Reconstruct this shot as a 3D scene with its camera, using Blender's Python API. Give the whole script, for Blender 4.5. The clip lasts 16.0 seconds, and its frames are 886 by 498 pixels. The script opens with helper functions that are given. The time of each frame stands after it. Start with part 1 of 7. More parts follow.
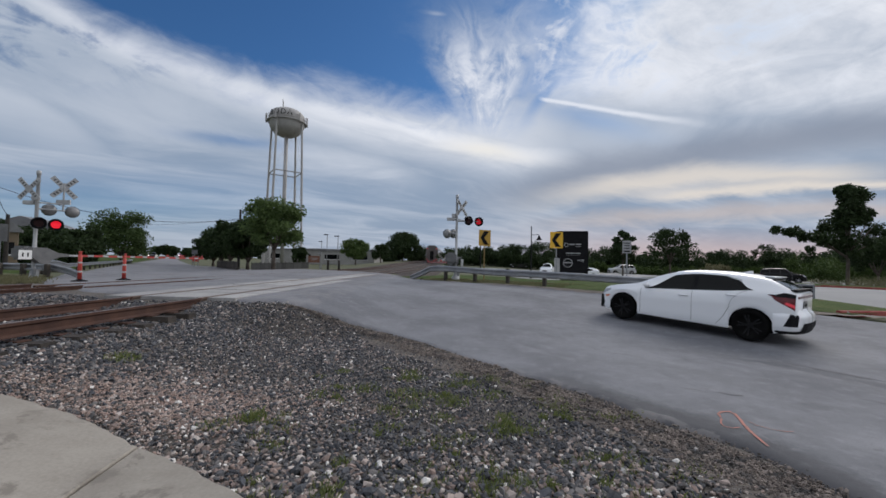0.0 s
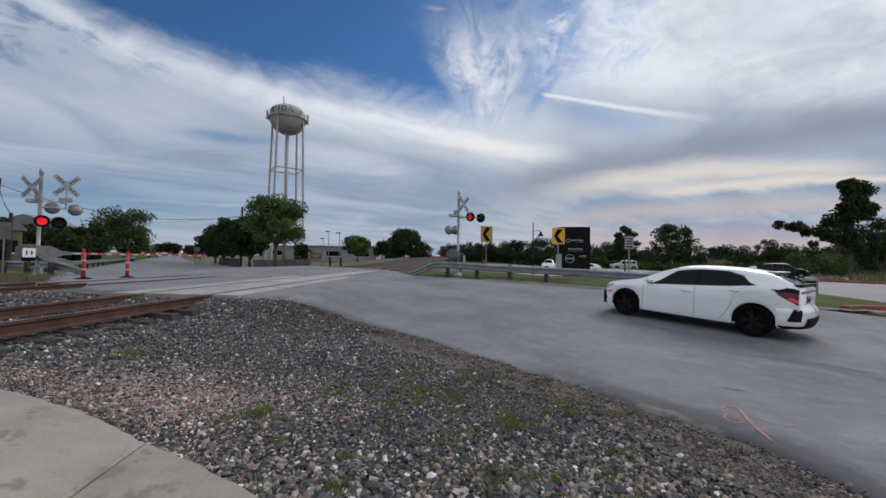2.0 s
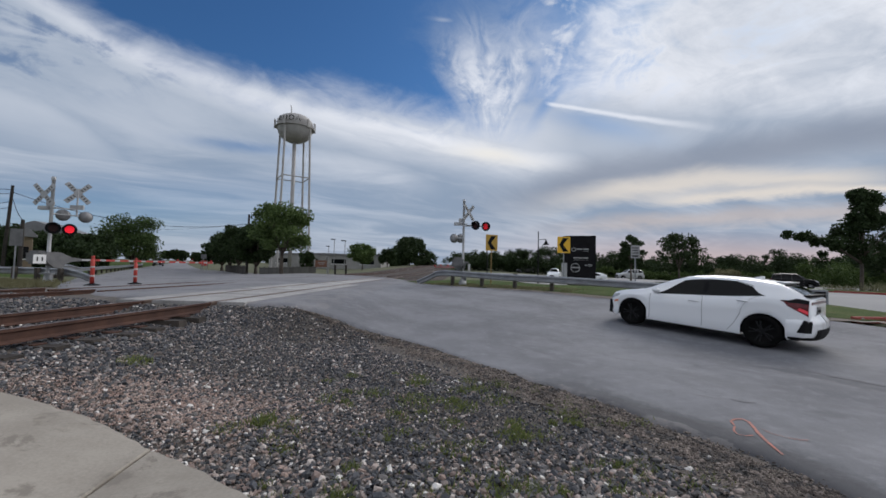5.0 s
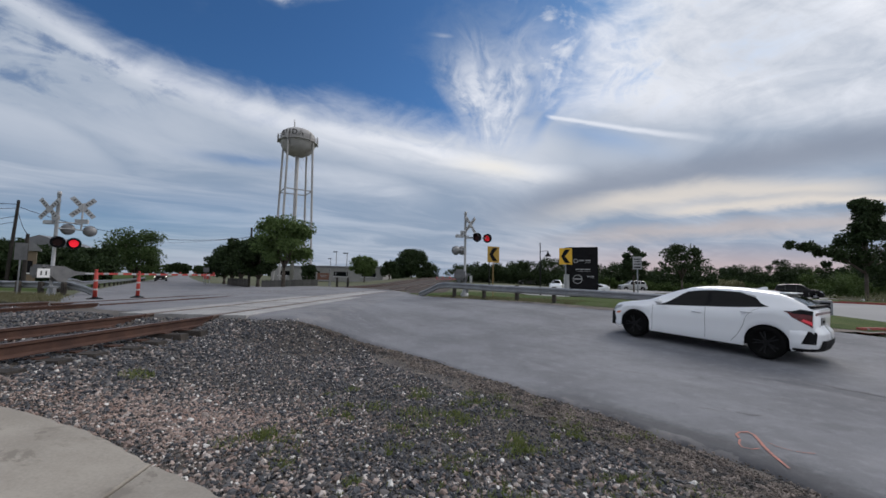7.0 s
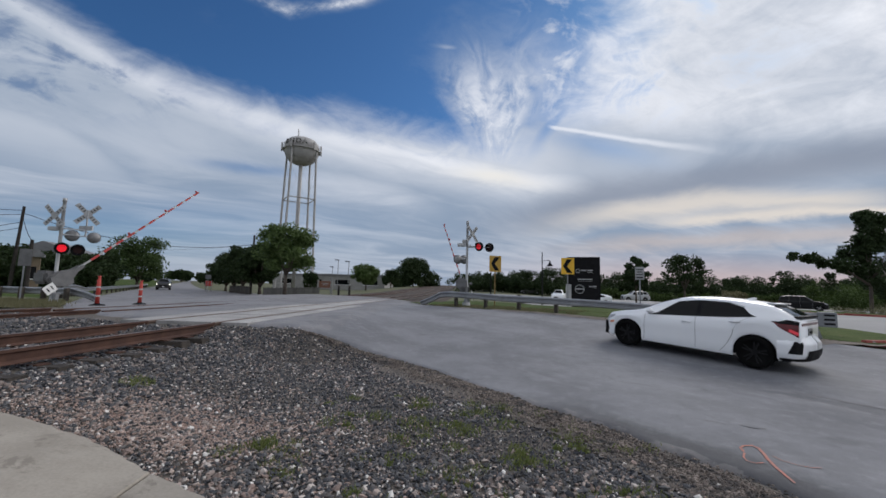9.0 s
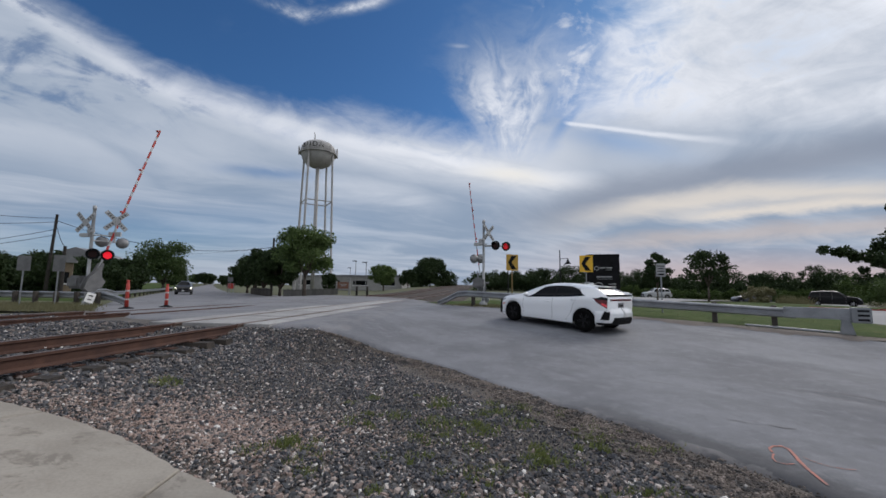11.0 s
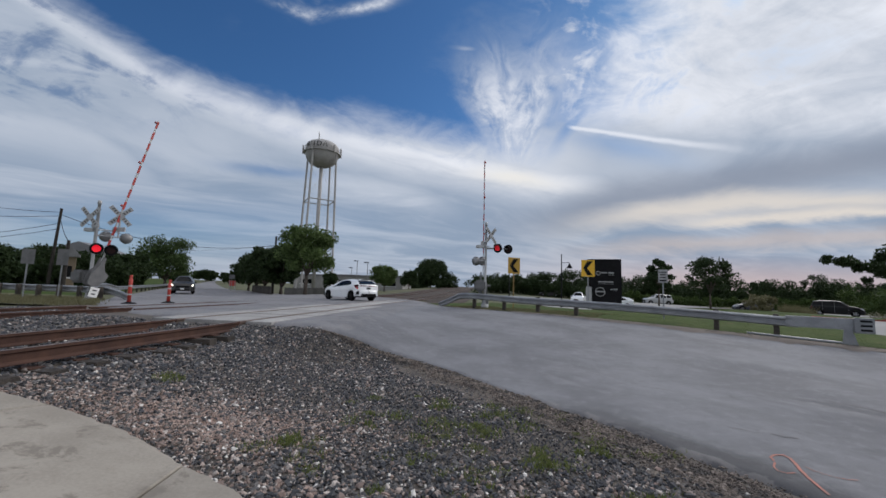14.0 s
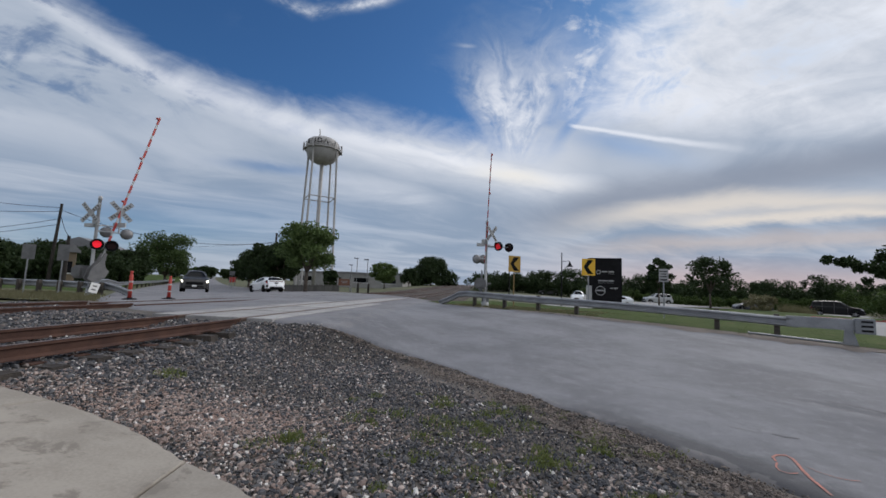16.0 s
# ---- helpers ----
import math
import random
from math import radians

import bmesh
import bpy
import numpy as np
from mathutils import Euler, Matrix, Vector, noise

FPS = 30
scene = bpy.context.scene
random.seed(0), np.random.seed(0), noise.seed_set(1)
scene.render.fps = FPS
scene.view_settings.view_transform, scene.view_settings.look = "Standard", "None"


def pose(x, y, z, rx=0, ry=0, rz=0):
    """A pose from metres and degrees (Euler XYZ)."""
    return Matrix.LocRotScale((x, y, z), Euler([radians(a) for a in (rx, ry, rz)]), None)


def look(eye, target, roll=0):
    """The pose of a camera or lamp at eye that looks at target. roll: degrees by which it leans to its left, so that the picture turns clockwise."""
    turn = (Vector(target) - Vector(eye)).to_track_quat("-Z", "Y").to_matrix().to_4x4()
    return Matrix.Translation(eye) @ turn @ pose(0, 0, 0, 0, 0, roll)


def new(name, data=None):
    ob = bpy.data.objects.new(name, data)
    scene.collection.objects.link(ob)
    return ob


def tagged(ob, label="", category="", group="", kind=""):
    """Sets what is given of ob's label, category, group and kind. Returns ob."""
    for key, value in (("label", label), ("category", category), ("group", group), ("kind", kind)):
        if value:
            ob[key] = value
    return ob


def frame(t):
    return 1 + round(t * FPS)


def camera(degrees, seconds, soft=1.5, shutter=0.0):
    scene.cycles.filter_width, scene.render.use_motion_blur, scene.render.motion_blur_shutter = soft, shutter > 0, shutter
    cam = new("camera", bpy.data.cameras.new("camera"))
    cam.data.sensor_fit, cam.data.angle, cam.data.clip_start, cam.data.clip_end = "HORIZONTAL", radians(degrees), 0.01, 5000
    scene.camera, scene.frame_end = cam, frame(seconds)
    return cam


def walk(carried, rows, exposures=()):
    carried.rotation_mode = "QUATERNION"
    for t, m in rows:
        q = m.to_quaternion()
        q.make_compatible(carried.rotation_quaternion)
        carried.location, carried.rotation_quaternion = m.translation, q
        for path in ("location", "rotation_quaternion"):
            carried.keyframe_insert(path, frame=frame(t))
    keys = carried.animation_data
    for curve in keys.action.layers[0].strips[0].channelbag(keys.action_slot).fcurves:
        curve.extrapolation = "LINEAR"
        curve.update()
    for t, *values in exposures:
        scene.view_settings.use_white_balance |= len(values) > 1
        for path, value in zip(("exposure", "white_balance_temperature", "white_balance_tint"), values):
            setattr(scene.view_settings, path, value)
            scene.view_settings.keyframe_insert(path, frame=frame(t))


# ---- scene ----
# ---------------------------------------------------------------- camera
cam = camera(97.12, 16.0, soft=1.6)
PATH = [
    (0.0, (0.004, -0.010, 1.551), (-0.088, 9.982, 1.931), 1.20),
    (0.5, (-0.006, -0.014, 1.551), (-0.026, 9.981, 1.869), 1.25),
    (1.0, (-0.014, -0.010, 1.550), (-0.047, 9.986, 1.815), 1.33),
    (1.5, (-0.021, -0.002, 1.547), (-0.094, 9.995, 1.806), 1.22),
    (2.0, (-0.015, -0.013, 1.550), (-0.144, 9.982, 1.837), 0.97),
    (2.5, (-0.015, -0.023, 1.551), (-0.208, 9.970, 1.881), 0.86),
    (3.0, (-0.017, -0.026, 1.550), (-0.263, 9.965, 1.901), 0.91),
    (3.5, (-0.025, -0.018, 1.550), (-0.307, 9.972, 1.891), 1.11),
    (4.0, (-0.030, -0.016, 1.550), (-0.301, 9.975, 1.896), 1.35),
    (6.5, (-0.012, -0.043, 1.560), (-0.250, 9.923, 2.347), 1.11),
    (7.0, (-0.012, -0.048, 1.555), (-0.325, 9.915, 2.356), 1.02),
    (7.5, (-0.012, -0.055, 1.555), (-0.396, 9.905, 2.364), 1.05),
    (8.0, (-0.015, -0.056, 1.554), (-0.414, 9.899, 2.408), 1.31),
    (8.5, (-0.016, -0.060, 1.555), (-0.381, 9.890, 2.482), 1.49),
    (9.0, (-0.017, -0.060, 1.557), (-0.381, 9.881, 2.582), 1.45),
    (11.5, (-0.017, -0.077, 1.560), (-0.872, 9.836, 2.563), 0.83),
    (12.0, (-0.022, -0.080, 1.560), (-0.908, 9.826, 2.602), 1.05),
    (12.5, (-0.021, -0.097, 1.564), (-0.913, 9.808, 2.616), 1.31),
    (13.0, (-0.033, -0.086, 1.557), (-0.887, 9.822, 2.606), 1.77),
    (13.5, (-0.043, -0.090, 1.558), (-0.867, 9.821, 2.604), 1.96),
    (14.0, (-0.051, -0.094, 1.559), (-0.870, 9.817, 2.606), 1.92),
    (14.5, (-0.065, -0.092, 1.561), (-0.897, 9.819, 2.602), 1.84),
    (15.0, (-0.073, -0.090, 1.559), (-0.915, 9.822, 2.579), 1.90),
    (15.5, (-0.080, -0.085, 1.558), (-0.897, 9.831, 2.563), 2.10),
    (16.0, (-0.083, -0.084, 1.560), (-0.902, 9.833, 2.552), 2.29),
]
walk(cam, [(t, look(eye, target, roll)) for t, eye, target, roll in PATH], [(0.0, 0.0, 6150, 12), (16.0, 0.0, 6150, 12)])

# ---------------------------------------------------------------- world and sun
SUN_AZ, SUN_EL = radians(42), radians(36)      # clockwise from +y; behind the cloud veil
world = bpy.data.worlds.new("sky")
scene.world = world
world.use_nodes = True


class Net:
    """A small writer of node trees."""

    def __init__(self, tree):
        self.tree = tree
        tree.nodes.clear()

    def node(self, kind, **props):
        n = self.tree.nodes.new(kind)
        for k, v in props.items():
            setattr(n, k, v)
        return n

    def put(self, sock, v):
        if isinstance(v, bpy.types.NodeSocket):
            self.tree.links.new(v, sock)
        else:
            sock.default_value = v

    def math(self, op, a, b=0.0, c=0.0, clamp=False):
        n = self.node("ShaderNodeMath", operation=op, use_clamp=clamp)
        for i, v in enumerate((a, b, c)):
            self.put(n.inputs[i], v)
        return n.outputs[0]

    def smooth(self, v, lo, hi, a=0.0, b=1.0):
        n = self.node("ShaderNodeMapRange", interpolation_type="SMOOTHSTEP")
        for i, w in enumerate((v, lo, hi, a, b)):
            self.put(n.inputs[i], w)
        return n.outputs[0]

    def mix(self, f, a, b, blend="MIX"):
        n = self.node("ShaderNodeMix", data_type="RGBA", blend_type=blend)
        self.put(n.inputs["Factor"], f)
        for key, v in ((6, a), (7, b)):
            self.put(n.inputs[key], (*v, 1) if isinstance(v, tuple) and len(v) == 3 else v)
        return n.outputs[2]

    def noise(self, vec, scale, detail=4.0, rough=0.55, dist=0.0):
        n = self.node("ShaderNodeTexNoise")
        self.put(n.inputs["Vector"], vec)
        self.put(n.inputs["Scale"], scale)
        n.inputs["Detail"].default_value, n.inputs["Roughness"].default_value = detail, rough
        n.inputs["Distortion"].default_value = dist
        return n.outputs["Fac"]

    def xyz(self, x, y, z):
        n = self.node("ShaderNodeCombineXYZ")
        for i, v in enumerate((x, y, z)):
            self.put(n.inputs[i], v)
        return n.outputs[0]

    def curve(self, v, pts):
        """A line through the points (v, height), flat beyond its ends."""
        total = pts[0][1]
        for (a, p), (b, q) in zip(pts, pts[1:]):
            n = self.node("ShaderNodeMapRange", clamp=True)
            for i, w in enumerate((v, a, b, 0.0, q - p)):
                self.put(n.inputs[i], w)
            total = self.math("ADD", total, n.outputs[0])
        return total

    def split(self, vec):
        n = self.node("ShaderNodeSeparateXYZ")
        self.put(n.inputs[0], vec)
        return n.outputs


def build_sky():
    w = Net(world.node_tree)
    d = w.node("ShaderNodeTexCoord").outputs["Generated"]
    x, y, z = w.split(d)
    ys = w.math("MAXIMUM", y, 0.18)
    u0, v0 = w.math("DIVIDE", x, ys), w.math("DIVIDE", z, ys)
    sky = w.node("ShaderNodeTexSky", sky_type="NISHITA", sun_disc=False, sun_elevation=SUN_EL,
                 sun_rotation=SUN_AZ, air_density=1.0, dust_density=0.6, ozone_density=2.5)

    def mul(a, b, *more):
        out = w.math("MULTIPLY", a, b)
        for m in more:
            out = w.math("MULTIPLY", out, m)
        return out

    def add(a, b, *more):
        out = w.math("ADD", a, b)
        for m in more:
            out = w.math("ADD", out, m)
        return out

    def sub(a, b):
        return w.math("SUBTRACT", a, b)

    def most(a, b, *more):
        out = w.math("MAXIMUM", a, b)
        for m in more:
            out = w.math("MAXIMUM", out, m)
        return out

    # cloud sheet: streaks on a high plane, seen in perspective
    up = add(w.math("MAXIMUM", z, 0.03), 0.08)
    px, py = w.math("DIVIDE", x, up), w.math("DIVIDE", y, up)
    plane = w.xyz(px, py, 0.0)
    warp = w.noise(plane, 0.55, 3)
    ca, sa = math.cos(radians(-38)), math.sin(radians(-38))
    rx = sub(mul(px, ca), mul(py, sa))
    ry = add(mul(px, sa), mul(py, ca))
    streak = w.xyz(mul(rx, 0.42), add(ry, mul(warp, 1.1)), 0.3)
    wisps = sub(w.noise(streak, 1.5, 7, 0.58, 0.5), 0.5)
    broad = sub(w.noise(streak, 0.55, 4, 0.5, 0.3), 0.5)
    fine = sub(w.noise(w.xyz(mul(px, 1.3), py, 2.0), 3.2, 7, 0.62, 0.8), 0.5)
    puff = sub(w.noise(w.xyz(mul(u0, 1.0), mul(v0, 1.6), 5.0), 5.5, 7, 0.6, 0.4), 0.5)
    # wavering coordinates, so that no edge runs straight
    wob = w.noise(w.xyz(u0, mul(v0, 2.0), 9.0), 3.0, 4, 0.55)
    u = add(u0, mul(sub(wob, 0.5), 0.06))
    v = add(v0, mul(wisps, 0.05), mul(fine, 0.02))

    def blob(cu, cv, ru, rv, slant=0.0):
        a = w.math("DIVIDE", sub(u, cu), ru)
        b = w.math("DIVIDE", sub(sub(v, cv), mul(sub(u, cu), slant)), rv)
        return w.math("POWER", 2.718, mul(add(w.math("POWER", a, 2.0), w.math("POWER", b, 2.0)), -1.0))

    def ray(pts, wide, ends, soft=0.12):
        """A streak along the points, fading at its two ends."""
        off = w.math("ABSOLUTE", sub(v, w.curve(u, pts)))
        return mul(w.smooth(off, wide, 0.0), w.smooth(u, ends[0], ends[0] + soft), w.smooth(u, ends[1], ends[1] - soft))

    # the clear gap over the long bright band
    edge = w.curve(u0, [(-1.51, 0.95), (-1.09, 0.685), (-0.9, 0.57), (-0.72, 0.50), (-0.55, 0.456), (-0.38, 0.42), (-0.1, 0.385), (0.1, 0.36), (0.2, 0.40), (0.5, 0.46)])
    over = sub(v0, edge)
    ragged = add(mul(wisps, 0.16), mul(fine, 0.10), mul(puff, 0.07))
    gap = mul(w.smooth(add(over, ragged), -0.05, 0.09), w.smooth(y, 0.24, 0.36))
    gap = mul(gap, w.smooth(add(u0, mul(wisps, 0.25), mul(puff, 0.5), mul(v0, -0.4)), 0.30, -0.04))
    # the feathered cirrus that fans upward from one point
    tu, tv = sub(u0, add(0.10, mul(puff, 0.06))), sub(v0, 0.27)
    rad = w.math("SQRT", add(mul(tu, tu), mul(tv, tv)))
    ang = w.math("ARCTAN2", tu, w.math("MAXIMUM", tv, 0.001))
    strand = sub(w.noise(w.xyz(mul(ang, 1.5), mul(rad, 2.6), 1.0), 2.6, 7, 0.6, 0.9), 0.5)
    edge_l = add(ang, mul(puff, 0.9), mul(strand, 0.35))
    fan = mul(w.smooth(edge_l, -0.66, -0.16), w.smooth(edge_l, 0.66, 0.30))
    fan = mul(fan, w.smooth(add(rad, mul(puff, 0.3)), 0.52, 0.24), w.smooth(tv, 0.0, 0.09))
    fan = mul(fan, w.smooth(add(strand, mul(puff, 0.7)), -0.42, 0.22), 1.05)
    fan2 = mul(blob(0.24, 0.66, 0.11, 0.2, 0.3), w.smooth(add(strand, puff), -0.15, 0.2), 0.9)
    top_wisp = mul(ray([(-0.66, 0.83), (-0.47, 0.755), (-0.37, 0.775), (-0.2, 0.81)], 0.035, (-0.68, -0.18)), w.smooth(add(puff, wisps), -0.3, 0.1), 1.0)
    top_wisp = most(top_wisp, mul(blob(-0.45, 0.80, 0.16, 0.035, 0.2), w.smooth(add(puff, fine), -0.1, 0.25), 0.5))
    lone = mul(blob(-0.04, 0.655, 0.035, 0.010, -0.1), 0.45)
    hole = most(mul(blob(0.255, 0.45, 0.06, 0.035, 1.05), 0.8), mul(blob(0.36, 0.385, 0.14, 0.03, -0.2), 0.4), mul(blob(0.14, 0.60, 0.05, 0.08, -0.9), 0.5))
    thin = mul(w.smooth(add(fine, mul(puff, 0.8)), -0.02, 0.24), w.smooth(v0, 0.40, 0.56), w.smooth(u0, 1.15, 0.3), 0.62)
    slot = mul(blob(-0.56, 0.312, 0.14, 0.016, -0.13), 0.55)
    veil_left = mul(blob(-1.0, 0.13, 0.55, 0.08, 0.05), 0.5)
    open_sky = most(gap, thin, hole, slot, veil_left)
    cloud_on = most(mul(fan, 0.88), fan2, top_wisp, lone)
    cover = sub(1.0, mul(open_sky, sub(1.0, w.math("MINIMUM", cloud_on, 0.9))))
    # cloud colour: bright band along the gap, mottled white to the upper right, grey-blue below
    band = w.smooth(add(wisps, mul(broad, 0.8)), -0.2, 0.2)
    low = sub(v, w.curve(u0, [(-1.5, 0.92), (-0.9, 0.574), (-0.72, 0.513), (-0.55, 0.457), (-0.38, 0.406), (-0.22, 0.368), (-0.07, 0.341), (0.12, 0.302), (0.4, 0.28)]))
    rim = most(mul(w.smooth(low, -0.14, 0.0), 0.72), w.smooth(w.math("ABSOLUTE", add(low, 0.005)), 0.075, 0.0))
    rim = mul(rim, w.smooth(u0, 0.55, 0.05), w.smooth(low, 0.3, 0.1))
    rim = mul(rim, add(0.70, mul(band, 0.30)), w.smooth(u0, -1.5, -0.55, 0.6, 1.0))
    high = mul(w.smooth(v0, 0.33, 0.50), w.smooth(u0, -0.1, 0.3))
    high = mul(high, w.math("ADD", 0.60, add(mul(band, 0.28), mul(fine, 0.8), mul(puff, 0.8)), clamp=True))
    mid = mul(ray([(-0.6, 0.31), (-0.31, 0.266), (-0.19, 0.249), (-0.05, 0.2)], 0.07, (-0.6, 0.05), 0.25), add(0.25, mul(band, 0.3)))
    step_l = sub(w.curve(u, [(-1.6, 0.53), (-1.24, 0.483), (-1.11, 0.446), (-1.0, 0.388), (-0.8, 0.25)]), v)
    step_l = mul(w.smooth(step_l, -0.03, 0.05), w.smooth(step_l, 0.26, 0.0), w.smooth(u, -0.7, -1.1), add(0.34, mul(band, 0.12)))
    streak_l = mul(ray([(-1.6, 0.66), (-1.17, 0.619), (-0.91, 0.571)], 0.045, (-1.7, -0.85), 0.3), 0.34)
    zen = w.smooth(z, 0.66, 0.82)
    light = most(rim, high, zen, mid, step_l)
    light = most(light, streak_l, cloud_on, add(mul(band, 0.30), 0.04))
    light = most(light, mul(w.smooth(y, 0.36, 0.15), 0.52))
    cloud = w.mix(light, (0.29, 0.37, 0.475), (1.0, 1.0, 1.0))
    dark_band = ray([(0.1, 0.17), (0.22, 0.2), (0.36, 0.25), (0.63, 0.29), (0.98, 0.36), (1.4, 0.42)], 0.085, (-0.05, 2.2), 0.35)
    cloud = w.mix(mul(dark_band, 0.85), cloud, (0.315, 0.35, 0.415))
    warm1 = ray([(0.15, 0.155), (0.43, 0.212), (0.63, 0.238), (0.78, 0.242), (1.1, 0.25)], 0.05, (0.12, 1.25), 0.35)
    warm2 = ray([(0.4, 0.18), (0.75, 0.2), (0.88, 0.212), (1.2, 0.22)], 0.022, (0.42, 1.3), 0.2)
    warm3 = ray([(0.3, 0.112), (0.62, 0.142), (1.0, 0.16)], 0.035, (0.1, 1.6), 0.4)
    warm0 = blob(0.10, 0.295, 0.11, 0.022, -0.1)
    cloud = w.mix(mul(warm3, 0.55), cloud, (0.70, 0.58, 0.50))
    cloud = w.mix(mul(warm1, 0.85), cloud, (0.86, 0.78, 0.67))
    cloud = w.mix(mul(warm2, 0.85), cloud, (0.90, 0.81, 0.69))
    cloud = w.mix(mul(warm0, 0.8), cloud, (1.0, 0.95, 0.84))
    pink = mul(w.smooth(v0, 0.13, 0.03), w.smooth(u0, -0.1, 0.6))
    cloud = w.mix(mul(pink, 0.8), cloud, (0.66, 0.50, 0.46))
    haze = mul(w.smooth(v0, 0.12, 0.0), w.smooth(u0, 0.1, -0.4))
    cloud = w.mix(mul(haze, 0.5), cloud, (0.50, 0.52, 0.57))
    # a vapour trail
    trail_off = add(sub(v0, w.curve(u0, [(0.2, 0.437), (0.235, 0.433), (0.46, 0.399), (0.70, 0.366)])), mul(fine, 0.014))
    trail = mul(w.smooth(w.math("ABSOLUTE", trail_off), w.curve(u0, [(0.23, 0.008), (0.7, 0.016)]), 0.001), w.smooth(u0, 0.225, 0.25), w.smooth(u0, 0.72, 0.45))
    clear = w.mix(1.0, sky.outputs[0], (SKY_GAIN[0], SKY_GAIN[1], SKY_GAIN[2]), "MULTIPLY")
    out = w.mix(cover, clear, cloud)
    out = w.mix(mul(trail, 0.75), out, (0.95, 0.96, 0.98))
    bg = w.node("ShaderNodeBackground")
    w.put(bg.inputs[0], out)
    bg.inputs[1].default_value = 0.88
    o = w.node("ShaderNodeOutputWorld")
    w.tree.links.new(bg.outputs[0], o.inputs[0])


SKY_GAIN = (0.038, 0.064, 0.086)
build_sky()
sun = new("sun", bpy.data.lights.new("sun", "SUN"))
sun.data.energy, sun.data.angle, sun.data.color = 1.6, radians(30), (1.0, 0.93, 0.84)
sun.matrix_basis = look((0, 0, 0), (-math.sin(SUN_AZ) * math.cos(SUN_EL), -math.cos(SUN_AZ) * math.cos(SUN_EL), -math.sin(SUN_EL)))


# ---------------------------------------------------------------- materials
def surface(name, c1, c2, scale=3.0, rough=0.8, bump=0.15, metal=0.0, fine=25.0, c3=None, spot=0.62, coat=0.0, step=0.01, vary=0.0, spec=0.5, sx=1.0):
    """Two colours mixed at two scales, a third in spots, with fine relief."""
    m = bpy.data.materials.new(name)
    m.use_nodes = True
    n = Net(m.node_tree)
    co = n.node("ShaderNodeTexCoord").outputs["Object"]
    if sx != 1.0:
        a = n.split(co)
        co = n.xyz(n.math("MULTIPLY", a[0], sx), a[1], a[2])
    big, small = n.noise(co, scale, 5, 0.6), n.noise(co, fine, 4, 0.6)
    f = n.smooth(n.math("ADD", n.math("MULTIPLY", big, 0.65), n.math("MULTIPLY", small, 0.35)), 0.36, 0.64)
    col = n.mix(f, c1, c2)
    if c3:
        col = n.mix(n.smooth(n.noise(co, scale * 1.7, 6, 0.7, 0.4), spot, spot + 0.09), col, c3)
    if vary:
        ob = n.node("ShaderNodeObjectInfo").outputs["Random"]
        isl = n.node("ShaderNodeNewGeometry").outputs["Random Per Island"]
        k = n.math("ADD", 1.0 - vary, n.math("MULTIPLY", n.math("FRACT", n.math("ADD", ob, isl)), 2 * vary))
        col = n.mix(1.0, col, n.xyz(k, k, k), "MULTIPLY")
    p = n.node("ShaderNodeBsdfPrincipled")
    n.put(p.inputs["Base Color"], col)
    n.put(p.inputs["Roughness"], n.math("ADD", rough - 0.08, n.math("MULTIPLY", small, 0.16), clamp=True))
    p.inputs["Metallic"].default_value = metal
    p.inputs["Coat Weight"].default_value = coat
    p.inputs["Coat Roughness"].default_value = 0.05
    p.inputs["Specular IOR Level"].default_value = spec
    if bump:
        b = n.node("ShaderNodeBump")
        b.inputs["Strength"].default_value, b.inputs["Distance"].default_value = bump, step
        n.put(b.inputs["Height"], n.math("ADD", small, n.math("MULTIPLY", big, 0.6)))
        n.put(p.inputs["Normal"], b.outputs[0])
    o = n.node("ShaderNodeOutputMaterial")
    m.node_tree.links.new(p.outputs[0], o.inputs[0])
    return m


def glowing(name, colour, strength):
    m = bpy.data.materials.new(name)
    m.use_nodes = True
    n = Net(m.node_tree)
    p = n.node("ShaderNodeBsdfPrincipled")
    p.inputs["Base Color"].default_value = (*colour, 1)
    p.inputs["Emission Color"].default_value = (*colour, 1)
    p.inputs["Emission Strength"].default_value = strength
    o = n.node("ShaderNodeOutputMaterial")
    m.node_tree.links.new(p.outputs[0], o.inputs[0])
    return m


def leafy(name, dark, light):
    m = bpy.data.materials.new(name)
    m.use_nodes = True
    n = Net(m.node_tree)
    isl = n.node("ShaderNodeNewGeometry").outputs["Random Per Island"]
    co = n.node("ShaderNodeTexCoord").outputs["Object"]
    f = n.math("ADD", n.math("MULTIPLY", isl, 0.6), n.math("MULTIPLY", n.noise(co, 0.7, 3), 0.5), clamp=True)
    col = n.mix(f, dark, light)
    p = n.node("ShaderNodeBsdfPrincipled")
    n.put(p.inputs["Base Color"], col)
    p.inputs["Roughness"].default_value = 0.6
    p.inputs["Specular IOR Level"].default_value = 0.15
    t = n.node("ShaderNodeBsdfTranslucent")
    n.put(t.inputs[0], col)
    mx = n.node("ShaderNodeMixShader")
    mx.inputs[0].default_value = 0.25
    m.node_tree.links.new(p.outputs[0], mx.inputs[1])
    m.node_tree.links.new(t.outputs[0], mx.inputs[2])
    o = n.node("ShaderNodeOutputMaterial")
    m.node_tree.links.new(mx.outputs[0], o.inputs[0])
    return m




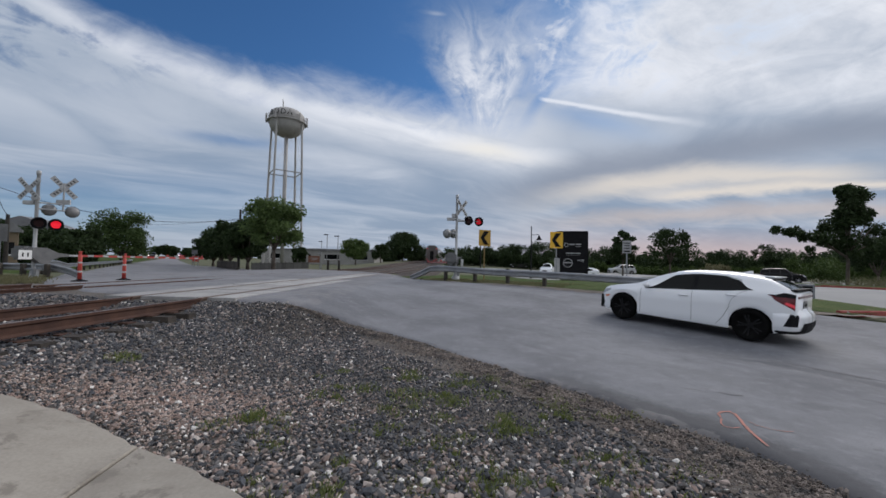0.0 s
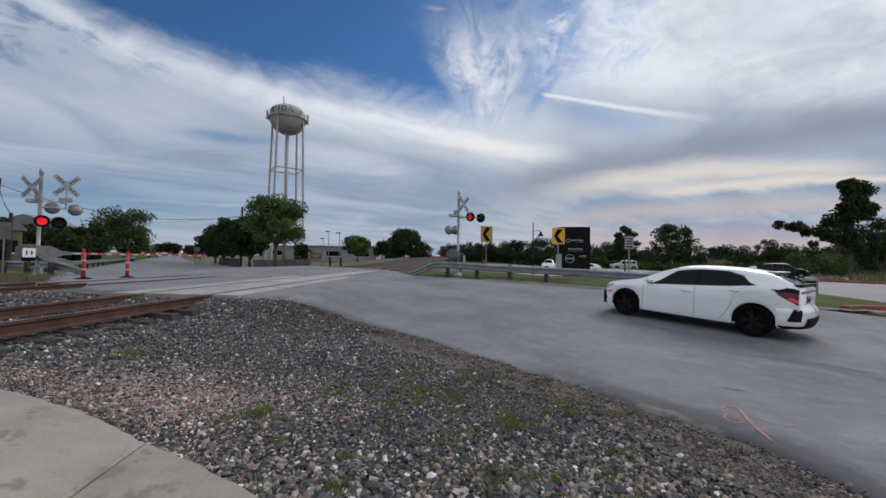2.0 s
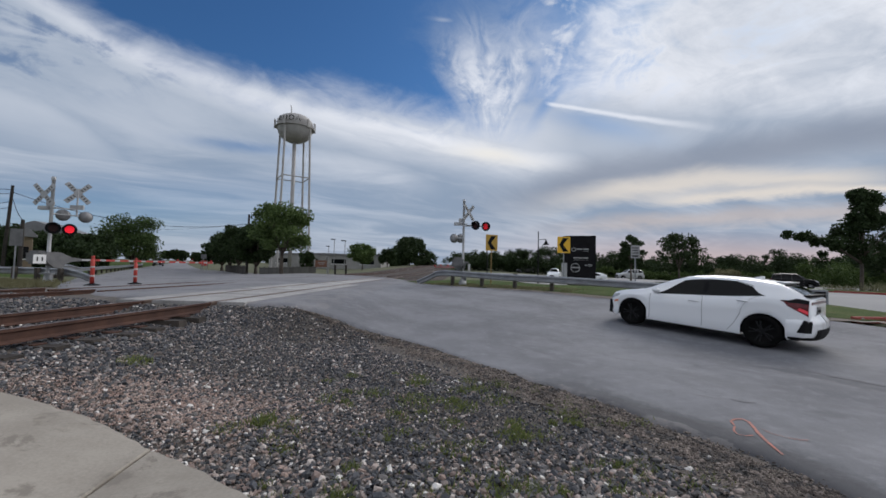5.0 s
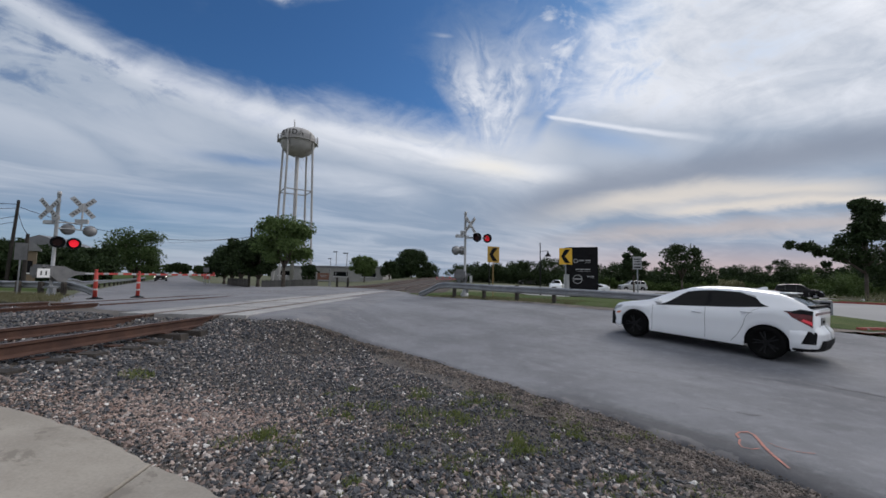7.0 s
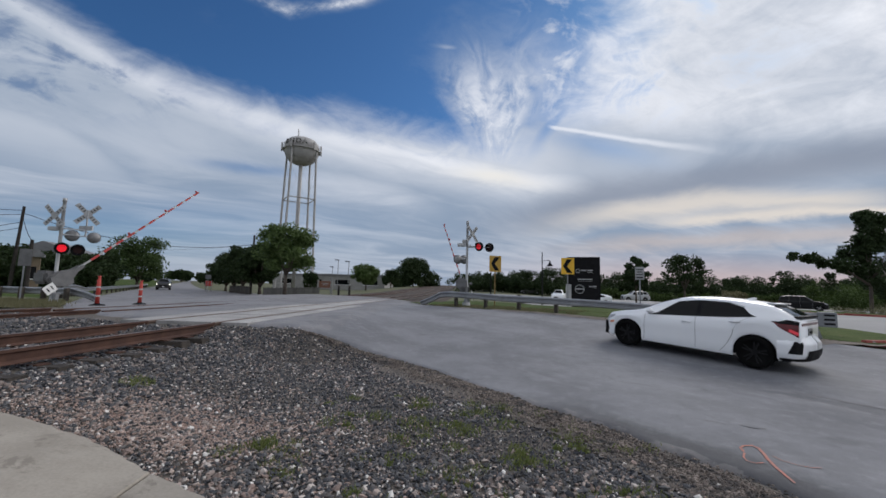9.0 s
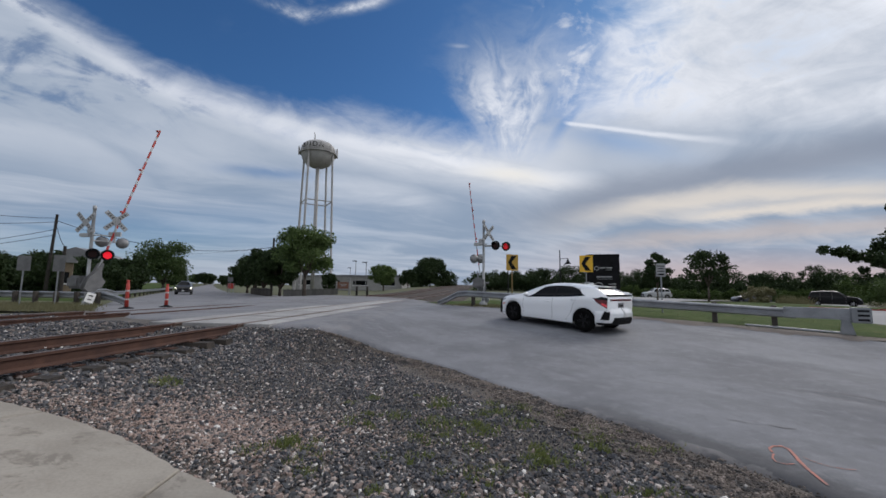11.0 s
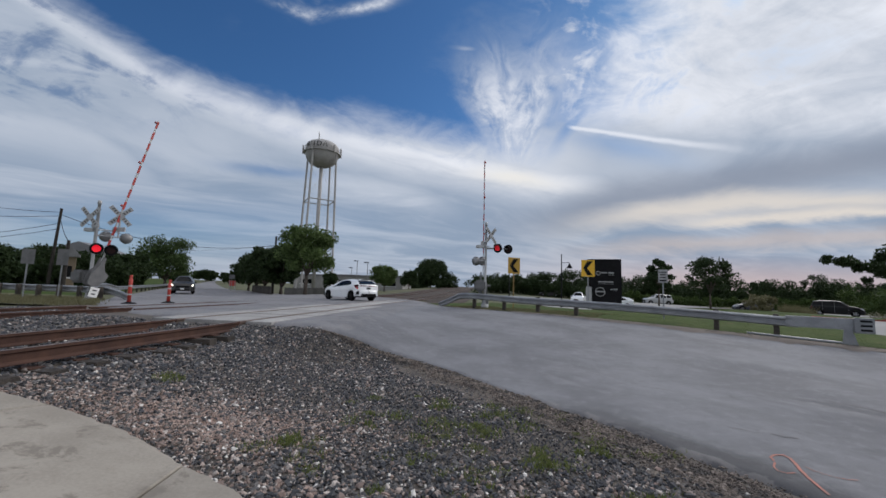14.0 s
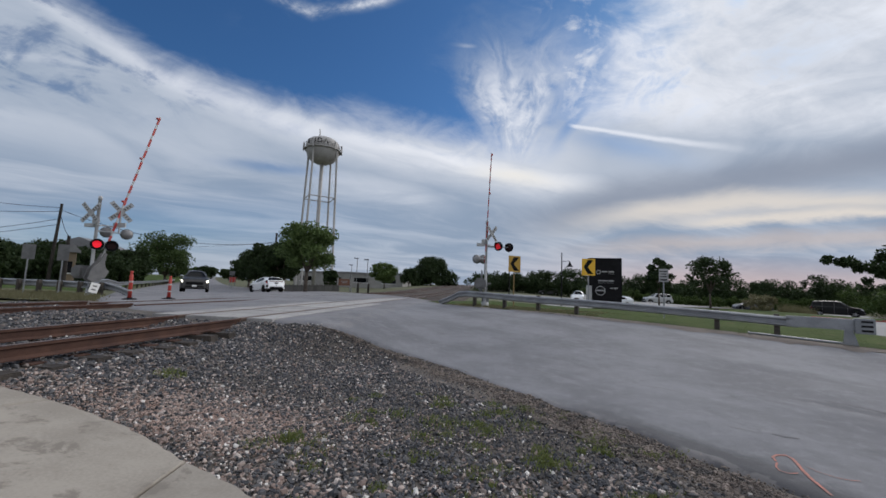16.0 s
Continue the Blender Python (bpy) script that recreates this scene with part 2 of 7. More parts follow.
def asphalt():
    """Worn grey asphalt: speckle, blotches, and streaks worn along the way of the traffic."""
    m = bpy.data.materials.new("worn_asphalt")
    m.use_nodes = True
    n = Net(m.node_tree)
    co = n.node("ShaderNodeTexCoord").outputs["Object"]
    a = n.split(co)
    along = n.math("ADD", n.math("MULTIPLY", a[0], -0.66), n.math("MULTIPLY", a[1], 0.75))
    over = n.math("ADD", n.math("MULTIPLY", a[0], 0.75), n.math("MULTIPLY", a[1], 0.66))
    way = n.xyz(n.math("MULTIPLY", along, 0.3), over, 0.0)
    blot, fine, speck = n.noise(co, 0.45, 6, 0.62), n.noise(co, 14, 5, 0.65), n.noise(co, 120, 2, 0.6)
    wear = n.noise(way, 1.1, 5, 0.6, 0.3)
    col = n.mix(n.smooth(blot, 0.36, 0.66), (0.132, 0.130, 0.130), (0.2, 0.197, 0.194))
    col = n.mix(n.math("MULTIPLY", n.smooth(wear, 0.54, 0.72), 0.32), col, (0.112, 0.111, 0.113))
    col = n.mix(n.math("MULTIPLY", n.smooth(wear, 0.42, 0.30), 0.35), col, (0.25, 0.244, 0.236))
    col = n.mix(n.math("MULTIPLY", n.smooth(n.noise(co, 1.9, 6, 0.7, 0.5), 0.62, 0.70), 0.5), col, (0.09, 0.089, 0.089))
    mid = n.noise(co, 4.5, 6, 0.7)
    col = n.mix(n.math("MULTIPLY", n.smooth(mid, 0.5, 0.68), 0.45), col, (0.24, 0.235, 0.228))
    col = n.mix(n.math("MULTIPLY", n.smooth(mid, 0.42, 0.3), 0.4), col, (0.10, 0.099, 0.099))
    off = n.math("SUBTRACT", a[0], n.curve(a[1], [(1.5, 2.8), (2.9, 2.7), (3.4, 2.6), (4.0, 2.37), (4.5, 1.95), (5.43, 1.4), (6.2, 0.66), (8.1, -1.1), (8.6, -3.0)]))
    off = n.math("ADD", off, n.math("ADD", n.math("MULTIPLY", n.math("SUBTRACT", mid, 0.5), 0.5), n.math("MULTIPLY", n.math("SUBTRACT", fine, 0.5), 0.15)))
    stain = n.math("MULTIPLY", n.smooth(off, 0.62, 0.2), n.math("MULTIPLY", n.smooth(a[1], 6.2, 4.6), 0.85))
    col = n.mix(stain, col, (0.052, 0.051, 0.052))
    rim = n.math("MULTIPLY", n.smooth(off, 0.06, 0.0), n.smooth(n.noise(co, 2.6, 4), 0.4, 0.55))
    col = n.mix(n.math("MULTIPLY", rim, 0.4), col, (0.25, 0.228, 0.205))
    worn = n.math("MULTIPLY", n.math("SUBTRACT", mid, 0.5), 0.55)
    d1 = n.math("ADD", n.math("ABSOLUTE", n.math("SUBTRACT", a[0], n.curve(a[1], [(4.9, 6.15), (5.4, 5.95), (5.9, 5.75), (6.3, 5.5), (6.8, 5.0)]))), worn)
    old = n.math("MULTIPLY", n.smooth(d1, 0.26, 0.06), n.math("MULTIPLY", n.smooth(a[1], 4.8, 5.1), n.smooth(a[1], 6.9, 6.5)))
    dx, dy = n.math("SUBTRACT", a[0], 4.2), n.math("SUBTRACT", a[1], 4.5)
    d2 = n.math("ADD", n.math("SQRT", n.math("ADD", n.math("MULTIPLY", dx, dx), n.math("MULTIPLY", n.math("MULTIPLY", dy, dy), 4.0))), worn)
    old = n.math("MAXIMUM", old, n.math("MULTIPLY", n.smooth(d2, 0.36, 0.1), 0.7))
    col = n.mix(n.math("MULTIPLY", old, 0.55), col, (0.07, 0.069, 0.07))
    k = n.math("ADD", 0.55, n.math("ADD", n.math("MULTIPLY", speck, 0.6), n.math("MULTIPLY", fine, 0.26)))
    col = n.mix(1.0, col, n.xyz(n.math("MULTIPLY", k, 0.97), k, n.math("MULTIPLY", k, 1.09)), "MULTIPLY")
    p = n.node("ShaderNodeBsdfPrincipled")
    n.put(p.inputs["Base Color"], col)
    n.put(p.inputs["Roughness"], n.math("ADD", 0.72, n.math("MULTIPLY", wear, 0.3), clamp=True))
    b = n.node("ShaderNodeBump")
    b.inputs["Strength"].default_value, b.inputs["Distance"].default_value = 0.5, 0.006
    n.put(b.inputs["Height"], n.math("ADD", n.math("MULTIPLY", speck, 0.6), fine))
    n.put(p.inputs["Normal"], b.outputs[0])
    o = n.node("ShaderNodeOutputMaterial")
    m.node_tree.links.new(p.outputs[0], o.inputs[0])
    return m


ASPHALT = asphalt()
FAR_ASPHALT = surface("pale_asphalt", (0.22, 0.22, 0.22), (0.28, 0.275, 0.27), 0.2, 0.9, 0.2, fine=20)
CONCRETE = surface("walkway_concrete", (0.25, 0.225, 0.19), (0.33, 0.30, 0.255), 1.6, 0.9, 0.35, fine=45, c3=(0.2, 0.178, 0.15), spot=0.56, step=0.004, vary=0.05)
PANEL = surface("crossing_concrete", (0.25, 0.243, 0.235), (0.38, 0.37, 0.355), 0.9, 0.9, 0.3, fine=30, c3=(0.16, 0.155, 0.15), spot=0.58, vary=0.08)
DIRT = surface("ballast_dirt", (0.075, 0.066, 0.058), (0.14, 0.122, 0.105), 1.3, 0.95, 0.8, fine=40, c3=(0.26, 0.19, 0.145), spot=0.63, step=0.02)
GRASS = surface("mown_grass", (0.036, 0.062, 0.014), (0.07, 0.094, 0.026), 0.8, 0.95, 0.6, fine=30, c3=(0.12, 0.1, 0.055), spot=0.58, step=0.03, spec=0.1)
FIELD = surface("dry_verge", (0.06, 0.075, 0.03), (0.115, 0.11, 0.055), 0.12, 0.95, 0.5, fine=4, c3=(0.15, 0.125, 0.08), spot=0.6, step=0.05)
BALLAST = surface("grey_ballast", (0.062, 0.052, 0.046), (0.115, 0.099, 0.089), 2.0, 0.95, 0.9, fine=14, step=0.04, spec=0.1)
RUST = surface("rusty_rail_steel", (0.055, 0.027, 0.02), (0.10, 0.05, 0.034), 2.5, 0.85, 0.3, 0.2, fine=50, c3=(0.06, 0.035, 0.025), spot=0.6, step=0.003)
RAILTOP = surface("worn_rail_head", (0.16, 0.10, 0.075), (0.26, 0.2, 0.17), 2.5, 0.45, 0.1, 0.6, fine=60)
TIE = surface("creosoted_timber", (0.026, 0.022, 0.019), (0.065, 0.054, 0.045), 3.0, 0.9, 0.6, fine=24, sx=0.2, vary=0.25)
GALV = surface("galvanised_steel", (0.22, 0.228, 0.24), (0.31, 0.32, 0.335), 2.0, 0.5, 0.08, 0.65, fine=30, vary=0.08)
SILVER = surface("silver_paint", (0.33, 0.335, 0.34), (0.45, 0.455, 0.46), 3.0, 0.55, 0.05, 0.3, fine=30, c3=(0.26, 0.25, 0.24), spot=0.66)
BLACK = surface("black_paint", (0.008, 0.008, 0.009), (0.014, 0.014, 0.016), 3.0, 0.7, 0.05, fine=30, spec=0.08)
WHITE = surface("white_paint", (0.72, 0.72, 0.71), (0.8, 0.8, 0.79), 3.0, 0.6, 0.05, fine=30, c3=(0.5, 0.49, 0.46), spot=0.7)
TANK = surface("tank_paint", (0.33, 0.32, 0.31), (0.41, 0.40, 0.39), 0.4, 0.7, 0.05, fine=4, c3=(0.27, 0.25, 0.235), spot=0.62)
RED = surface("red_sheeting", (0.33, 0.03, 0.028), (0.42, 0.05, 0.04), 4.0, 0.6, 0.05, fine=30)
YELLOW = surface("yellow_sheeting", (0.75, 0.42, 0.02), (0.82, 0.48, 0.03), 4.0, 0.5, 0.03, fine=30)
BARK = surface("bark", (0.06, 0.048, 0.038), (0.13, 0.105, 0.085), 4.0, 0.95, 0.8, fine=20, step=0.03)
LEAF = leafy("oak_leaves", (0.042, 0.074, 0.022), (0.14, 0.195, 0.068))
LEAF_DARK = leafy("dark_leaves", (0.013, 0.024, 0.009), (0.047, 0.072, 0.027))
WOOD = surface("weathered_wood", (0.035, 0.03, 0.026), (0.085, 0.073, 0.062), 2.0, 0.9, 0.4, fine=20, vary=0.2)


# ---------------------------------------------------------------- mesh helpers
def finish(ob, bm, material, smooth=False):
    if smooth:
        for f in bm.faces:
            f.smooth = True
    bm.to_mesh(ob.data)
    bm.free()
    ob.data.materials.append(material)
    return ob


def thing(name, m, label, category, group="", kind=""):
    ob = new(name)
    ob.empty_display_size = 0.2
    ob.matrix_basis = m
    return tagged(ob, label, category, group, kind)


def part(name, bm, material, parent, label="", smooth=False):
    ob = new(name, bpy.data.meshes.new(name))
    finish(ob, bm, material, smooth)
    ob.parent = parent
    if label:
        tagged(ob, label)
    return ob


def piece(name, mesh, parent, m):
    """A repeat that shares its mesh."""
    ob = new(name, mesh)
    ob.parent = parent
    ob.matrix_basis = m
    return ob


def mesh_of(name, bm, material, smooth=False):
    me = bpy.data.meshes.new(name)
    if smooth:
        for f in bm.faces:
            f.smooth = True
    bm.to_mesh(me)
    bm.free()
    me.materials.append(material)
    return me


def box(bm, c, s, m=None, bevel=0.0):
    """A box with centre c and size s."""
    made = bmesh.ops.create_cube(bm, size=1.0, matrix=(m or Matrix()) @ Matrix.Translation(c) @ Matrix.Diagonal((*s, 1)))
    if bevel:
        vs = set(made["verts"])
        es = [e for e in bm.edges if e.verts[0] in vs and e.verts[1] in vs]
        bmesh.ops.bevel(bm, geom=es, offset=bevel, segments=2, affect="EDGES", clamp_overlap=True)
    return bm


def tube(bm, p, q, r0, r1=None, seg=12, caps=True):
    """A straight tapered tube from p to q."""
    p, q = Vector(p), Vector(q)
    d = q - p
    m = Matrix.Translation((p + q) / 2) @ d.to_track_quat("Z", "Y").to_matrix().to_4x4()
    bmesh.ops.create_cone(bm, cap_ends=caps, segments=seg, radius1=r0, radius2=r0 if r1 is None else r1, depth=d.length, matrix=m)
    return bm


def lathe(bm, prof, seg=24, m=None):
    """A form turned about z from pairs (radius, height)."""
    m = m or Matrix()
    rings = []
    for r, z in prof:
        rings.append([bm.verts.new(m @ Vector((r * math.cos(2 * math.pi * k / seg), r * math.sin(2 * math.pi * k / seg), z))) for k in range(seg)])
    for a, b in zip(rings, rings[1:]):
        for k in range(seg):
            bm.faces.new((a[k], a[(k + 1) % seg], b[(k + 1) % seg], b[k]))
    bm.faces.new(rings[0][::-1])
    bm.faces.new(rings[-1])
    return bm


def prism(bm, outline, depth, m=None):
    """An outline in the xz plane, given a thickness along y."""
    m = m or Matrix()
    a = [bm.verts.new(m @ Vector((x, -depth / 2, z))) for x, z in outline]
    b = [bm.verts.new(m @ Vector((x, depth / 2, z))) for x, z in outline]
    n = len(outline)
    bm.faces.new(a)
    bm.faces.new(b[::-1])
    for k in range(n):
        bm.faces.new((a[k], b[k], b[(k + 1) % n], a[(k + 1) % n]))
    bmesh.ops.recalc_face_normals(bm, faces=bm.faces[:])
    return bm


def B():
    return bmesh.new()


# ---------------------------------------------------------------- the lie of the land
def step(a):
    a = min(1.0, max(0.0, a))
    return a * a * (3 - 2 * a)


def land(x, y):
    """Height of the ground: it climbs from the walkway to the railway and to the crossing."""
    z = max(0.5 * step((-x - 1.8) / 4.5) + 0.12 * step((-x - 8.5) / 3), 0.64 * step((y - 6) / 13))
    z -= 0.1 * step((x - 6) / 5) * step((12 - y) / 5)
    w = step((5.5 - abs(x + 6.1)) / 3.5) * step((60 - y) / 20) * step((y - 7.3) / 1.6)
    if z < 0.665:
        z += (0.665 - z) * w
    # hollows: the lower ground behind the guardrail and the road falling away to the west
    z -= 0.6 * step((x - 4) / 6) * step((27 - x) / 8) * step((y - 24) / 8) * step((67 - y) / 6)
    z -= 0.3 * step((-x - 15) / 9) * step((y - 22) / 8)
    z -= 0.55 * step((x - 27) / 6) * step((y - 26) / 8) * step((82 - y) / 8)
    z += 0.7 * step((y - 48) / 48) * step((26 - abs(x + 4)) / 14)
    return z + 2.2 * step((math.hypot(x, y) - 70) / 140)


def lie(xc, y):
    """Where a track whose middle is xc at the crossing lies further along."""
    return xc + 0.025 * (y - 8)


def ribbon(name, left, right, material, lift, rows=6, cols=12, kind="structure", label="", wave=0.0, power=1.0, feather=False):
    """A sheet between two edge lines, draped on the land."""
    def along(line, s):
        s = min(s, len(line) - 1.0001)
        i = int(s)
        # Catmull-Rom through the points
        p = [Vector(line[max(0, min(len(line) - 1, i + k))]) for k in (-1, 0, 1, 2)]
        t = s - i
        return 0.5 * (2 * p[1] + (p[2] - p[0]) * t + (2 * p[0] - 5 * p[1] + 4 * p[2] - p[3]) * t * t + (3 * p[1] - p[0] - 3 * p[2] + p[3]) * t ** 3)

    n = (len(left) - 1) * rows
    vs, fs = [], []
    for i in range(n + 1):
        a, b = along(left, i / rows), along(right, i / rows)
        if wave:
            d = (b - a).normalized()
            a = a + d * wave * (noise.noise((a.x * 1.3, a.y * 1.3, 1)) + 0.5 * noise.noise((a.x * 5, a.y * 5, 4)))
        for j in range(cols + 1):
            p = a.lerp(b, (j / cols) ** power)
            vs.append((p.x, p.y, land(p.x, p.y) + (lift if j or not feather else -0.012)))
    for i in range(n):
        for j in range(cols):
            k = i * (cols + 1) + j
            fs.append((k, k + 1, k + cols + 2, k + cols + 1))
    me = bpy.data.meshes.new(name)
    me.from_pydata(vs, [], fs)
    for p in me.polygons:
        p.use_smooth = True
    me.materials.append(material)
    ob = new(name, me)
    bm = B()
    bm.from_mesh(me)
    if sum(f.normal.z for f in bm.faces) < 0:
        bmesh.ops.reverse_faces(bm, faces=bm.faces[:])
        bm.to_mesh(me)
    bm.free()
    return tagged(ob, label or name.replace("_", " "), name.split("_")[-1], kind=kind)


def build_ground():
    vs, fs, na = [(0, 0, -0.1)], [], 200
    radii = [0.6 * 1.055 ** k for k in range(160)]
    for r in radii:
        for k in range(na):
            a = 2 * math.pi * k / na
            x, y = r * math.cos(a), r * math.sin(a)
            vs.append((x, y, land(x, y) - 0.07))
    for k in range(na):
        fs.append((0, 1 + k, 1 + (k + 1) % na))
    for i in range(len(radii) - 1):
        for k in range(na):
            a, b = 1 + i * na, 1 + (i + 1) * na
            fs.append((a + k, b + k, b + (k + 1) % na, a + (k + 1) % na))
    me = bpy.data.meshes.new("ground")
    me.from_pydata(vs, [], fs)
    for p in me.polygons:
        p.use_smooth = True
    me.materials.append(FIELD)
    tagged(new("ground", me), "dry grassy ground reaching the horizon", "ground", kind="structure")


build_ground()
NEAR = [(4.2, -14), (3.1, -3), (2.85, 1.5), (2.62, 3.2), (1.85, 4.55), (0.6, 6.2), (-1.13, 8.1), (-3.0, 8.6), (-4.6, 8.6), (-7.6, 9.2), (-10.5, 11), (-13.8, 13.3), (-19.2, 19.5), (-29, 31.2), (-50.6, 61.2), (-78, 106), (-190, 300)]
FAR = [(30, -12), (24, -2), (17, 5), (12.0, 10.6), (9.1, 13.1), (5.9, 15.4), (2.6, 17.8), (-1.0, 20.9), (-2.8, 25.5), (-6, 33), (-11, 39), (-17, 44), (-25, 50), (-35, 60), (-52, 78), (-106, 154), (-198, 306)]
ribbon("road", NEAR, FAR, ASPHALT, 0.03, 8, 26, label="worn grey asphalt road across the level crossing", wave=0.16, power=1.6, feather=True)
ribbon("gravel_bed", [(-14, -14), (-14, -3), (-14, 3), (-14, 7), (-14, 10), (-14, 13.5)], [(4.6, -14), (3.4, -3), (2.9, 2.6), (1.0, 6.3), (-1.0, 8.9), (-6, 14.5)], DIRT, -0.01, 10, 40, label="dark ballast dirt beside the railway")


# ---------------------------------------------------------------- walkway, railway, crossing
def slab(outline, parent):
    """One cast slab of the walkway, its top just above the gravel."""
    bm = B()
    top = [bm.verts.new((x, y, land(x, y) + 0.075)) for x, y in outline]
    low = [bm.verts.new((x, y, land(x, y) - 0.12)) for x, y in outline]
    n = len(outline)
    f = bm.faces.new(top)
    for k in range(n):
        bm.faces.new((top[k], low[k], low[(k + 1) % n], top[(k + 1) % n]))
    bmesh.ops.recalc_face_normals(bm, faces=bm.faces[:])
    if f.normal.z < 0:
        bmesh.ops.reverse_faces(bm, faces=bm.faces[:])
    bmesh.ops.bevel(bm, geom=[e for e in f.edges], offset=0.012, segments=1, affect="EDGES")
    return part("slab", bm, CONCRETE, parent)


def wavy(points, amp=0.012, n=9):
    out = []
    for (x0, y0), (x1, y1) in zip(points, points[1:]):
        for k in range(n):
            t = k / n
            x, y = x0 + (x1 - x0) * t, y0 + (y1 - y0) * t
            out.append((x + amp * noise.noise((x * 6, y * 6, 0)), y + amp * 2 * noise.noise((x * 7, y * 7, 5))))
    return out + [points[-1]]


walkway = tagged(new("pavement"), "worn pale concrete walkway slabs with a curved edge", "pavement", kind="structure")
slab(wavy([(-2.335, 3.05), (-1.75, 2.79), (-1.19, 2.46), (-0.5, 1.92), (0.3, 1.0), (0.7, -0.4)]) + [(0.7, -2), (-1.75, -2)], walkway)
slab(wavy([(-4.12, 3.52), (-3.68, 3.49), (-3.18, 3.39), (-2.75, 3.24), (-2.36, 3.06)]) + [(-1.775, -2), (-4.8, -2), (-4.8, 1.72)], walkway)
slab(wavy([(-4.85, 3.54), (-4.5, 3.535), (-4.145, 3.525)]) + [(-4.84, 1.68)], walkway)


def rail_profile(bm, x, y0, y1, top):
    """A flat-bottomed rail along y, its head at the height top."""
    half = [(0.0, 0), (0.036, 0), (0.037, -0.035), (0.012, -0.05), (0.009, -0.14), (0.03, -0.155), (0.072, -0.166), (0.072, -0.178), (0, -0.178)]
    outline = half[1:-1] + [(-a, b) for a, b in half[1:-1]][::-1]
    n = max(1, int((y1 - y0) / 3))
    rings = []
    for k in range(n + 1):
        y = y0 + (y1 - y0) * k / n
        z = top if y < 50 else top + land(0, y) - 0.64
        rings.append([bm.verts.new((lie(x, y) + a, y, z + b)) for a, b in outline])
    m = len(outline)
    for a, b in zip(rings, rings[1:]):
        for k in range(m):
            bm.faces.new((a[k], a[(k + 1) % m], b[(k + 1) % m], b[k]))
    bm.faces.new(rings[0])
    bm.faces.new(rings[-1])
    bmesh.ops.recalc_face_normals(bm, faces=bm.faces[:])
    return bm


def track(xc, top, y0, y1, label, ties):
    t = thing("railway_track", pose(0, 0, 0), label, "railway track")
    for s in (-0.75, 0.75):
        r = part("rail", rail_profile(B(), xc + s, y0, y1, top), RUST, t)
        bm = B()
        n = max(1, int((y1 - y0) / 4))
        for k in range(n):
            a, b = y0 + (y1 - y0) * k / n, y0 + (y1 - y0) * (k + 1) / n
            za, zb = [top + 0.003 + (0 if y < 50 else land(0, y) - 0.64) for y in (a, b)]
            bm.faces.new([bm.verts.new((lie(xc + s, y) + w, y, z)) for w, y, z in ((-0.03, a, za), (0.03, a, za), (0.03, b, zb), (-0.03, b, zb))])
        part("running_surface", bm, RAILTOP, r, "dull worn rail head")
    tie = mesh_of("tie", box(B(), (0, 0, 0), (2.44, 0.23, 0.18), bevel=0.012), TIE)
    plate = mesh_of("tie_plate", box(B(), (0, 0, 0), (0.34, 0.18, 0.02), bevel=0.004), RUST)
    for y in ties:
        z = top - 0.178 - (0.112 if y > 6.6 else 0.155) + (0 if y < 50 else land(0, y) - 0.64)
        p = piece("tie", tie, t, pose(lie(xc, y) + random.uniform(-0.05, 0.05), y, z, random.uniform(-0.6, 0.6), random.uniform(-0.8, 0.8), random.uniform(-1.5, 1.5)))
        for s in (-0.75, 0.75):
            piece("tie_plate", plate, p, pose(s, 0, 0.1))
    return t


X1, X2, TOP = -6.08, -11.3, 0.70
track(X1, TOP, -14, 8.45, "rusty railway rails on dark timber ties", [-2 + 0.53 * k for k in range(20)])
track(X1, TOP, 36.5, 420, "rusty railway rails leading away beyond the crossing", [36.8 + 0.56 * k for k in range(70)])
track(X2, 0.72, -14, 11.2, "second rusty railway track in dark ballast", [3 + 0.53 * k for k in range(15)])
track(X2, 0.72, 40.5, 420, "second rusty track beyond the crossing", [40.8 + 0.56 * k for k in range(60)])
ribbon("ballast_bed", [(-13.7, 40), (-13.2, 60), (-12.4, 90), (-11, 150), (-4.2, 420)], [(-2.2, 31), (-1.8, 60), (-1.1, 90), (0.4, 150), (7.2, 420)], BALLAST, -0.02, 10, 10, label="grey ballast under the far tracks")


def heap(name, x0, x1, y0, y1, h, label):
    """The long low ridge of ballast beside the far track."""
    vs, fs, nx, ny = [], [], 12, 40
    for j in range(ny + 1):
        for i in range(nx + 1):
            y = y0 + (y1 - y0) * j / ny
            x = lie(x0 + (x1 - x0) * i / nx, y)
            z = h * step(min(i, nx - i) / 5) * step(min(j * 1.0, ny - j) / 3)
            vs.append((x, y, land(x, y) - 0.03 + z * (1 + 0.2 * noise.noise((x, y * 0.7, 0)))))
    for j in range(ny):
        for i in range(nx):
            k = j * (nx + 1) + i
            fs.append((k, k + 1, k + nx + 2, k + nx + 1))
    me = bpy.data.meshes.new(name)
    me.from_pydata(vs, [], fs)
    me.materials.append(BALLAST)
    for p in me.polygons:
        p.use_smooth = True
    return tagged(new(name, me), label, "ballast", kind="stuff")


heap("ballast_ridge", -4.4, -1.4, 27, 75, 0.3, "long ridge of grey ballast beside the track")

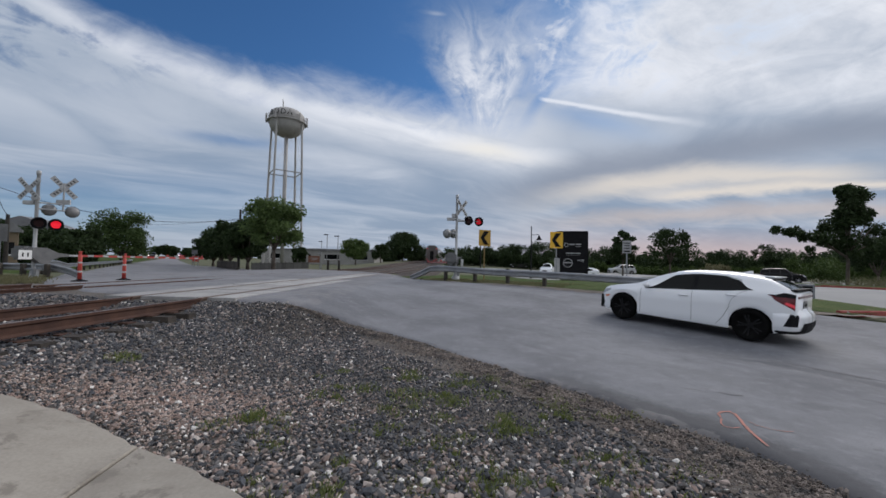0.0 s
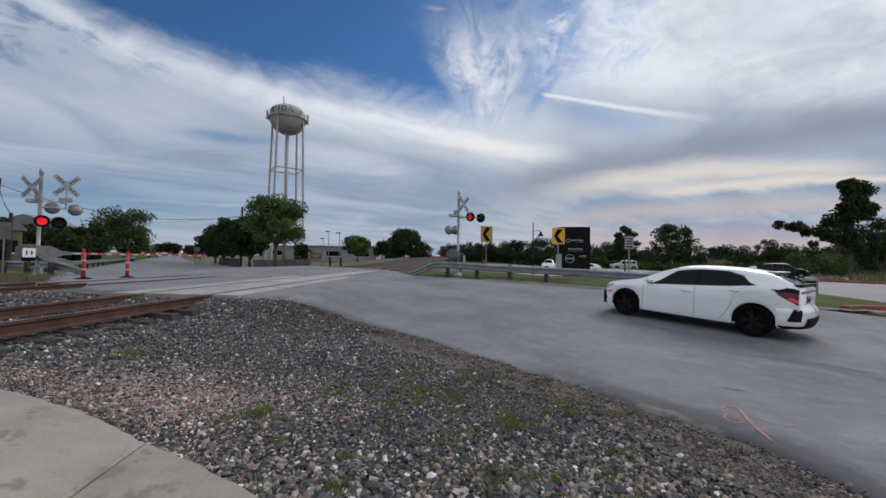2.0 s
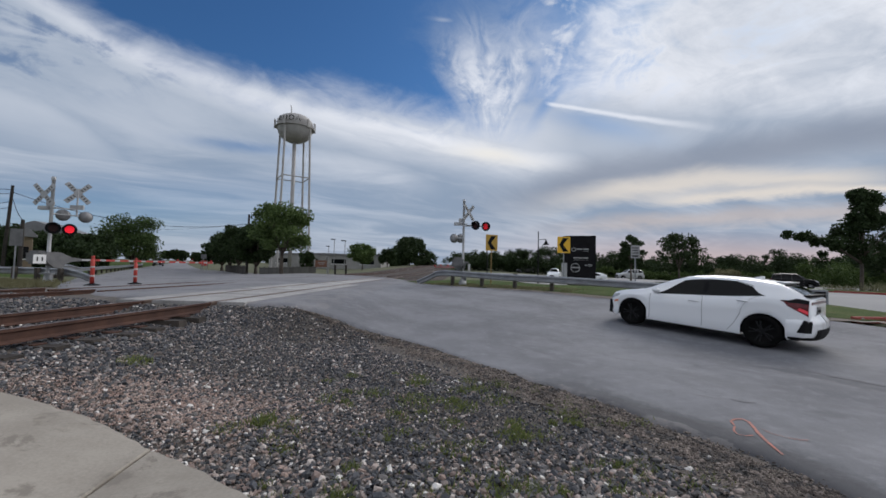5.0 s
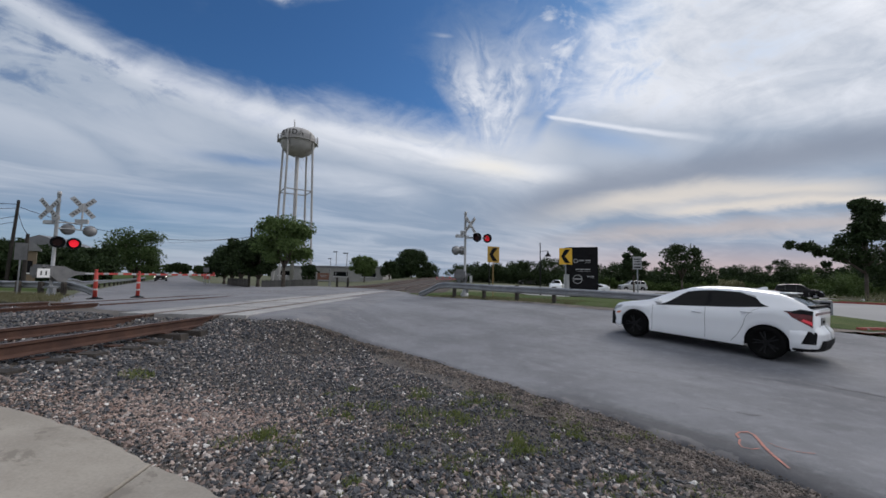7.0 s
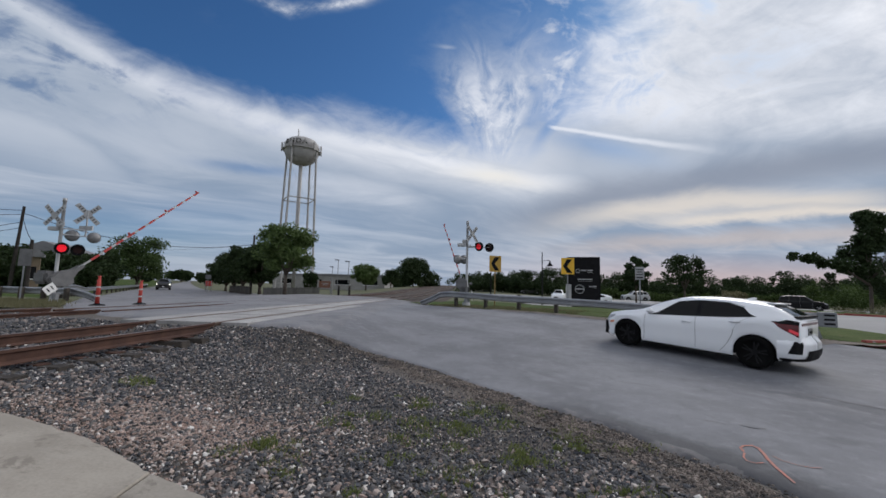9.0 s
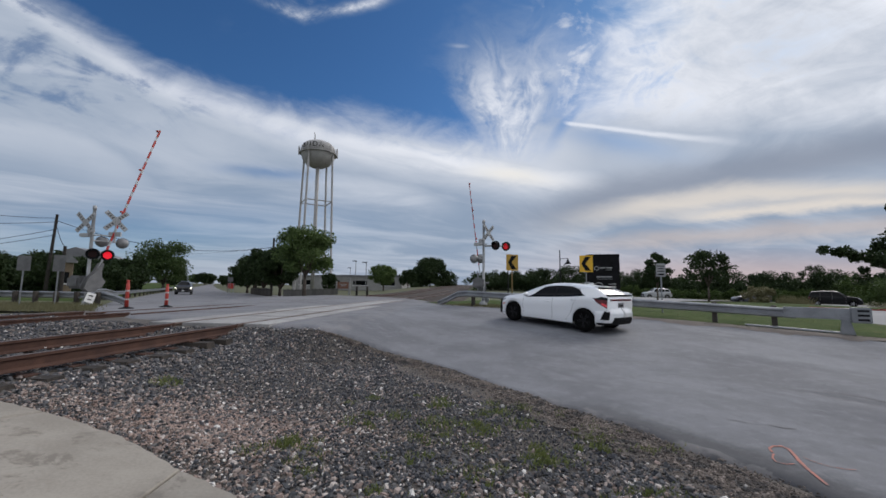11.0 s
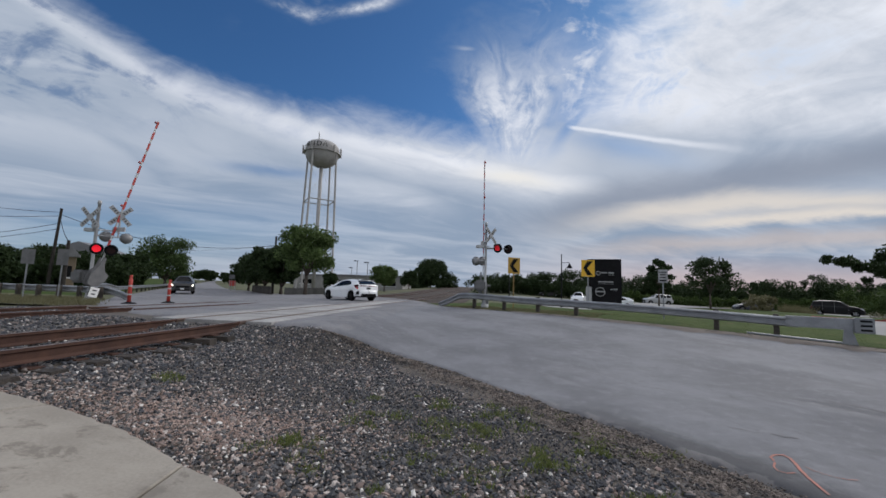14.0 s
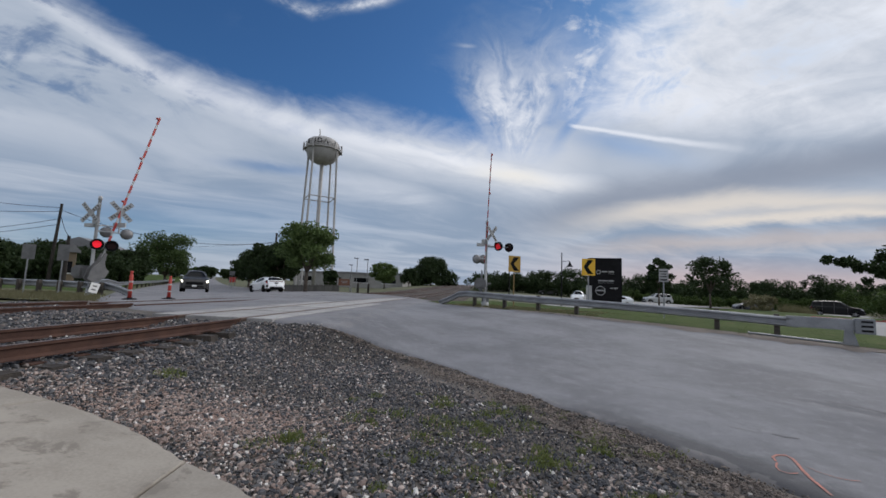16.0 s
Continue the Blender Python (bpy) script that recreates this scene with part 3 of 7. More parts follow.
# concrete panels between and beside the rails
crossing = tagged(new("crossing_surface"), "pale concrete level crossing panels between the rails", "level crossing", kind="structure")
for xc, tops in ((X1, 0.705), (X2, 0.668)):
    y_first, y_last = (8.55, 36.0) if xc == X1 else (11.4, 40)
    for off, wide in ((-1.15, 0.62), (0.0, 1.3), (1.15, 0.62)) if xc == X1 else ():
        me = mesh_of("panel", box(B(), (0, 0, 0), (wide, 2.42, 0.16), bevel=0.01), PANEL)
        y = y_first + 1.22
        while y < (19 if off else 27):
            piece("panel", me, crossing, pose(lie(xc + off, y), y, tops - 0.08 + random.uniform(-0.004, 0.004), random.uniform(-0.2, 0.2), random.uniform(-0.2, 0.2), -1.43))
            y += 2.44
    for s in (-0.75, 0.75):
        part("embedded_rail", rail_profile(B(), xc + s, y_first - 0.1, y_last + 0.3, tops + 0.004), RAILTOP if xc == X1 else RUST, crossing)


# ---------------------------------------------------------------- loose stones and weeds
def inside_gravel(x, y):
    """Right of the walkway and left of the road."""
    edge = np.interp(y, [-3, 1.5, 2.9, 3.6, 4.5, 6.2, 8.1, 8.6], [3.2, 2.8, 2.66, 2.4, 1.76, 0.6, -1.1, -3.0])
    walk_y = np.interp(x, [-5.4, -4.7, -4.1, -3.68, -3.18, -2.75, -2.28, -1.75, -1.19, -0.5, 0.3, 0.7], [3.55, 3.54, 3.52, 3.49, 3.39, 3.24, 3.02, 2.79, 2.46, 1.92, 1.0, -1])
    return x < edge - 0.02 and y > walk_y + 0.005


def stone_mat(name, stops):
    m = bpy.data.materials.new(name)
    m.use_nodes = True
    n = Net(m.node_tree)
    isl = n.node("ShaderNodeNewGeometry").outputs["Random Per Island"]
    ramp = n.node("ShaderNodeValToRGB")
    ramp.color_ramp.interpolation = "CONSTANT"
    e = ramp.color_ramp.elements
    e[0].position, e[0].color = 0, (*stops[0][1], 1)
    e[1].position, e[1].color = stops[-1][0], (*stops[-1][1], 1)
    for p, c in stops[1:-1]:
        e.new(p).color = (*c, 1)
    n.put(ramp.inputs[0], isl)
    co = n.node("ShaderNodeTexCoord").outputs["Object"]
    fine = n.noise(co, 70, 4, 0.65)
    col = n.mix(n.smooth(fine, 0.42, 0.72), ramp.outputs[0], n.mix(0.22, ramp.outputs[0], (0.26, 0.24, 0.22)))
    p = n.node("ShaderNodeBsdfPrincipled")
    n.put(p.inputs["Base Color"], col)
    p.inputs["Roughness"].default_value = 0.85
    b = n.node("ShaderNodeBump")
    b.inputs["Strength"].default_value, b.inputs["Distance"].default_value = 0.5, 0.004
    n.put(b.inputs["Height"], fine)
    n.put(p.inputs["Normal"], b.outputs[0])
    o = n.node("ShaderNodeOutputMaterial")
    m.node_tree.links.new(p.outputs[0], o.inputs[0])
    return m


STONE = stone_mat("dark_crushed_stone", [(0, (0.028, 0.031, 0.039)), (0.26, (0.056, 0.061, 0.072)), (0.5, (0.094, 0.095, 0.102)), (0.7, (0.145, 0.138, 0.136)), (0.84, (0.23, 0.19, 0.17)), (0.94, (0.34, 0.29, 0.26)), (0.98, (0.6, 0.57, 0.53))])
STONE_PINK = stone_mat("mixed_crushed_stone", [(0, (0.04, 0.044, 0.05)), (0.2, (0.075, 0.075, 0.078)), (0.38, (0.13, 0.12, 0.115)), (0.52, (0.2, 0.15, 0.13)), (0.66, (0.30, 0.22, 0.185)), (0.78, (0.38, 0.31, 0.27)), (0.88, (0.5, 0.44, 0.40)), (0.96, (0.72, 0.69, 0.65))])


def stones(name, spots, label, material, lift=0.0):
    """Many small broken stones in one mesh. spots: x, y, radius."""
    bm = B()
    bmesh.ops.create_icosphere(bm, subdivisions=1, radius=1.0)
    base = np.array([v.co[:] for v in bm.verts])
    tri = np.array([[v.index for v in f.verts] for f in bm.faces])
    bm.free()
    rng = np.random.default_rng(5)
    n = len(spots)
    sp = np.array(spots)
    z = np.array([land(a, b) for a, b, _ in spots])
    jit = base[None] * (1 + rng.uniform(-0.45, 0.4, (n, 12, 1)))
    jit *= rng.uniform([0.75, 0.6, 0.4], [1.25, 1.0, 0.75], (n, 3))[:, None]
    q = rng.normal(size=(n, 4)) * [1, 0.25, 0.25, 1]
    q /= np.linalg.norm(q, axis=1)[:, None]
    w, x, y, k = q.T
    rot = np.array([[1 - 2 * (y * y + k * k), 2 * (x * y - k * w), 2 * (x * k + y * w)],
                    [2 * (x * y + k * w), 1 - 2 * (x * x + k * k), 2 * (y * k - x * w)],
                    [2 * (x * k - y * w), 2 * (y * k + x * w), 1 - 2 * (x * x + y * y)]]).transpose(2, 0, 1)
    vs = np.einsum("nij,nvj->nvi", rot, jit) * sp[:, 2][:, None, None]
    vs += np.stack([sp[:, 0], sp[:, 1], z + lift + sp[:, 2] * 0.22], 1)[:, None]
    fs = tri[None] + (np.arange(n) * 12)[:, None, None]
    me = bpy.data.meshes.new(name)
    me.from_pydata(vs.reshape(-1, 3), [], fs.reshape(-1, 3).tolist())
    me.materials.append(material)
    return tagged(new(name, me), label, "gravel", kind="stuff")


rng = random.Random(11)
spots, pink_spots = [], []
while len(spots) + len(pink_spots) < 54000:
    y = 0.9 + 8 * rng.random() ** 1.25
    x = rng.uniform(-5.2, 2.7)
    if not inside_gravel(x, y):
        continue
    big = noise.noise((x * 0.8, y * 0.8, 3.0))
    r = rng.uniform(0.008, 0.02) * (1.1 + 0.5 * big)
    r *= 1.0 + 0.7 * step((3.5 - y) / 1.5)
    if rng.random() < 0.1:
        r *= 1.6
    edge = np.interp(y, [1.5, 2.9, 3.6, 4.5, 6.2, 8.1, 8.6], [2.8, 2.66, 2.4, 1.76, 0.6, -1.1, -3.0]) - x
    if edge < 0.9:
        if rng.random() < 0.35 * (0.9 - edge):
            continue
        r *= 0.5 + 0.5 * edge / 0.9
    mixed = 0.2 + 0.5 * step((3.9 - y) / 1.3) + 0.55 * step((-1.3 - x) / 1.2) * step((5.2 - y) / 1.2) + 0.45 * noise.noise((x * 1.1, y * 1.1, 8.0)) * step((6.4 - y) / 1.5)
    mixed -= 0.12 * step((x + 0.6) / 1.2)
    (pink_spots if rng.random() < mixed else spots).append((x, y, r))
for _ in range(7000):
    x, y = rng.uniform(0.3, 3.1), rng.uniform(-2.2, 0.95)
    if inside_gravel(x, y):
        (pink_spots if rng.random() < 0.4 else spots).append((x, y, rng.uniform(0.012, 0.032)))
stones("gravel", spots, "loose dark blue-grey crushed stones", STONE)
stones("gravel", pink_spots, "loose pinkish, brown and white crushed stones", STONE_PINK)
spots = []
while len(spots) < 16000:
    x, y = rng.uniform(-14, -3.6), rng.uniform(2.2, 11.5)
    if (x > -5 and not inside_gravel(x, y)) or y > 8.4 - 0.42 * min(0, x + 7.3):
        continue
    if y < 4.2 and x > -5.2:
        continue
    spots.append((x, y, rng.uniform(0.018, 0.042)))
stones("track_ballast", spots, "dark railway ballast stones round the ties", STONE)


def weeds(name, patches, label, material):
    vs, fs = [], []
    r2 = random.Random(3)
    for cx, cy, rad, n, h in patches:
        for _ in range(n):
            a, d = r2.uniform(0, 2 * math.pi), rad * r2.random() ** 0.7
            x, y = cx + d * math.cos(a), cy + d * math.sin(a)
            z = land(x, y)
            b = r2.uniform(0, 2 * math.pi)
            hh, wd, lean = h * r2.uniform(0.4, 1.1), r2.uniform(0.004, 0.009), r2.uniform(0.1, 0.7)
            dx, dy = math.cos(b), math.sin(b)
            k = len(vs)
            vs += [(x - dy * wd, y + dx * wd, z), (x + dy * wd, y - dx * wd, z), (x + dx * lean * hh * 0.5, y + dy * lean * hh * 0.5, z + hh * 0.7), (x + dx * lean * hh, y + dy * lean * hh, z + hh * 0.9)]
            fs += [(k, k + 1, k + 2), (k + 2, k + 1, k + 3)]
    me = bpy.data.meshes.new(name)
    me.from_pydata(vs, [], fs)
    me.materials.append(material)
    return tagged(new(name, me), label, "weeds", kind="stuff")


# tan and pink chips in a worn patch
spots = []
while len(spots) < 8000:
    x, y = rng.gauss(-2.9, 0.75), rng.gauss(4.1, 0.36)
    if inside_gravel(x, y):
        spots.append((x, y, rng.uniform(0.008, 0.017)))
CHIP = surface("tan_chips", (0.27, 0.185, 0.15), (0.4, 0.315, 0.27), 3, 0.9, 0.2, fine=40, c3=(0.15, 0.125, 0.11), spot=0.55, vary=0.4)
stones("tan_gravel", spots, "patch of small tan and pink chips", CHIP)
# grit washed over the edge of the road
spots = []
EDGE_Y, EDGE_X = [1.5, 2.9, 3.6, 4.5, 6.2, 8.1, 8.6], [2.8, 2.66, 2.4, 1.76, 0.6, -1.1, -3.0]
while len(spots) < 32000:
    y = rng.uniform(1.6, 8.6)
    x = np.interp(y, EDGE_Y, EDGE_X) + rng.gauss(-0.24, 0.21)
    if noise.noise((x * 1.7, y * 1.7, 2.0)) < -0.22 and rng.random() < 0.7:
        continue
    spots.append((x, y, rng.uniform(0.005, 0.013) if rng.random() < 0.9 else rng.uniform(0.013, 0.024)))
GRIT = surface("pale_grit", (0.11, 0.09, 0.078), (0.21, 0.175, 0.15), 3, 0.95, 0.2, fine=40, c3=(0.06, 0.056, 0.054), spot=0.5, vary=0.65)
stones("edge_grit", spots, "brown and grey grit along the broken road edge", GRIT, 0.012)
WEED = leafy("weed_blades", (0.075, 0.115, 0.028), (0.23, 0.25, 0.095))
r4 = random.Random(8)
patches = [(-1.85, 3.85, 0.14, 170, 0.09), (-2.1, 3.65, 0.16, 90, 0.06), (-0.45, 4.6, 0.24, 150, 0.07), (0.1, 4.45, 0.22, 150, 0.07), (0.55, 4.7, 0.2, 110, 0.06), (-0.95, 4.8, 0.2, 100, 0.06), (0.6, 3.7, 0.2, 130, 0.08), (-0.45, 5.3, 0.18, 110, 0.07), (0.35, 2.75, 0.2, 150, 0.08), (-0.75, 2.65, 0.12, 90, 0.08), (-4.1, 5.0, 0.2, 200, 0.07)]
for _ in range(230):
    x, y = r4.uniform(-1.7, 2.1), r4.uniform(2.1, 5.9)
    if noise.noise((x * 1.5, y * 1.5, 6.0)) > -0.12:
        patches.append((x, y, r4.uniform(0.05, 0.17), r4.randint(14, 60), r4.uniform(0.035, 0.075)))
patches = [p for p in patches if inside_gravel(p[0], p[1])]
weeds("weeds", patches, "sparse green weeds growing through the gravel", WEED)


# ---------------------------------------------------------------- level crossing signals
def disc(bm, c, facing, r, thick, seg=20):
    f = Vector(facing).normalized() * thick / 2
    return tube(bm, Vector(c) - f, Vector(c) + f, r, seg=seg)


LAMP_DARK = surface("dark_red_lens", (0.02, 0.003, 0.003), (0.035, 0.005, 0.005), 20, 0.35, 0.05, spec=0.2)
LAMP_LIT = glowing("lit_red_lens", (1.0, 0.012, 0.03), 0.62)
LAMP_DIM = glowing("dim_red_lens", (0.9, 0.015, 0.03), 0.22)
MACHINE = surface("dull_grey_machine", (0.12, 0.12, 0.122), (0.17, 0.17, 0.172), 4, 0.6, 0.1, 0.2)
LAMP_BACK = surface("grey_lamp_back", (0.2, 0.2, 0.2), (0.27, 0.27, 0.27), 5, 0.5, 0.05, 0.4)


def lamp_unit(parent, c, facing, name="flashing_lamp"):
    """A round background plate with a hooded red lens; its back is a grey dome."""
    f = Vector(facing).normalized()
    c = Vector(c)
    o = part(name, disc(B(), c, f, 0.245, 0.02, 28), BLACK, parent, "round black flashing lamp unit")
    q = f.to_track_quat("Z", "Y").to_matrix().to_4x4()
    bm = lathe(B(), [(0.005, -0.17), (0.12, -0.15), (0.2, -0.09), (0.235, -0.011)], 20, Matrix.Translation(c) @ q)
    part("housing", bm, LAMP_BACK, o, "grey domed lamp back", True)
    bm = B()
    seg = 14
    side = f.cross(Vector((0, 0, 1))).normalized()
    for k in range(seg):
        a0, a1 = [radians(-20 + 220 * (k + e) / seg) for e in (0, 1)]
        p = [c + side * 0.165 * math.cos(a) + Vector((0, 0, 0.165 * math.sin(a))) for a in (a0, a1)]
        l0, l1 = [0.12 + 0.2 * max(0, math.sin(a)) for a in (a0, a1)]
        bm.faces.new([bm.verts.new(v) for v in (p[0] + f * 0.01, p[1] + f * 0.01, p[1] + f * l1, p[0] + f * l0)])
    part("hood", bm, BLACK, o)
    part("lens", disc(B(), c + f * 0.02, f, 0.15, 0.016, 24), LAMP_DARK, o, "dark red glass lens")
    return c + f * 0.036


LETTER = surface("worn_letters", (0.07, 0.07, 0.07), (0.12, 0.12, 0.12), 9, 0.8, 0.05)


def crossbuck(parent, c, yaw, printed=True):
    o = new("crossbuck", bpy.data.meshes.new("crossbuck"))
    m = Matrix.Translation(c) @ pose(0, 0, 0, 0, 0, yaw)
    bm = B()
    for a in (47, -47):
        box(bm, (0, -0.012 if a > 0 else 0.012, 0), (1.12, 0.012, 0.19), m @ pose(0, 0, 0, 0, a, 0), 0.003)
    finish(o, bm, SILVER)
    o.parent = parent
    tagged(o, "silver-grey crossbuck blades")
    for a in (47, -47):
        for k in (-0.42, -0.3, -0.18, 0.18, 0.3, 0.42):
            part("writing_bar", box(B(), (k, -0.024 if a > 0 else 0.0, 0), (0.05, 0.006, 0.10), m @ pose(0, 0, 0, 0, a, 0)), LETTER, o)
    return o


def signal(m, label, front_yaw, lamps, backs, bucks, arm_len):
    """Mast with crossbucks, lamps on cross-arms, and the gate machine. Returns the thing and the lit spots."""
    s = thing("crossing_signal", m, label, "level crossing signal", "level crossing signals")
    bm = lathe(B(), [(0.2, -0.3), (0.2, 0.03), (0.12, 0.05), (0.1, 0.3), (0.066, 0.33), (0.06, 4.25), (0.075, 4.26), (0.075, 4.42), (0.01, 4.44)], 18)
    part("mast", bm, SILVER, s, "silver steel mast", True)
    for c, yaw in bucks:
        crossbuck(s, c, yaw)
    for (x, y, z), _ in lamps + backs:
        part("cross_arm", tube(B(), (0, 0, z + 0.02), (x, y, z + 0.02), 0.028), SILVER, s, "silver lamp arm")
    for c, _ in bucks:
        if math.hypot(c[0], c[1]) > 0.4:
            bm = B()
            tube(bm, (0, 0, c[2] - 0.72), (c[0], c[1], c[2] - 0.72), 0.03)
            tube(bm, (c[0], c[1], c[2] - 1.0), (c[0], c[1], c[2] + 0.2), 0.035)
            box(bm, (c[0], c[1], c[2] - 0.62), (0.6, 0.06, 0.2))
            part("crossbuck_bracket", bm, SILVER, s)
    lit = [lamp_unit(s, c, f) for c, f in lamps]
    for c, f in backs:
        lamp_unit(s, c, f)
    bm = B()
    tube(bm, (-0.35, 0, 3.1), (0.2, 0, 3.1), 0.03)
    box(bm, (-0.3, 0, 3.1), (0.46, 0.2, 0.16), bevel=0.02)
    box(bm, (-0.12, 0.05, 3.3), (0.3, 0.12, 0.2), bevel=0.02)
    part("bracket", bm, SILVER, s)
    bm = B()
    box(bm, (-0.28, -0.12, 1.02), (0.6, 0.62, 0.56), bevel=0.1)
    tube(bm, (-0.3, 0.22, 1.02), (0.3, 0.22, 1.02), 0.06)
    part("gate_machine", bm, MACHINE, s, "dull grey gate machine housing")
    bm = B()
    box(bm, (0.0, 0, 0.36), (0.34, 0.34, 0.06))
    box(bm, (0.12, -0.02, 0.2), (0.16, 0.2, 0.3), bevel=0.03)
    part("base", bm, GALV, s)
    return s, lit


def gate(parent, pivot, length, stripes=12):
    """The arm with its counterweight; it lies along local +y when lowered."""
    g = new("gate_arm", bpy.data.meshes.new("gate_arm"))
    bm = B()
    box(bm, (0.0, length / 2 + 0.35, 0), (0.03, length - 0.7, 0.085), bevel=0.006)
    finish(g, bm, SILVER)
    g.parent = parent
    g.matrix_basis = Matrix.Translation(pivot)
    tagged(g, "red and white striped gate arm")
    step_len = (length - 1.2) / (stripes * 2)
    me = mesh_of("stripe", box(B(), (0, 0, 0), (0.036, step_len * 1.25, 0.091)), RED)
    for k in range(stripes):
        piece("stripe", me, g, pose(0, 1.2 + step_len * (2 * k + 1.2), 0))
    bm = B()
    for sx in (-0.13, 0.13):
        prism(bm, [(0.95, -0.05), (0.95, 0.05), (0.55, 0.1), (0.15, 0.3), (-0.3, 0.3), (-0.38, 0.1), (-0.32, -0.1), (-0.05, -0.34), (0.22, -0.38), (0.34, -0.2), (0.6, -0.08)], 0.05, pose(sx, 0, 0, 0, 0, 90))
    part("counterweight", bm, MACHINE, g, "dull grey gate arm frame")
    bm = B()
    box(bm, (0, -0.5, 0.0), (0.1, 0.5, 0.07), bevel=0.01)
    part("counterweight_block", bm, MACHINE, g)
    pl = part("number_plate", box(B(), (0.27, -0.62, 0.0), (0.012, 0.42, 0.36), bevel=0.003), WHITE, g, "white plate with two dark bars")
    for d in (-0.08, 0.08):
        part("plate_bar", box(B(), (0.278, -0.62 + d, 0.0), (0.006, 0.045, 0.16)), BLACK, pl)
    red = mesh_of("gate_lamp", lathe(B(), [(0.05, 0), (0.055, 0.08), (0.02, 0.11)], 12), RED)
    for d in (0.42, 0.7, 0.98):
        piece("gate_lamp", red, g, pose(0, length * d, 0.05))
    return g


def lit_lens(parent, spot, facing, material):
    """The lit lens of a pair of lamps, which swaps sides as they flash."""
    o = part("lit_lens", disc(B(), (0, 0, 0), facing, 0.152, 0.01, 24), material, parent, "glowing red lens")
    o.matrix_basis = Matrix.Translation(spot)
    return o


LEFT_AT, RIGHT_AT = (-16.9, 15.88), (0.52, 20.95)
front = Vector((16.75, -15.85, 0)).normalized()
side = Vector((0.72, 0.69, 0))
sig_l, lit_l = signal(pose(*LEFT_AT, land(*LEFT_AT)), "silver crossing signal mast with crossbucks and flashing red lamps", 0,
                      [(side * 0.08 + front * 0.3 + Vector((0, 0, 2.25)), front), (side * 0.58 + front * 0.3 + Vector((0, 0, 2.22)), front)],
                      [(side * 0.36 - front * 0.3 + Vector((0, 0, 2.86)), -front), (side * 1.08 - front * 0.3 + Vector((0, 0, 2.84)), -front)],
                      [(side * -0.26 - front * 0.1 + Vector((0, 0, 3.66)), 4), (side * 0.78 - front * 0.1 + Vector((0, 0, 3.84)), 43)], 8.5)
gate_l = gate(sig_l, (0.33, -0.1, 0.95), 8.25, 11)
front_r = Vector((-0.55, -1, 0)).normalized()
sig_r, lit_r = signal(pose(*RIGHT_AT, land(*RIGHT_AT) + 0.22), "silver crossing signal mast with red lamps behind the guardrail", 0,
                      [(Vector((0.62, -0.35, 3.0)), front_r), (Vector((1.18, -0.2, 2.97)), front_r)],
                      [(Vector((-0.5, 0.1, 2.32)), Vector((-0.5, 1, 0))), (Vector((-0.16, 0.3, 2.34)), Vector((-0.5, 1, 0)))],
                      [(Vector((0.27, 0.05, 3.72)), 44)], 7.5)
gate_r = gate(sig_r, (-0.1, 0.2, 0.78), 7.25, 10)
lens_l = lit_lens(sig_l, lit_l[1], front, LAMP_LIT)
lens_r = lit_lens(sig_r, lit_r[1], front_r, LAMP_DIM)


# ---------------------------------------------------------------- water tower
def letters(parent, text, size, m, material):
    for ch, mm in m:
        cu = bpy.data.curves.new("letter", "FONT")
        cu.body, cu.size, cu.align_x, cu.align_y, cu.extrude = ch, size, "CENTER", "CENTER", 0.02
        tmp = bpy.data.objects.new("letter", cu)
        scene.collection.objects.link(tmp)
        me = bpy.data.meshes.new_from_object(tmp)
        bpy.data.objects.remove(tmp)
        me.materials.clear()
        me.materials.append(material)
        piece("letter", me, parent, mm)


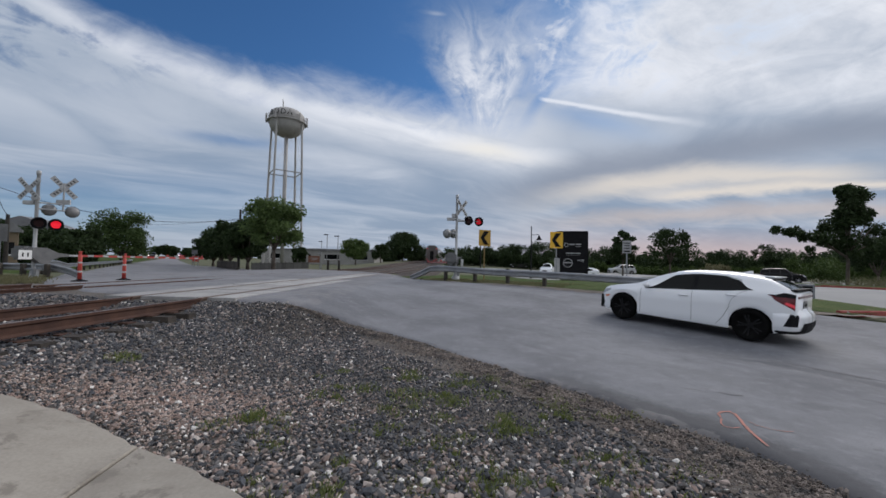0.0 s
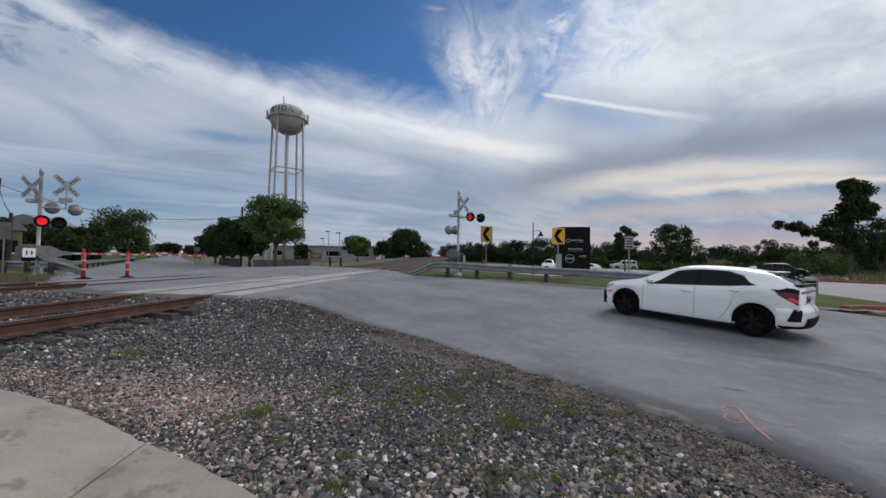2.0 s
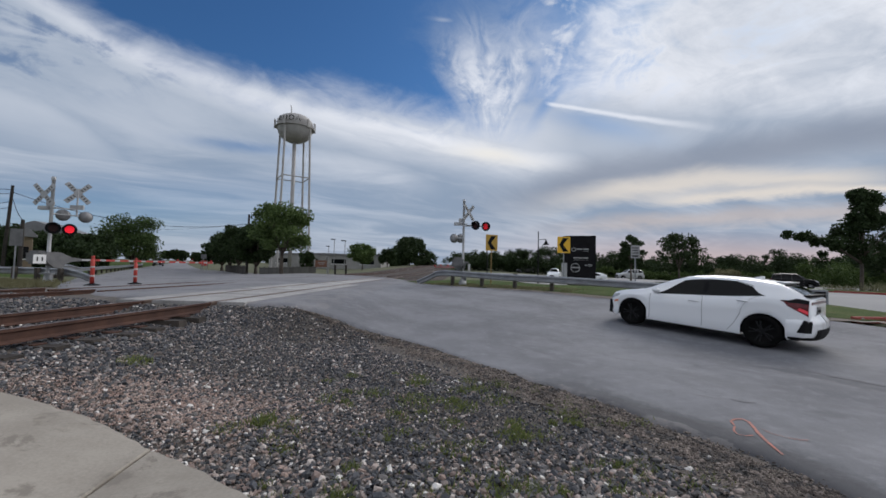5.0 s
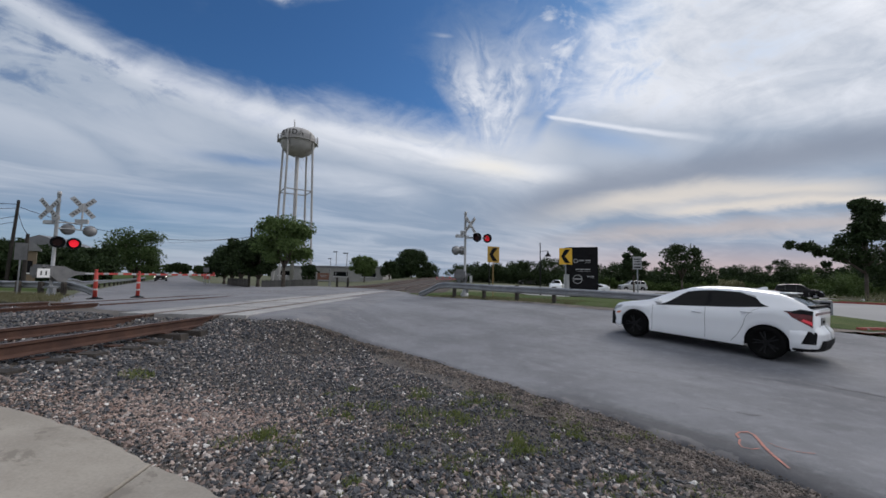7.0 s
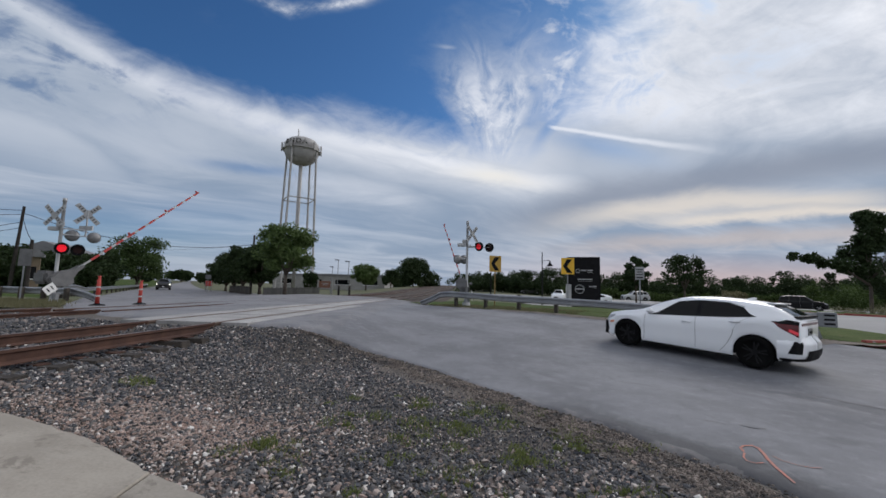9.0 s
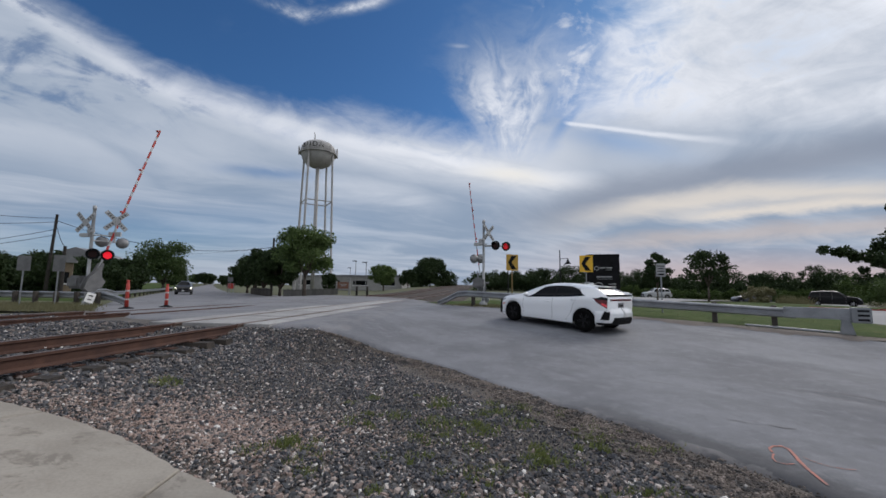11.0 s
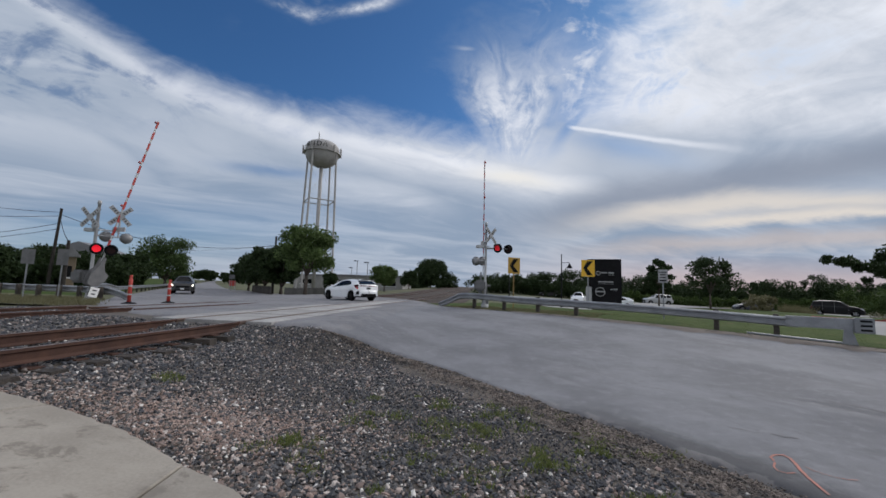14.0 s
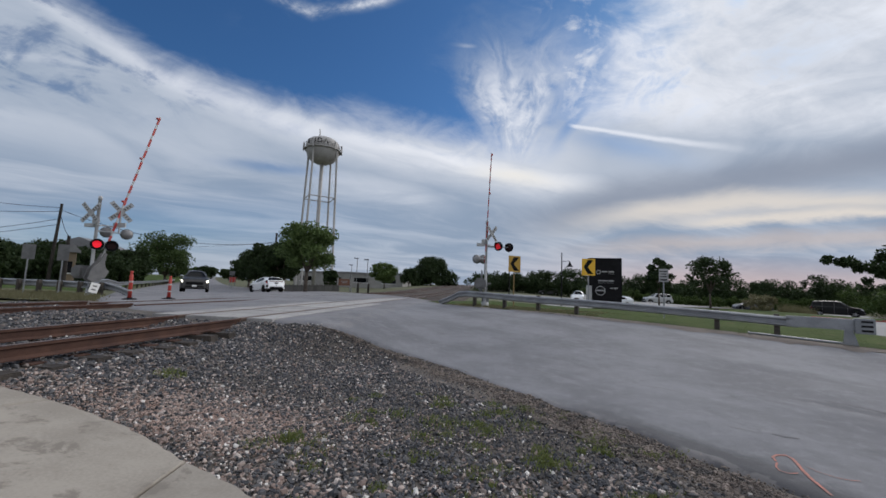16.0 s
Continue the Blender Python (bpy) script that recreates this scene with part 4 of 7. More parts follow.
def water_tower():
    cx, cy = -33.4, 79.2
    g = land(cx, cy)
    t = thing("water_tower", pose(cx, cy, g), "pale grey water tower on slender steel legs", "water tower")
    R, zt = 3.5, 30.0 - g
    prof = [(0.4, -3.1), (1.4, -2.95), (2.5, -2.35), (3.15, -1.5), (3.45, -0.5), (R, 0.0), (R, 0.9), (3.3, 1.5), (2.75, 2.1), (1.9, 2.5), (1.0, 2.7), (0.3, 2.75)]
    tank = part("tank", lathe(B(), [(r, zt + z) for r, z in prof], 40), TANK, t, "pale grey steel tank", True)
    letters(tank, "BUDA", 1.5, [(ch, Matrix.Translation((0, 0, zt + 0.95)) @ pose(0, 0, 0, 0, 0, ang) @ pose(0, -3.51, 0, 84, 0, 0)) for ch, ang in zip("BUDA", (-32, -11, 11, 31))], BLACK)
    part("balcony", lathe(B(), [(R + 0.02, zt - 0.25), (R + 0.36, zt - 0.25), (R + 0.36, zt - 0.12), (R + 0.02, zt - 0.12)], 40), TANK, t)
    bm = B()
    for k in range(28):
        a, b = 2 * math.pi * k / 28, 2 * math.pi * (k + 1) / 28
        p, q = [(math.cos(c) * (R + 0.33), math.sin(c) * (R + 0.33)) for c in (a, b)]
        tube(bm, (*p, zt - 0.15), (*p, zt + 0.85), 0.03, seg=5)
        for h in (0.35, 0.85):
            tube(bm, (*p, zt + h), (*q, zt + h), 0.03, seg=5)
    part("railing", bm, TANK, t)
    aerial = mesh_of("antenna_panel", box(B(), (0, 0, 0), (0.35, 0.2, 1.7), bevel=0.04), TANK)
    for a in (8, 17, 26, 60, 68, 150, 158, 198, 207, 262, 300, 330):
        piece("antenna_panel", aerial, t, Matrix.Translation((0, 0, zt + 0.35)) @ pose(0, 0, 0, 0, 0, a) @ pose(R + 0.45, 0, 0, 0, 0, 90))
    bm = B()
    tube(bm, (-0.9, 0, zt + 2.6), (-0.9, 0, zt + 4.3), 0.11, 0.11)
    tube(bm, (-0.9, 0, zt + 4.2), (-1.05, 0, zt + 4.8), 0.1, 0.08)
    part("vent_pipe", bm, TANK, t)
    foot, head = 4.25, 3.4
    for k in range(4):
        a = radians(80.3 + 90 * k)
        part("leg", tube(B(), (math.cos(a) * foot, math.sin(a) * foot, 0), (math.cos(a) * head, math.sin(a) * head, zt - 0.1), 0.22, 0.2, 12), TANK, t)

    def on_leg(k, h):
        a, rad = radians(80.3 + 90 * k), foot + (head - foot) * h / zt
        return (math.cos(a) * rad, math.sin(a) * rad, h)

    ring, rods = B(), B()
    for k in range(4):
        tube(ring, on_leg(k, 19.4 - g), on_leg(k + 1, 19.4 - g), 0.11, seg=8)
        for h0, h1 in ((0.5, 18.9 - g), (19.7 - g, zt - 1.0)):
            tube(rods, on_leg(k, h0), on_leg(k + 1, h1), 0.012, seg=4)
            tube(rods, on_leg(k + 1, h0), on_leg(k, h1), 0.012, seg=4)
    part("brace_ring", ring, TANK, t)
    part("tie_rod", rods, TANK, t)
    part("riser", tube(B(), (0, 0, 0), (0, 0, zt - 2.9), 0.38, seg=20), TANK, t, "", True)


water_tower()


# ---------------------------------------------------------------- guardrails, posts and signs
W_PROFILE = [(0.0, 0.155), (0.03, 0.15), (0.08, 0.115), (0.08, 0.07), (0.015, 0.03), (0.015, -0.03), (0.08, -0.07), (0.08, -0.115), (0.03, -0.15), (0.0, -0.155)]


def beam(bm, pts, face):
    """A W-beam swept along the points, bulging towards the side given by face (+1: to the right of the way)."""
    rings = []
    for k, p in enumerate(pts):
        p = Vector(p)
        d = (Vector(pts[min(k + 1, len(pts) - 1)]) - Vector(pts[max(k - 1, 0)])).normalized()
        n = Vector((d.y, -d.x, 0)).normalized() * face
        rings.append([bm.verts.new(p + n * a + Vector((0, 0, b))) for a, b in W_PROFILE] + [bm.verts.new(p + n * (a - 0.006) + Vector((0, 0, b))) for a, b in W_PROFILE[::-1]])
    m = len(rings[0])
    for a, b in zip(rings, rings[1:]):
        for k in range(m):
            bm.faces.new((a[k], a[(k + 1) % m], b[(k + 1) % m], b[k]))
    bm.faces.new(rings[0])
    bm.faces.new(rings[-1])
    bmesh.ops.recalc_face_normals(bm, faces=bm.faces[:])
    return bm


def guardrail(pts, face, label, posts, wood=True):
    g = thing("guardrail", pose(0, 0, 0), label, "guardrail", "guardrails along the road")
    part("beam", beam(B(), pts, face), GALV, g, "galvanised corrugated steel beam")
    post = mesh_of("post", box(B(), (0, 0, -0.45), (0.15, 0.17, 1.0), bevel=0.012), WOOD if wood else GALV)
    for x, y, z, a in posts:
        piece("post", post, g, pose(x, y, z, 0, 0, a))
    return g


A, D = Vector((-0.42, 20.7, 0)), Vector((11.0, 12.55, 0))
run = (D - A).normalized()
nrm = Vector((-run.y, run.x, 0))


def on_guard(s):
    p = A + run * s
    return p


GL = (D - A).length
pts = [(-2.0, 22.1, 0.72), (-1.35, 21.55, 1.0), (-0.85, 21.1, 1.26)]
for k in range(17):
    p = on_guard(GL * 0.92 * k / 16)
    pts.append((p.x, p.y, land(p.x, p.y) + 0.55 + 0.12 * step(1 - k / 5)))
posts = []
for s in (0.4, 2.2, 4.0, 5.8, 10.8, 12.4):
    p = on_guard(s) + nrm * 0.13
    posts.append((p.x, p.y, land(p.x, p.y) + 0.7, math.degrees(math.atan2(run.y, run.x))))
rail_r = guardrail(pts, 1, "galvanised steel guardrail beside the road", posts)
# crash cushion at the free end: a tapering box with a blunt striped nose
p0, p1 = on_guard(GL * 0.9), on_guard(GL + 0.15)
z0, z1 = land(p0.x, p0.y) + 0.6, land(p1.x, p1.y) + 0.62
yaw = math.degrees(math.atan2(run.y, run.x))
mid = (p0 + p1) / 2
part("end_terminal", box(B(), (0, 0, 0), ((p1 - p0).length, 0.16, 0.33), Matrix.Translation((mid.x, mid.y, (z0 + z1) / 2)) @ pose(0, 0, 0, 0, 0, yaw), 0.01), GALV, rail_r, "grey steel end terminal box")
bm = B()
nose = Matrix.Translation((p1.x, p1.y, z1)) @ pose(0, 0, 0, 0, 0, yaw)
box(bm, (0.16, 0, 0), (0.42, 0.3, 0.44), nose, 0.015)
part("impact_head", bm, GALV, rail_r, "blunt steel impact head")
for h in (-0.13, 0.0, 0.13):
    part("slot", box(B(), (0.2, -0.152, h), (0.24, 0.012, 0.06), nose), BLACK, rail_r)
bm = B()
for off in (-0.15,):
    q = p1 + run * off
    prism(bm, [(-0.16, -0.66), (0.2, -0.66), (0.06, -0.1), (-0.1, -0.1)], 0.12, Matrix.Translation((q.x, q.y, z1)) @ pose(0, 0, 0, 0, 0, yaw))
part("slanted_post", bm, GALV, rail_r)
bm = B()
q = on_guard(GL * 0.83)
tube(bm, (q.x, q.y, land(q.x, q.y) + 0.06), (p1.x, p1.y, land(p1.x, p1.y) + 0.06), 0.045)
part("ground_strut", bm, GALV, rail_r)

# guardrails on the other side of the railway
pts, posts = [], []
for k in range(11):
    x = -30 + 12.9 * k / 10
    y = 16.95 - 0.02 * (x + 17)
    pts.append((x, y, land(x, y) + 0.42))
for k in range(12):
    x = -29 + 1.0 * k * 1.07
    y = 16.76 - 0.02 * (x + 17)
    posts.append((x, y, land(x, y) + 0.52, 0))
pts += [(-16.4, 16.9, 0.9), (-15.6, 16.6, 0.72)]
guardrail(pts, 1, "galvanised guardrail with dark timber posts beside the signal", posts)
pts, posts = [], []
for k in range(34):
    q = 3 * k / 33
    way = [Vector((-20.0, 19.2, 0)), Vector((-29.9, 31.0, 0)), Vector((-51.6, 61.4, 0)), Vector((-61.0, 75.5, 0))]
    p = way[min(int(q), 2)].lerp(way[min(int(q), 2) + 1], q - min(int(q), 2))
    pts.append((p.x, p.y, land(p.x, p.y) + 0.5))
    posts.append((p.x - 0.12, p.y - 0.08, land(p.x, p.y) + 0.6, 33))
guardrail(pts, 1, "long guardrail following the road into the distance", posts)


PALE_BAND = surface("scuffed_white_band", (0.4, 0.37, 0.36), (0.52, 0.49, 0.48), 6, 0.7, 0.05)


def delineator(x, y, h, lean, label):
    """A flexible orange tube with white bands on a black base."""
    z = land(x, y) + 0.03
    d = thing("delineator_post", pose(x, y, z, lean, lean * 0.6, 0), label, "delineator post", "delineator posts at the crossing")
    part("base", lathe(B(), [(0.24, 0), (0.22, 0.03), (0.09, 0.06), (0.085, 0.08)], 16), BLACK, d)
    part("tube", lathe(B(), [(0.065, 0.05), (0.058, h * 0.86), (0.042, h * 0.88), (0.042, h * 0.94), (0.055, h * 0.97), (0.05, h), (0.01, h)], 16), ORANGE, d, "orange plastic tube", True)
    for k in (0.3, 0.6):
        part("reflective_band", lathe(B(), [(0.068, h * k), (0.066, h * k + 0.06)], 16), PALE_BAND, d, "white band")


ORANGE = surface("orange_plastic", (0.4, 0.04, 0.03), (0.5, 0.065, 0.045), 4, 0.55, 0.05)
delineator(-13.15, 13.95, 1.08, 2.5, "orange tube post with white bands beside the guardrail")
delineator(-12.75, 15.4, 0.95, 0.5, "shorter orange tube post with white bands")


FADED = surface("faded_yellow_sheeting", (0.42, 0.25, 0.03), (0.5, 0.3, 0.045), 4.0, 0.6, 0.03, fine=30)
YELLOW_POST = surface("faded_yellow_post", (0.2, 0.13, 0.045), (0.28, 0.19, 0.07), 4.0, 0.7, 0.05)


def chevron(x, y, bottom, size_x, size_z, yaw, label, faded=False):
    z = land(x, y)
    s = thing("chevron_sign", pose(x, y, z, 0, 0, yaw), label, "road sign", "yellow chevron signs")
    part("post", box(B(), (0, 0.03, (bottom + size_z) / 2), (0.06, 0.03, bottom + size_z), bevel=0.004), YELLOW_POST if faded else GALV, s)
    part("plate", box(B(), (0, 0, bottom + size_z / 2), (size_x, 0.012, size_z), bevel=0.004), FADED if faded else YELLOW, s, "yellow plate")
    w, h = size_x * 0.36, size_z * 0.42
    t = size_x * 0.42
    part("arrow", prism(B(), [(-w, 0), (w - t, h), (w, h), (w - t, 0), (w, -h), (w - t, -h)], 0.006, Matrix.Translation((0, -0.011, bottom + size_z / 2))), BLACK, s, "black chevron arrow")
    return s


chevron(2.2, 22.6, 2.0, 0.8, 0.92, 27, "faded yellow chevron sign on a weathered yellow post", True)
chevron(6.9, 24.6, 2.05, 0.78, 1.02, -8, "large yellow chevron sign beside the black signboard")


PLATE = surface("dull_white_plate", (0.27, 0.27, 0.275), (0.36, 0.36, 0.365), 4, 0.7, 0.05)


def signboard():
    x, y = 10.1, 31.2
    z = land(x, y) + 0.5
    s = thing("signboard", pose(x, y, z, 0, 0, -14), "tall black signboard with white unreadable writing", "signboard")
    part("board", box(B(), (-0.02, 0, 2.12), (2.25, 0.22, 3.4), bevel=0.015), BLACK, s, "black board")
    part("side_post", box(B(), (-1.22, 0.02, 2.05), (0.24, 0.26, 3.5), bevel=0.02), BLACK, s)
    part("tier_panel", box(B(), (-1.25, -0.13, 1.0), (0.42, 0.02, 1.3)), SILVER, s, "silver side panel")
    words = [(-0.12, 2.76, 0.42, 0.13), (0.36, 2.76, 0.4, 0.13), (0.36, 2.6, 0.44, 0.04), (-0.42, 2.06, 0.3, 0.12), (-0.06, 2.06, 0.34, 0.12), (0.34, 2.06, 0.38, 0.12), (0.0, 1.9, 1.1, 0.025), (0.4, 1.5, 0.22, 0.08), (0.68, 1.52, 0.28, 0.1), (0.66, 1.4, 0.3, 0.025), (-0.42, 1.3, 0.6, 0.13)]
    for bx, bz, bw, bh in words:
        part("writing_bar", box(B(), (bx, -0.114, bz), (bw, 0.006, bh * 0.75)), PLATE, s)
    for cx, cz, r in ((-0.55, 2.72, 0.17), (-0.42, 1.28, 0.36)):
        bm = B()
        for k in range(24):
            a, b = 2 * math.pi * k / 24, 2 * math.pi * (k + 1) / 24
            bm.faces.new([bm.verts.new((cx + rr * math.cos(t), -0.116, cz + rr * math.sin(t))) for rr, t in ((r, a), (r, b), (r - 0.05, b), (r - 0.05, a))])
        part("emblem_ring", bm, PLATE, s, "white round emblem")
    part("footing", box(B(), (0, 0, 0.0), (2.0, 0.18, 1.1)), BLACK, s)


signboard()


SIGN_BACK = surface("weathered_sign_back", (0.10, 0.102, 0.106), (0.15, 0.152, 0.156), 4, 0.7, 0.05)


def plate_sign(x, y, h, w, hh, yaw, label, back, lean=0.0):
    z = land(x, y)
    s = thing("road_sign", pose(x, y, z, 0, lean, yaw), label, "road sign", "plate signs on posts")
    part("post", box(B(), (0, 0.025, h / 2), (0.055, 0.035, h), bevel=0.004), GALV, s)
    part("plate", box(B(), (0, 0, h - hh / 2), (w, 0.008, hh), bevel=0.002), SIGN_BACK if back else PLATE, s)
    if not back:
        for k, ww in enumerate((0.75, 0.6, 0.7)):
            part("writing_bar", box(B(), (0, -0.007, h - hh * (0.2 + 0.2 * k)), (w * ww, 0.004, hh * 0.06)), BLACK, s)
        part("arrow_bar", box(B(), (0, -0.007, h - hh * 0.84), (w * 0.7, 0.004, hh * 0.1)), BLACK, s)
    return s


plate_sign(8.0, 17.4, 2.14, 0.36, 0.56, -20, "small white sign plate with black bars on a post", False)
plate_sign(-19.75, 15.65, 2.15, 0.42, 0.66, 50, "grey back of a road sign beside the guardrail", True)
plate_sign(-18.3, 15.85, 2.2, 0.38, 0.72, 50, "narrow grey back of a road sign", True)
plate_sign(-34, 52.5, 2.4, 0.7, 0.6, 20, "grey sign board by the far road", True)


def bell_lamp(x, y, h, label):
    z = land(x, y)
    s = thing("street_lamp", pose(x, y, z), label, "street lamp", "gooseneck street lamps")
    part("pole", lathe(B(), [(0.12, 0), (0.12, 0.4), (0.07, 0.45), (0.055, h), (0.01, h + 0.02)], 12), BLACK, s, "", True)
    bm = B()
    tube(bm, (0, 0, h - 1.0), (0.85, 0, h - 0.92), 0.03)
    tube(bm, (0.85, 0, h - 0.92), (0.9, 0, h - 1.05), 0.03)
    part("arm", bm, BLACK, s)
    part("shade", lathe(B(), [(0.05, 0), (0.1, -0.12), (0.16, -0.3), (0.36, -0.55), (0.36, -0.58)], 18, Matrix.Translation((0.9, 0, h - 1.0))), BLACK, s, "dark bell-shaped shade", True)


bell_lamp(9.9, 45.8, 6.1, "black street lamp with a bell-shaped shade")
bell_lamp(5.4, 62, 5.6, "distant black street lamp with a bell shade")


def flood_pole(x, y, top, label):
    z = land(x, y)
    s = thing("light_pole", pose(x, y, z), label, "light pole", "parking lot light poles")
    part("pole", tube(B(), (0, 0, 0), (0, 0, top - z), 0.09, 0.07, 8), LAMP_BACK, s)
    part("lamp_head", box(B(), (-0.3, 0, top - z), (1.0, 0.35, 0.18), bevel=0.03), BLACK, s)


flood_pole(-27.0, 88, 7.6, "slim grey light pole with a flat head")
flood_pole(-21.9, 78.5, 6.7, "slim grey light pole with a flat lamp head")
flood_pole(-34.5, 107.5, 7.0, "distant slim light pole")


def utility_pole(x, y, h, lx, label, arms=True):
    z = land(x, y)
    s = thing("utility_pole", pose(x, y, z, 0, lx, 0), label, "utility pole", "wooden utility poles")
    part("pole", tube(B(), (0, 0, -0.3), (0, 0, h), 0.17, 0.12, 10), DARKWOOD, s, "dark tarred wooden pole")
    if arms:
        part("transformer", lathe(B(), [(0.02, 0), (0.2, 0.03), (0.2, 0.7), (0.02, 0.78)], 14, Matrix.Translation((0.34, 0, h - 1.6))), LAMP_BACK, s)
    return s


DARKWOOD = surface("tarred_pole", (0.018, 0.015, 0.013), (0.04, 0.033, 0.028), 3, 0.9, 0.3)
utility_pole(-45.5, 38.4, 8.7, 3.0, "dark leaning wooden utility pole with wires", False)
utility_pole(-25.6, 48, 7.4, 0, "thin dark pole standing before the oaks", False)
utility_pole(-37, 32.5, 4.6, 0, "thin grey pole before the trees", False)


def cable(p, q, sag, label):
    cu = bpy.data.curves.new("overhead_wire", "CURVE")
    cu.dimensions, cu.bevel_depth = "3D", 0.025
    sp = cu.splines.new("POLY")
    sp.points.add(14)
    for k in range(15):
        t = k / 14
        v = Vector(p).lerp(Vector(q), t)
        sp.points[k].co = (v.x, v.y, v.z - sag * 4 * t * (1 - t), 1)
    ob = new("overhead_wire", cu)
    cu.materials.append(BLACK)
    tagged(ob, label, "wire", "overhead wires")


cable((-44.9, 38.4, 8.6), (-95, 52, 16.5), 1.2, "thin black overhead wire from the pole")
cable((-44.9, 38.4, 8.2), (-95, 46, 11.2), 0.8, "thin black overhead wire from the pole")
cable((-45.0, 38.4, 6.8), (-95, 44, 7.0), 1.8, "sagging black overhead wire from the pole")
cable((-45.0, 38.4, 7.4), (-78, 33, 5.2), 1.5, "sagging black overhead wire from the pole")
cable((-44.9, 38.4, 8.3), (-25.6, 48, 6.6), 1.6, "thin black wire between the two poles")
cable((-44.9, 38.4, 7.6), (-37, 32.5, 4.9), 0.3, "thin black wire to the short pole")
cable((-140, 150, 14), (-25.6, 68, 9.6), 1.0, "far black overhead wire across the road")


# ---------------------------------------------------------------- trees
def leaf_cloud(clumps, per, size, rnd, stretch=0.8):
    """Small leaf blades scattered in clumps. clumps: centre and radius."""
    n = len(clumps) * per
    g = np.random.default_rng(rnd)
    c = np.repeat(np.array([k[0] for k in clumps], float), per, 0)
    r = np.repeat(np.array([k[1] for k in clumps], float), per)
    d = g.normal(size=(n, 3))
    d /= np.linalg.norm(d, axis=1)[:, None]
    p = c + d * (r * g.random(n) ** 0.45)[:, None] * [1, 1, stretch]
    a = g.normal(size=(n, 3))
    a /= np.linalg.norm(a, axis=1)[:, None]
    b = np.cross(a, g.normal(size=(n, 3)))
    b /= np.linalg.norm(b, axis=1)[:, None]
    s = size * g.uniform(0.55, 1.25, n)[:, None]
    vs = np.stack([p - a * s, p - b * s * 0.45, p + a * s, p + b * s * 0.45], 1).reshape(-1, 3)
    fs = np.arange(n * 4).reshape(-1, 4)
    me = bpy.data.meshes.new("crown")
    me.from_pydata(vs, [], fs.tolist())
    return me


def tree(x, y, h, spread, seed, label, clumps=46, per=120, leaf=0.2, trunk=0.25, low=0.28, material=None, lean=0.0, base=None):
    """A tapered trunk, limbs that fork, and a crown of leaf clumps round the limb ends."""
    r = random.Random(seed)
    z = land(x, y) if base is None else base
    t = thing("tree", pose(x, y, z), label, "tree", "trees round the crossing")
    bm = B()
    fork = Vector((lean * 0.3, 0, h * low))
    tube(bm, (0, 0, -0.2), fork, trunk, trunk * 0.7, 8)
    ends = []
    for k in range(7):
        a = 2 * math.pi * k / 7 + r.uniform(-0.3, 0.3)
        e = r.uniform(0.35, 1.0)
        tip = fork + Vector((math.cos(a) * spread * e * 0.6 + lean * 0.5, math.sin(a) * spread * e * 0.6, (h - fork.z) * r.uniform(0.35, 0.75)))
        tube(bm, fork, tip, trunk * 0.5, trunk * 0.15, 6)
        for _ in range(2):
            tip2 = tip + Vector((r.uniform(-1, 1), r.uniform(-1, 1), r.uniform(0.1, 0.8))) * spread * 0.35
            tube(bm, tip, tip2, trunk * 0.16, trunk * 0.05, 5)
            ends.append(tip2)
    part("trunk", bm, BARK, t, "", True)
    cl = []
    for k in range(clumps):
        a, u = r.uniform(0, 2 * math.pi), r.uniform(-0.75, 1)
        rad = spread * math.sqrt(max(0.05, 1 - u * u * 0.85)) * r.uniform(0.35, 0.92)
        zc = h * (low + (1 - low) * (0.5 + 0.42 * u))
        cl.append(((math.cos(a) * rad + lean * (zc / h), math.sin(a) * rad, zc), spread * r.uniform(0.2, 0.36)))
    cl += [((e.x, e.y, min(e.z, h * 0.93)), spread * 0.26) for e in ends]
    me = leaf_cloud(cl, per, leaf, seed)
    me.materials.append(material or LEAF)
    o = new("crown", me)
    o.parent = t
    return t


LEAF_MID = leafy("deep_green_leaves", (0.028, 0.05, 0.015), (0.092, 0.135, 0.047))
tree(-18.4, 41.5, 7.5, 3.3, 1, "broad green oak before the water tower", 50, 150, 0.2, 0.24, 0.26, base=0.7)
tree(-24.2, 47.5, 6.2, 2.6, 2, "dark green oak in a roadside row", 46, 160, 0.22, 0.25, 0.15, LEAF_DARK)
tree(-28.6, 51.5, 6.4, 3.1, 3, "dark green oak in a roadside row", 46, 160, 0.22, 0.25, 0.15, LEAF_DARK)
tree(-33.5, 58, 6.0, 3.0, 4, "dark green oak in a roadside row", 40, 130, 0.24, 0.25, 0.15, LEAF_DARK)
tree(-39.5, 66, 5.6, 3.2, 5, "dark green oak in a roadside row", 40, 110, 0.26, 0.25, 0.15, LEAF_DARK)
tree(-22.0, 58.5, 3.2, 1.6, 6, "round dark shrub beside the tower leg", 26, 130, 0.17, 0.1, 0.1, LEAF_DARK)
tree(-56.5, 67.5, 9.0, 5.4, 7, "broad green oak beside the far road", 52, 150, 0.24, 0.3, 0.12, LEAF_MID)
tree(-50.0, 52.5, 4.9, 3.4, 8, "dark spreading oak beside the road", 46, 140, 0.26, 0.3, 0.15, LEAF_DARK)
tree(-56.5, 53, 5.0, 3.6, 9, "dark spreading oak beside the road", 46, 140, 0.26, 0.3, 0.15, LEAF_DARK)
tree(-66, 55, 5.8, 4.4, 10, "dark oak behind the signal mast", 46, 130, 0.28, 0.3, 0.15, LEAF_DARK)
tree(-60, 42, 5.2, 4.2, 11, "low dark oak behind the guardrail", 46, 130, 0.26, 0.3, 0.1, LEAF_DARK)
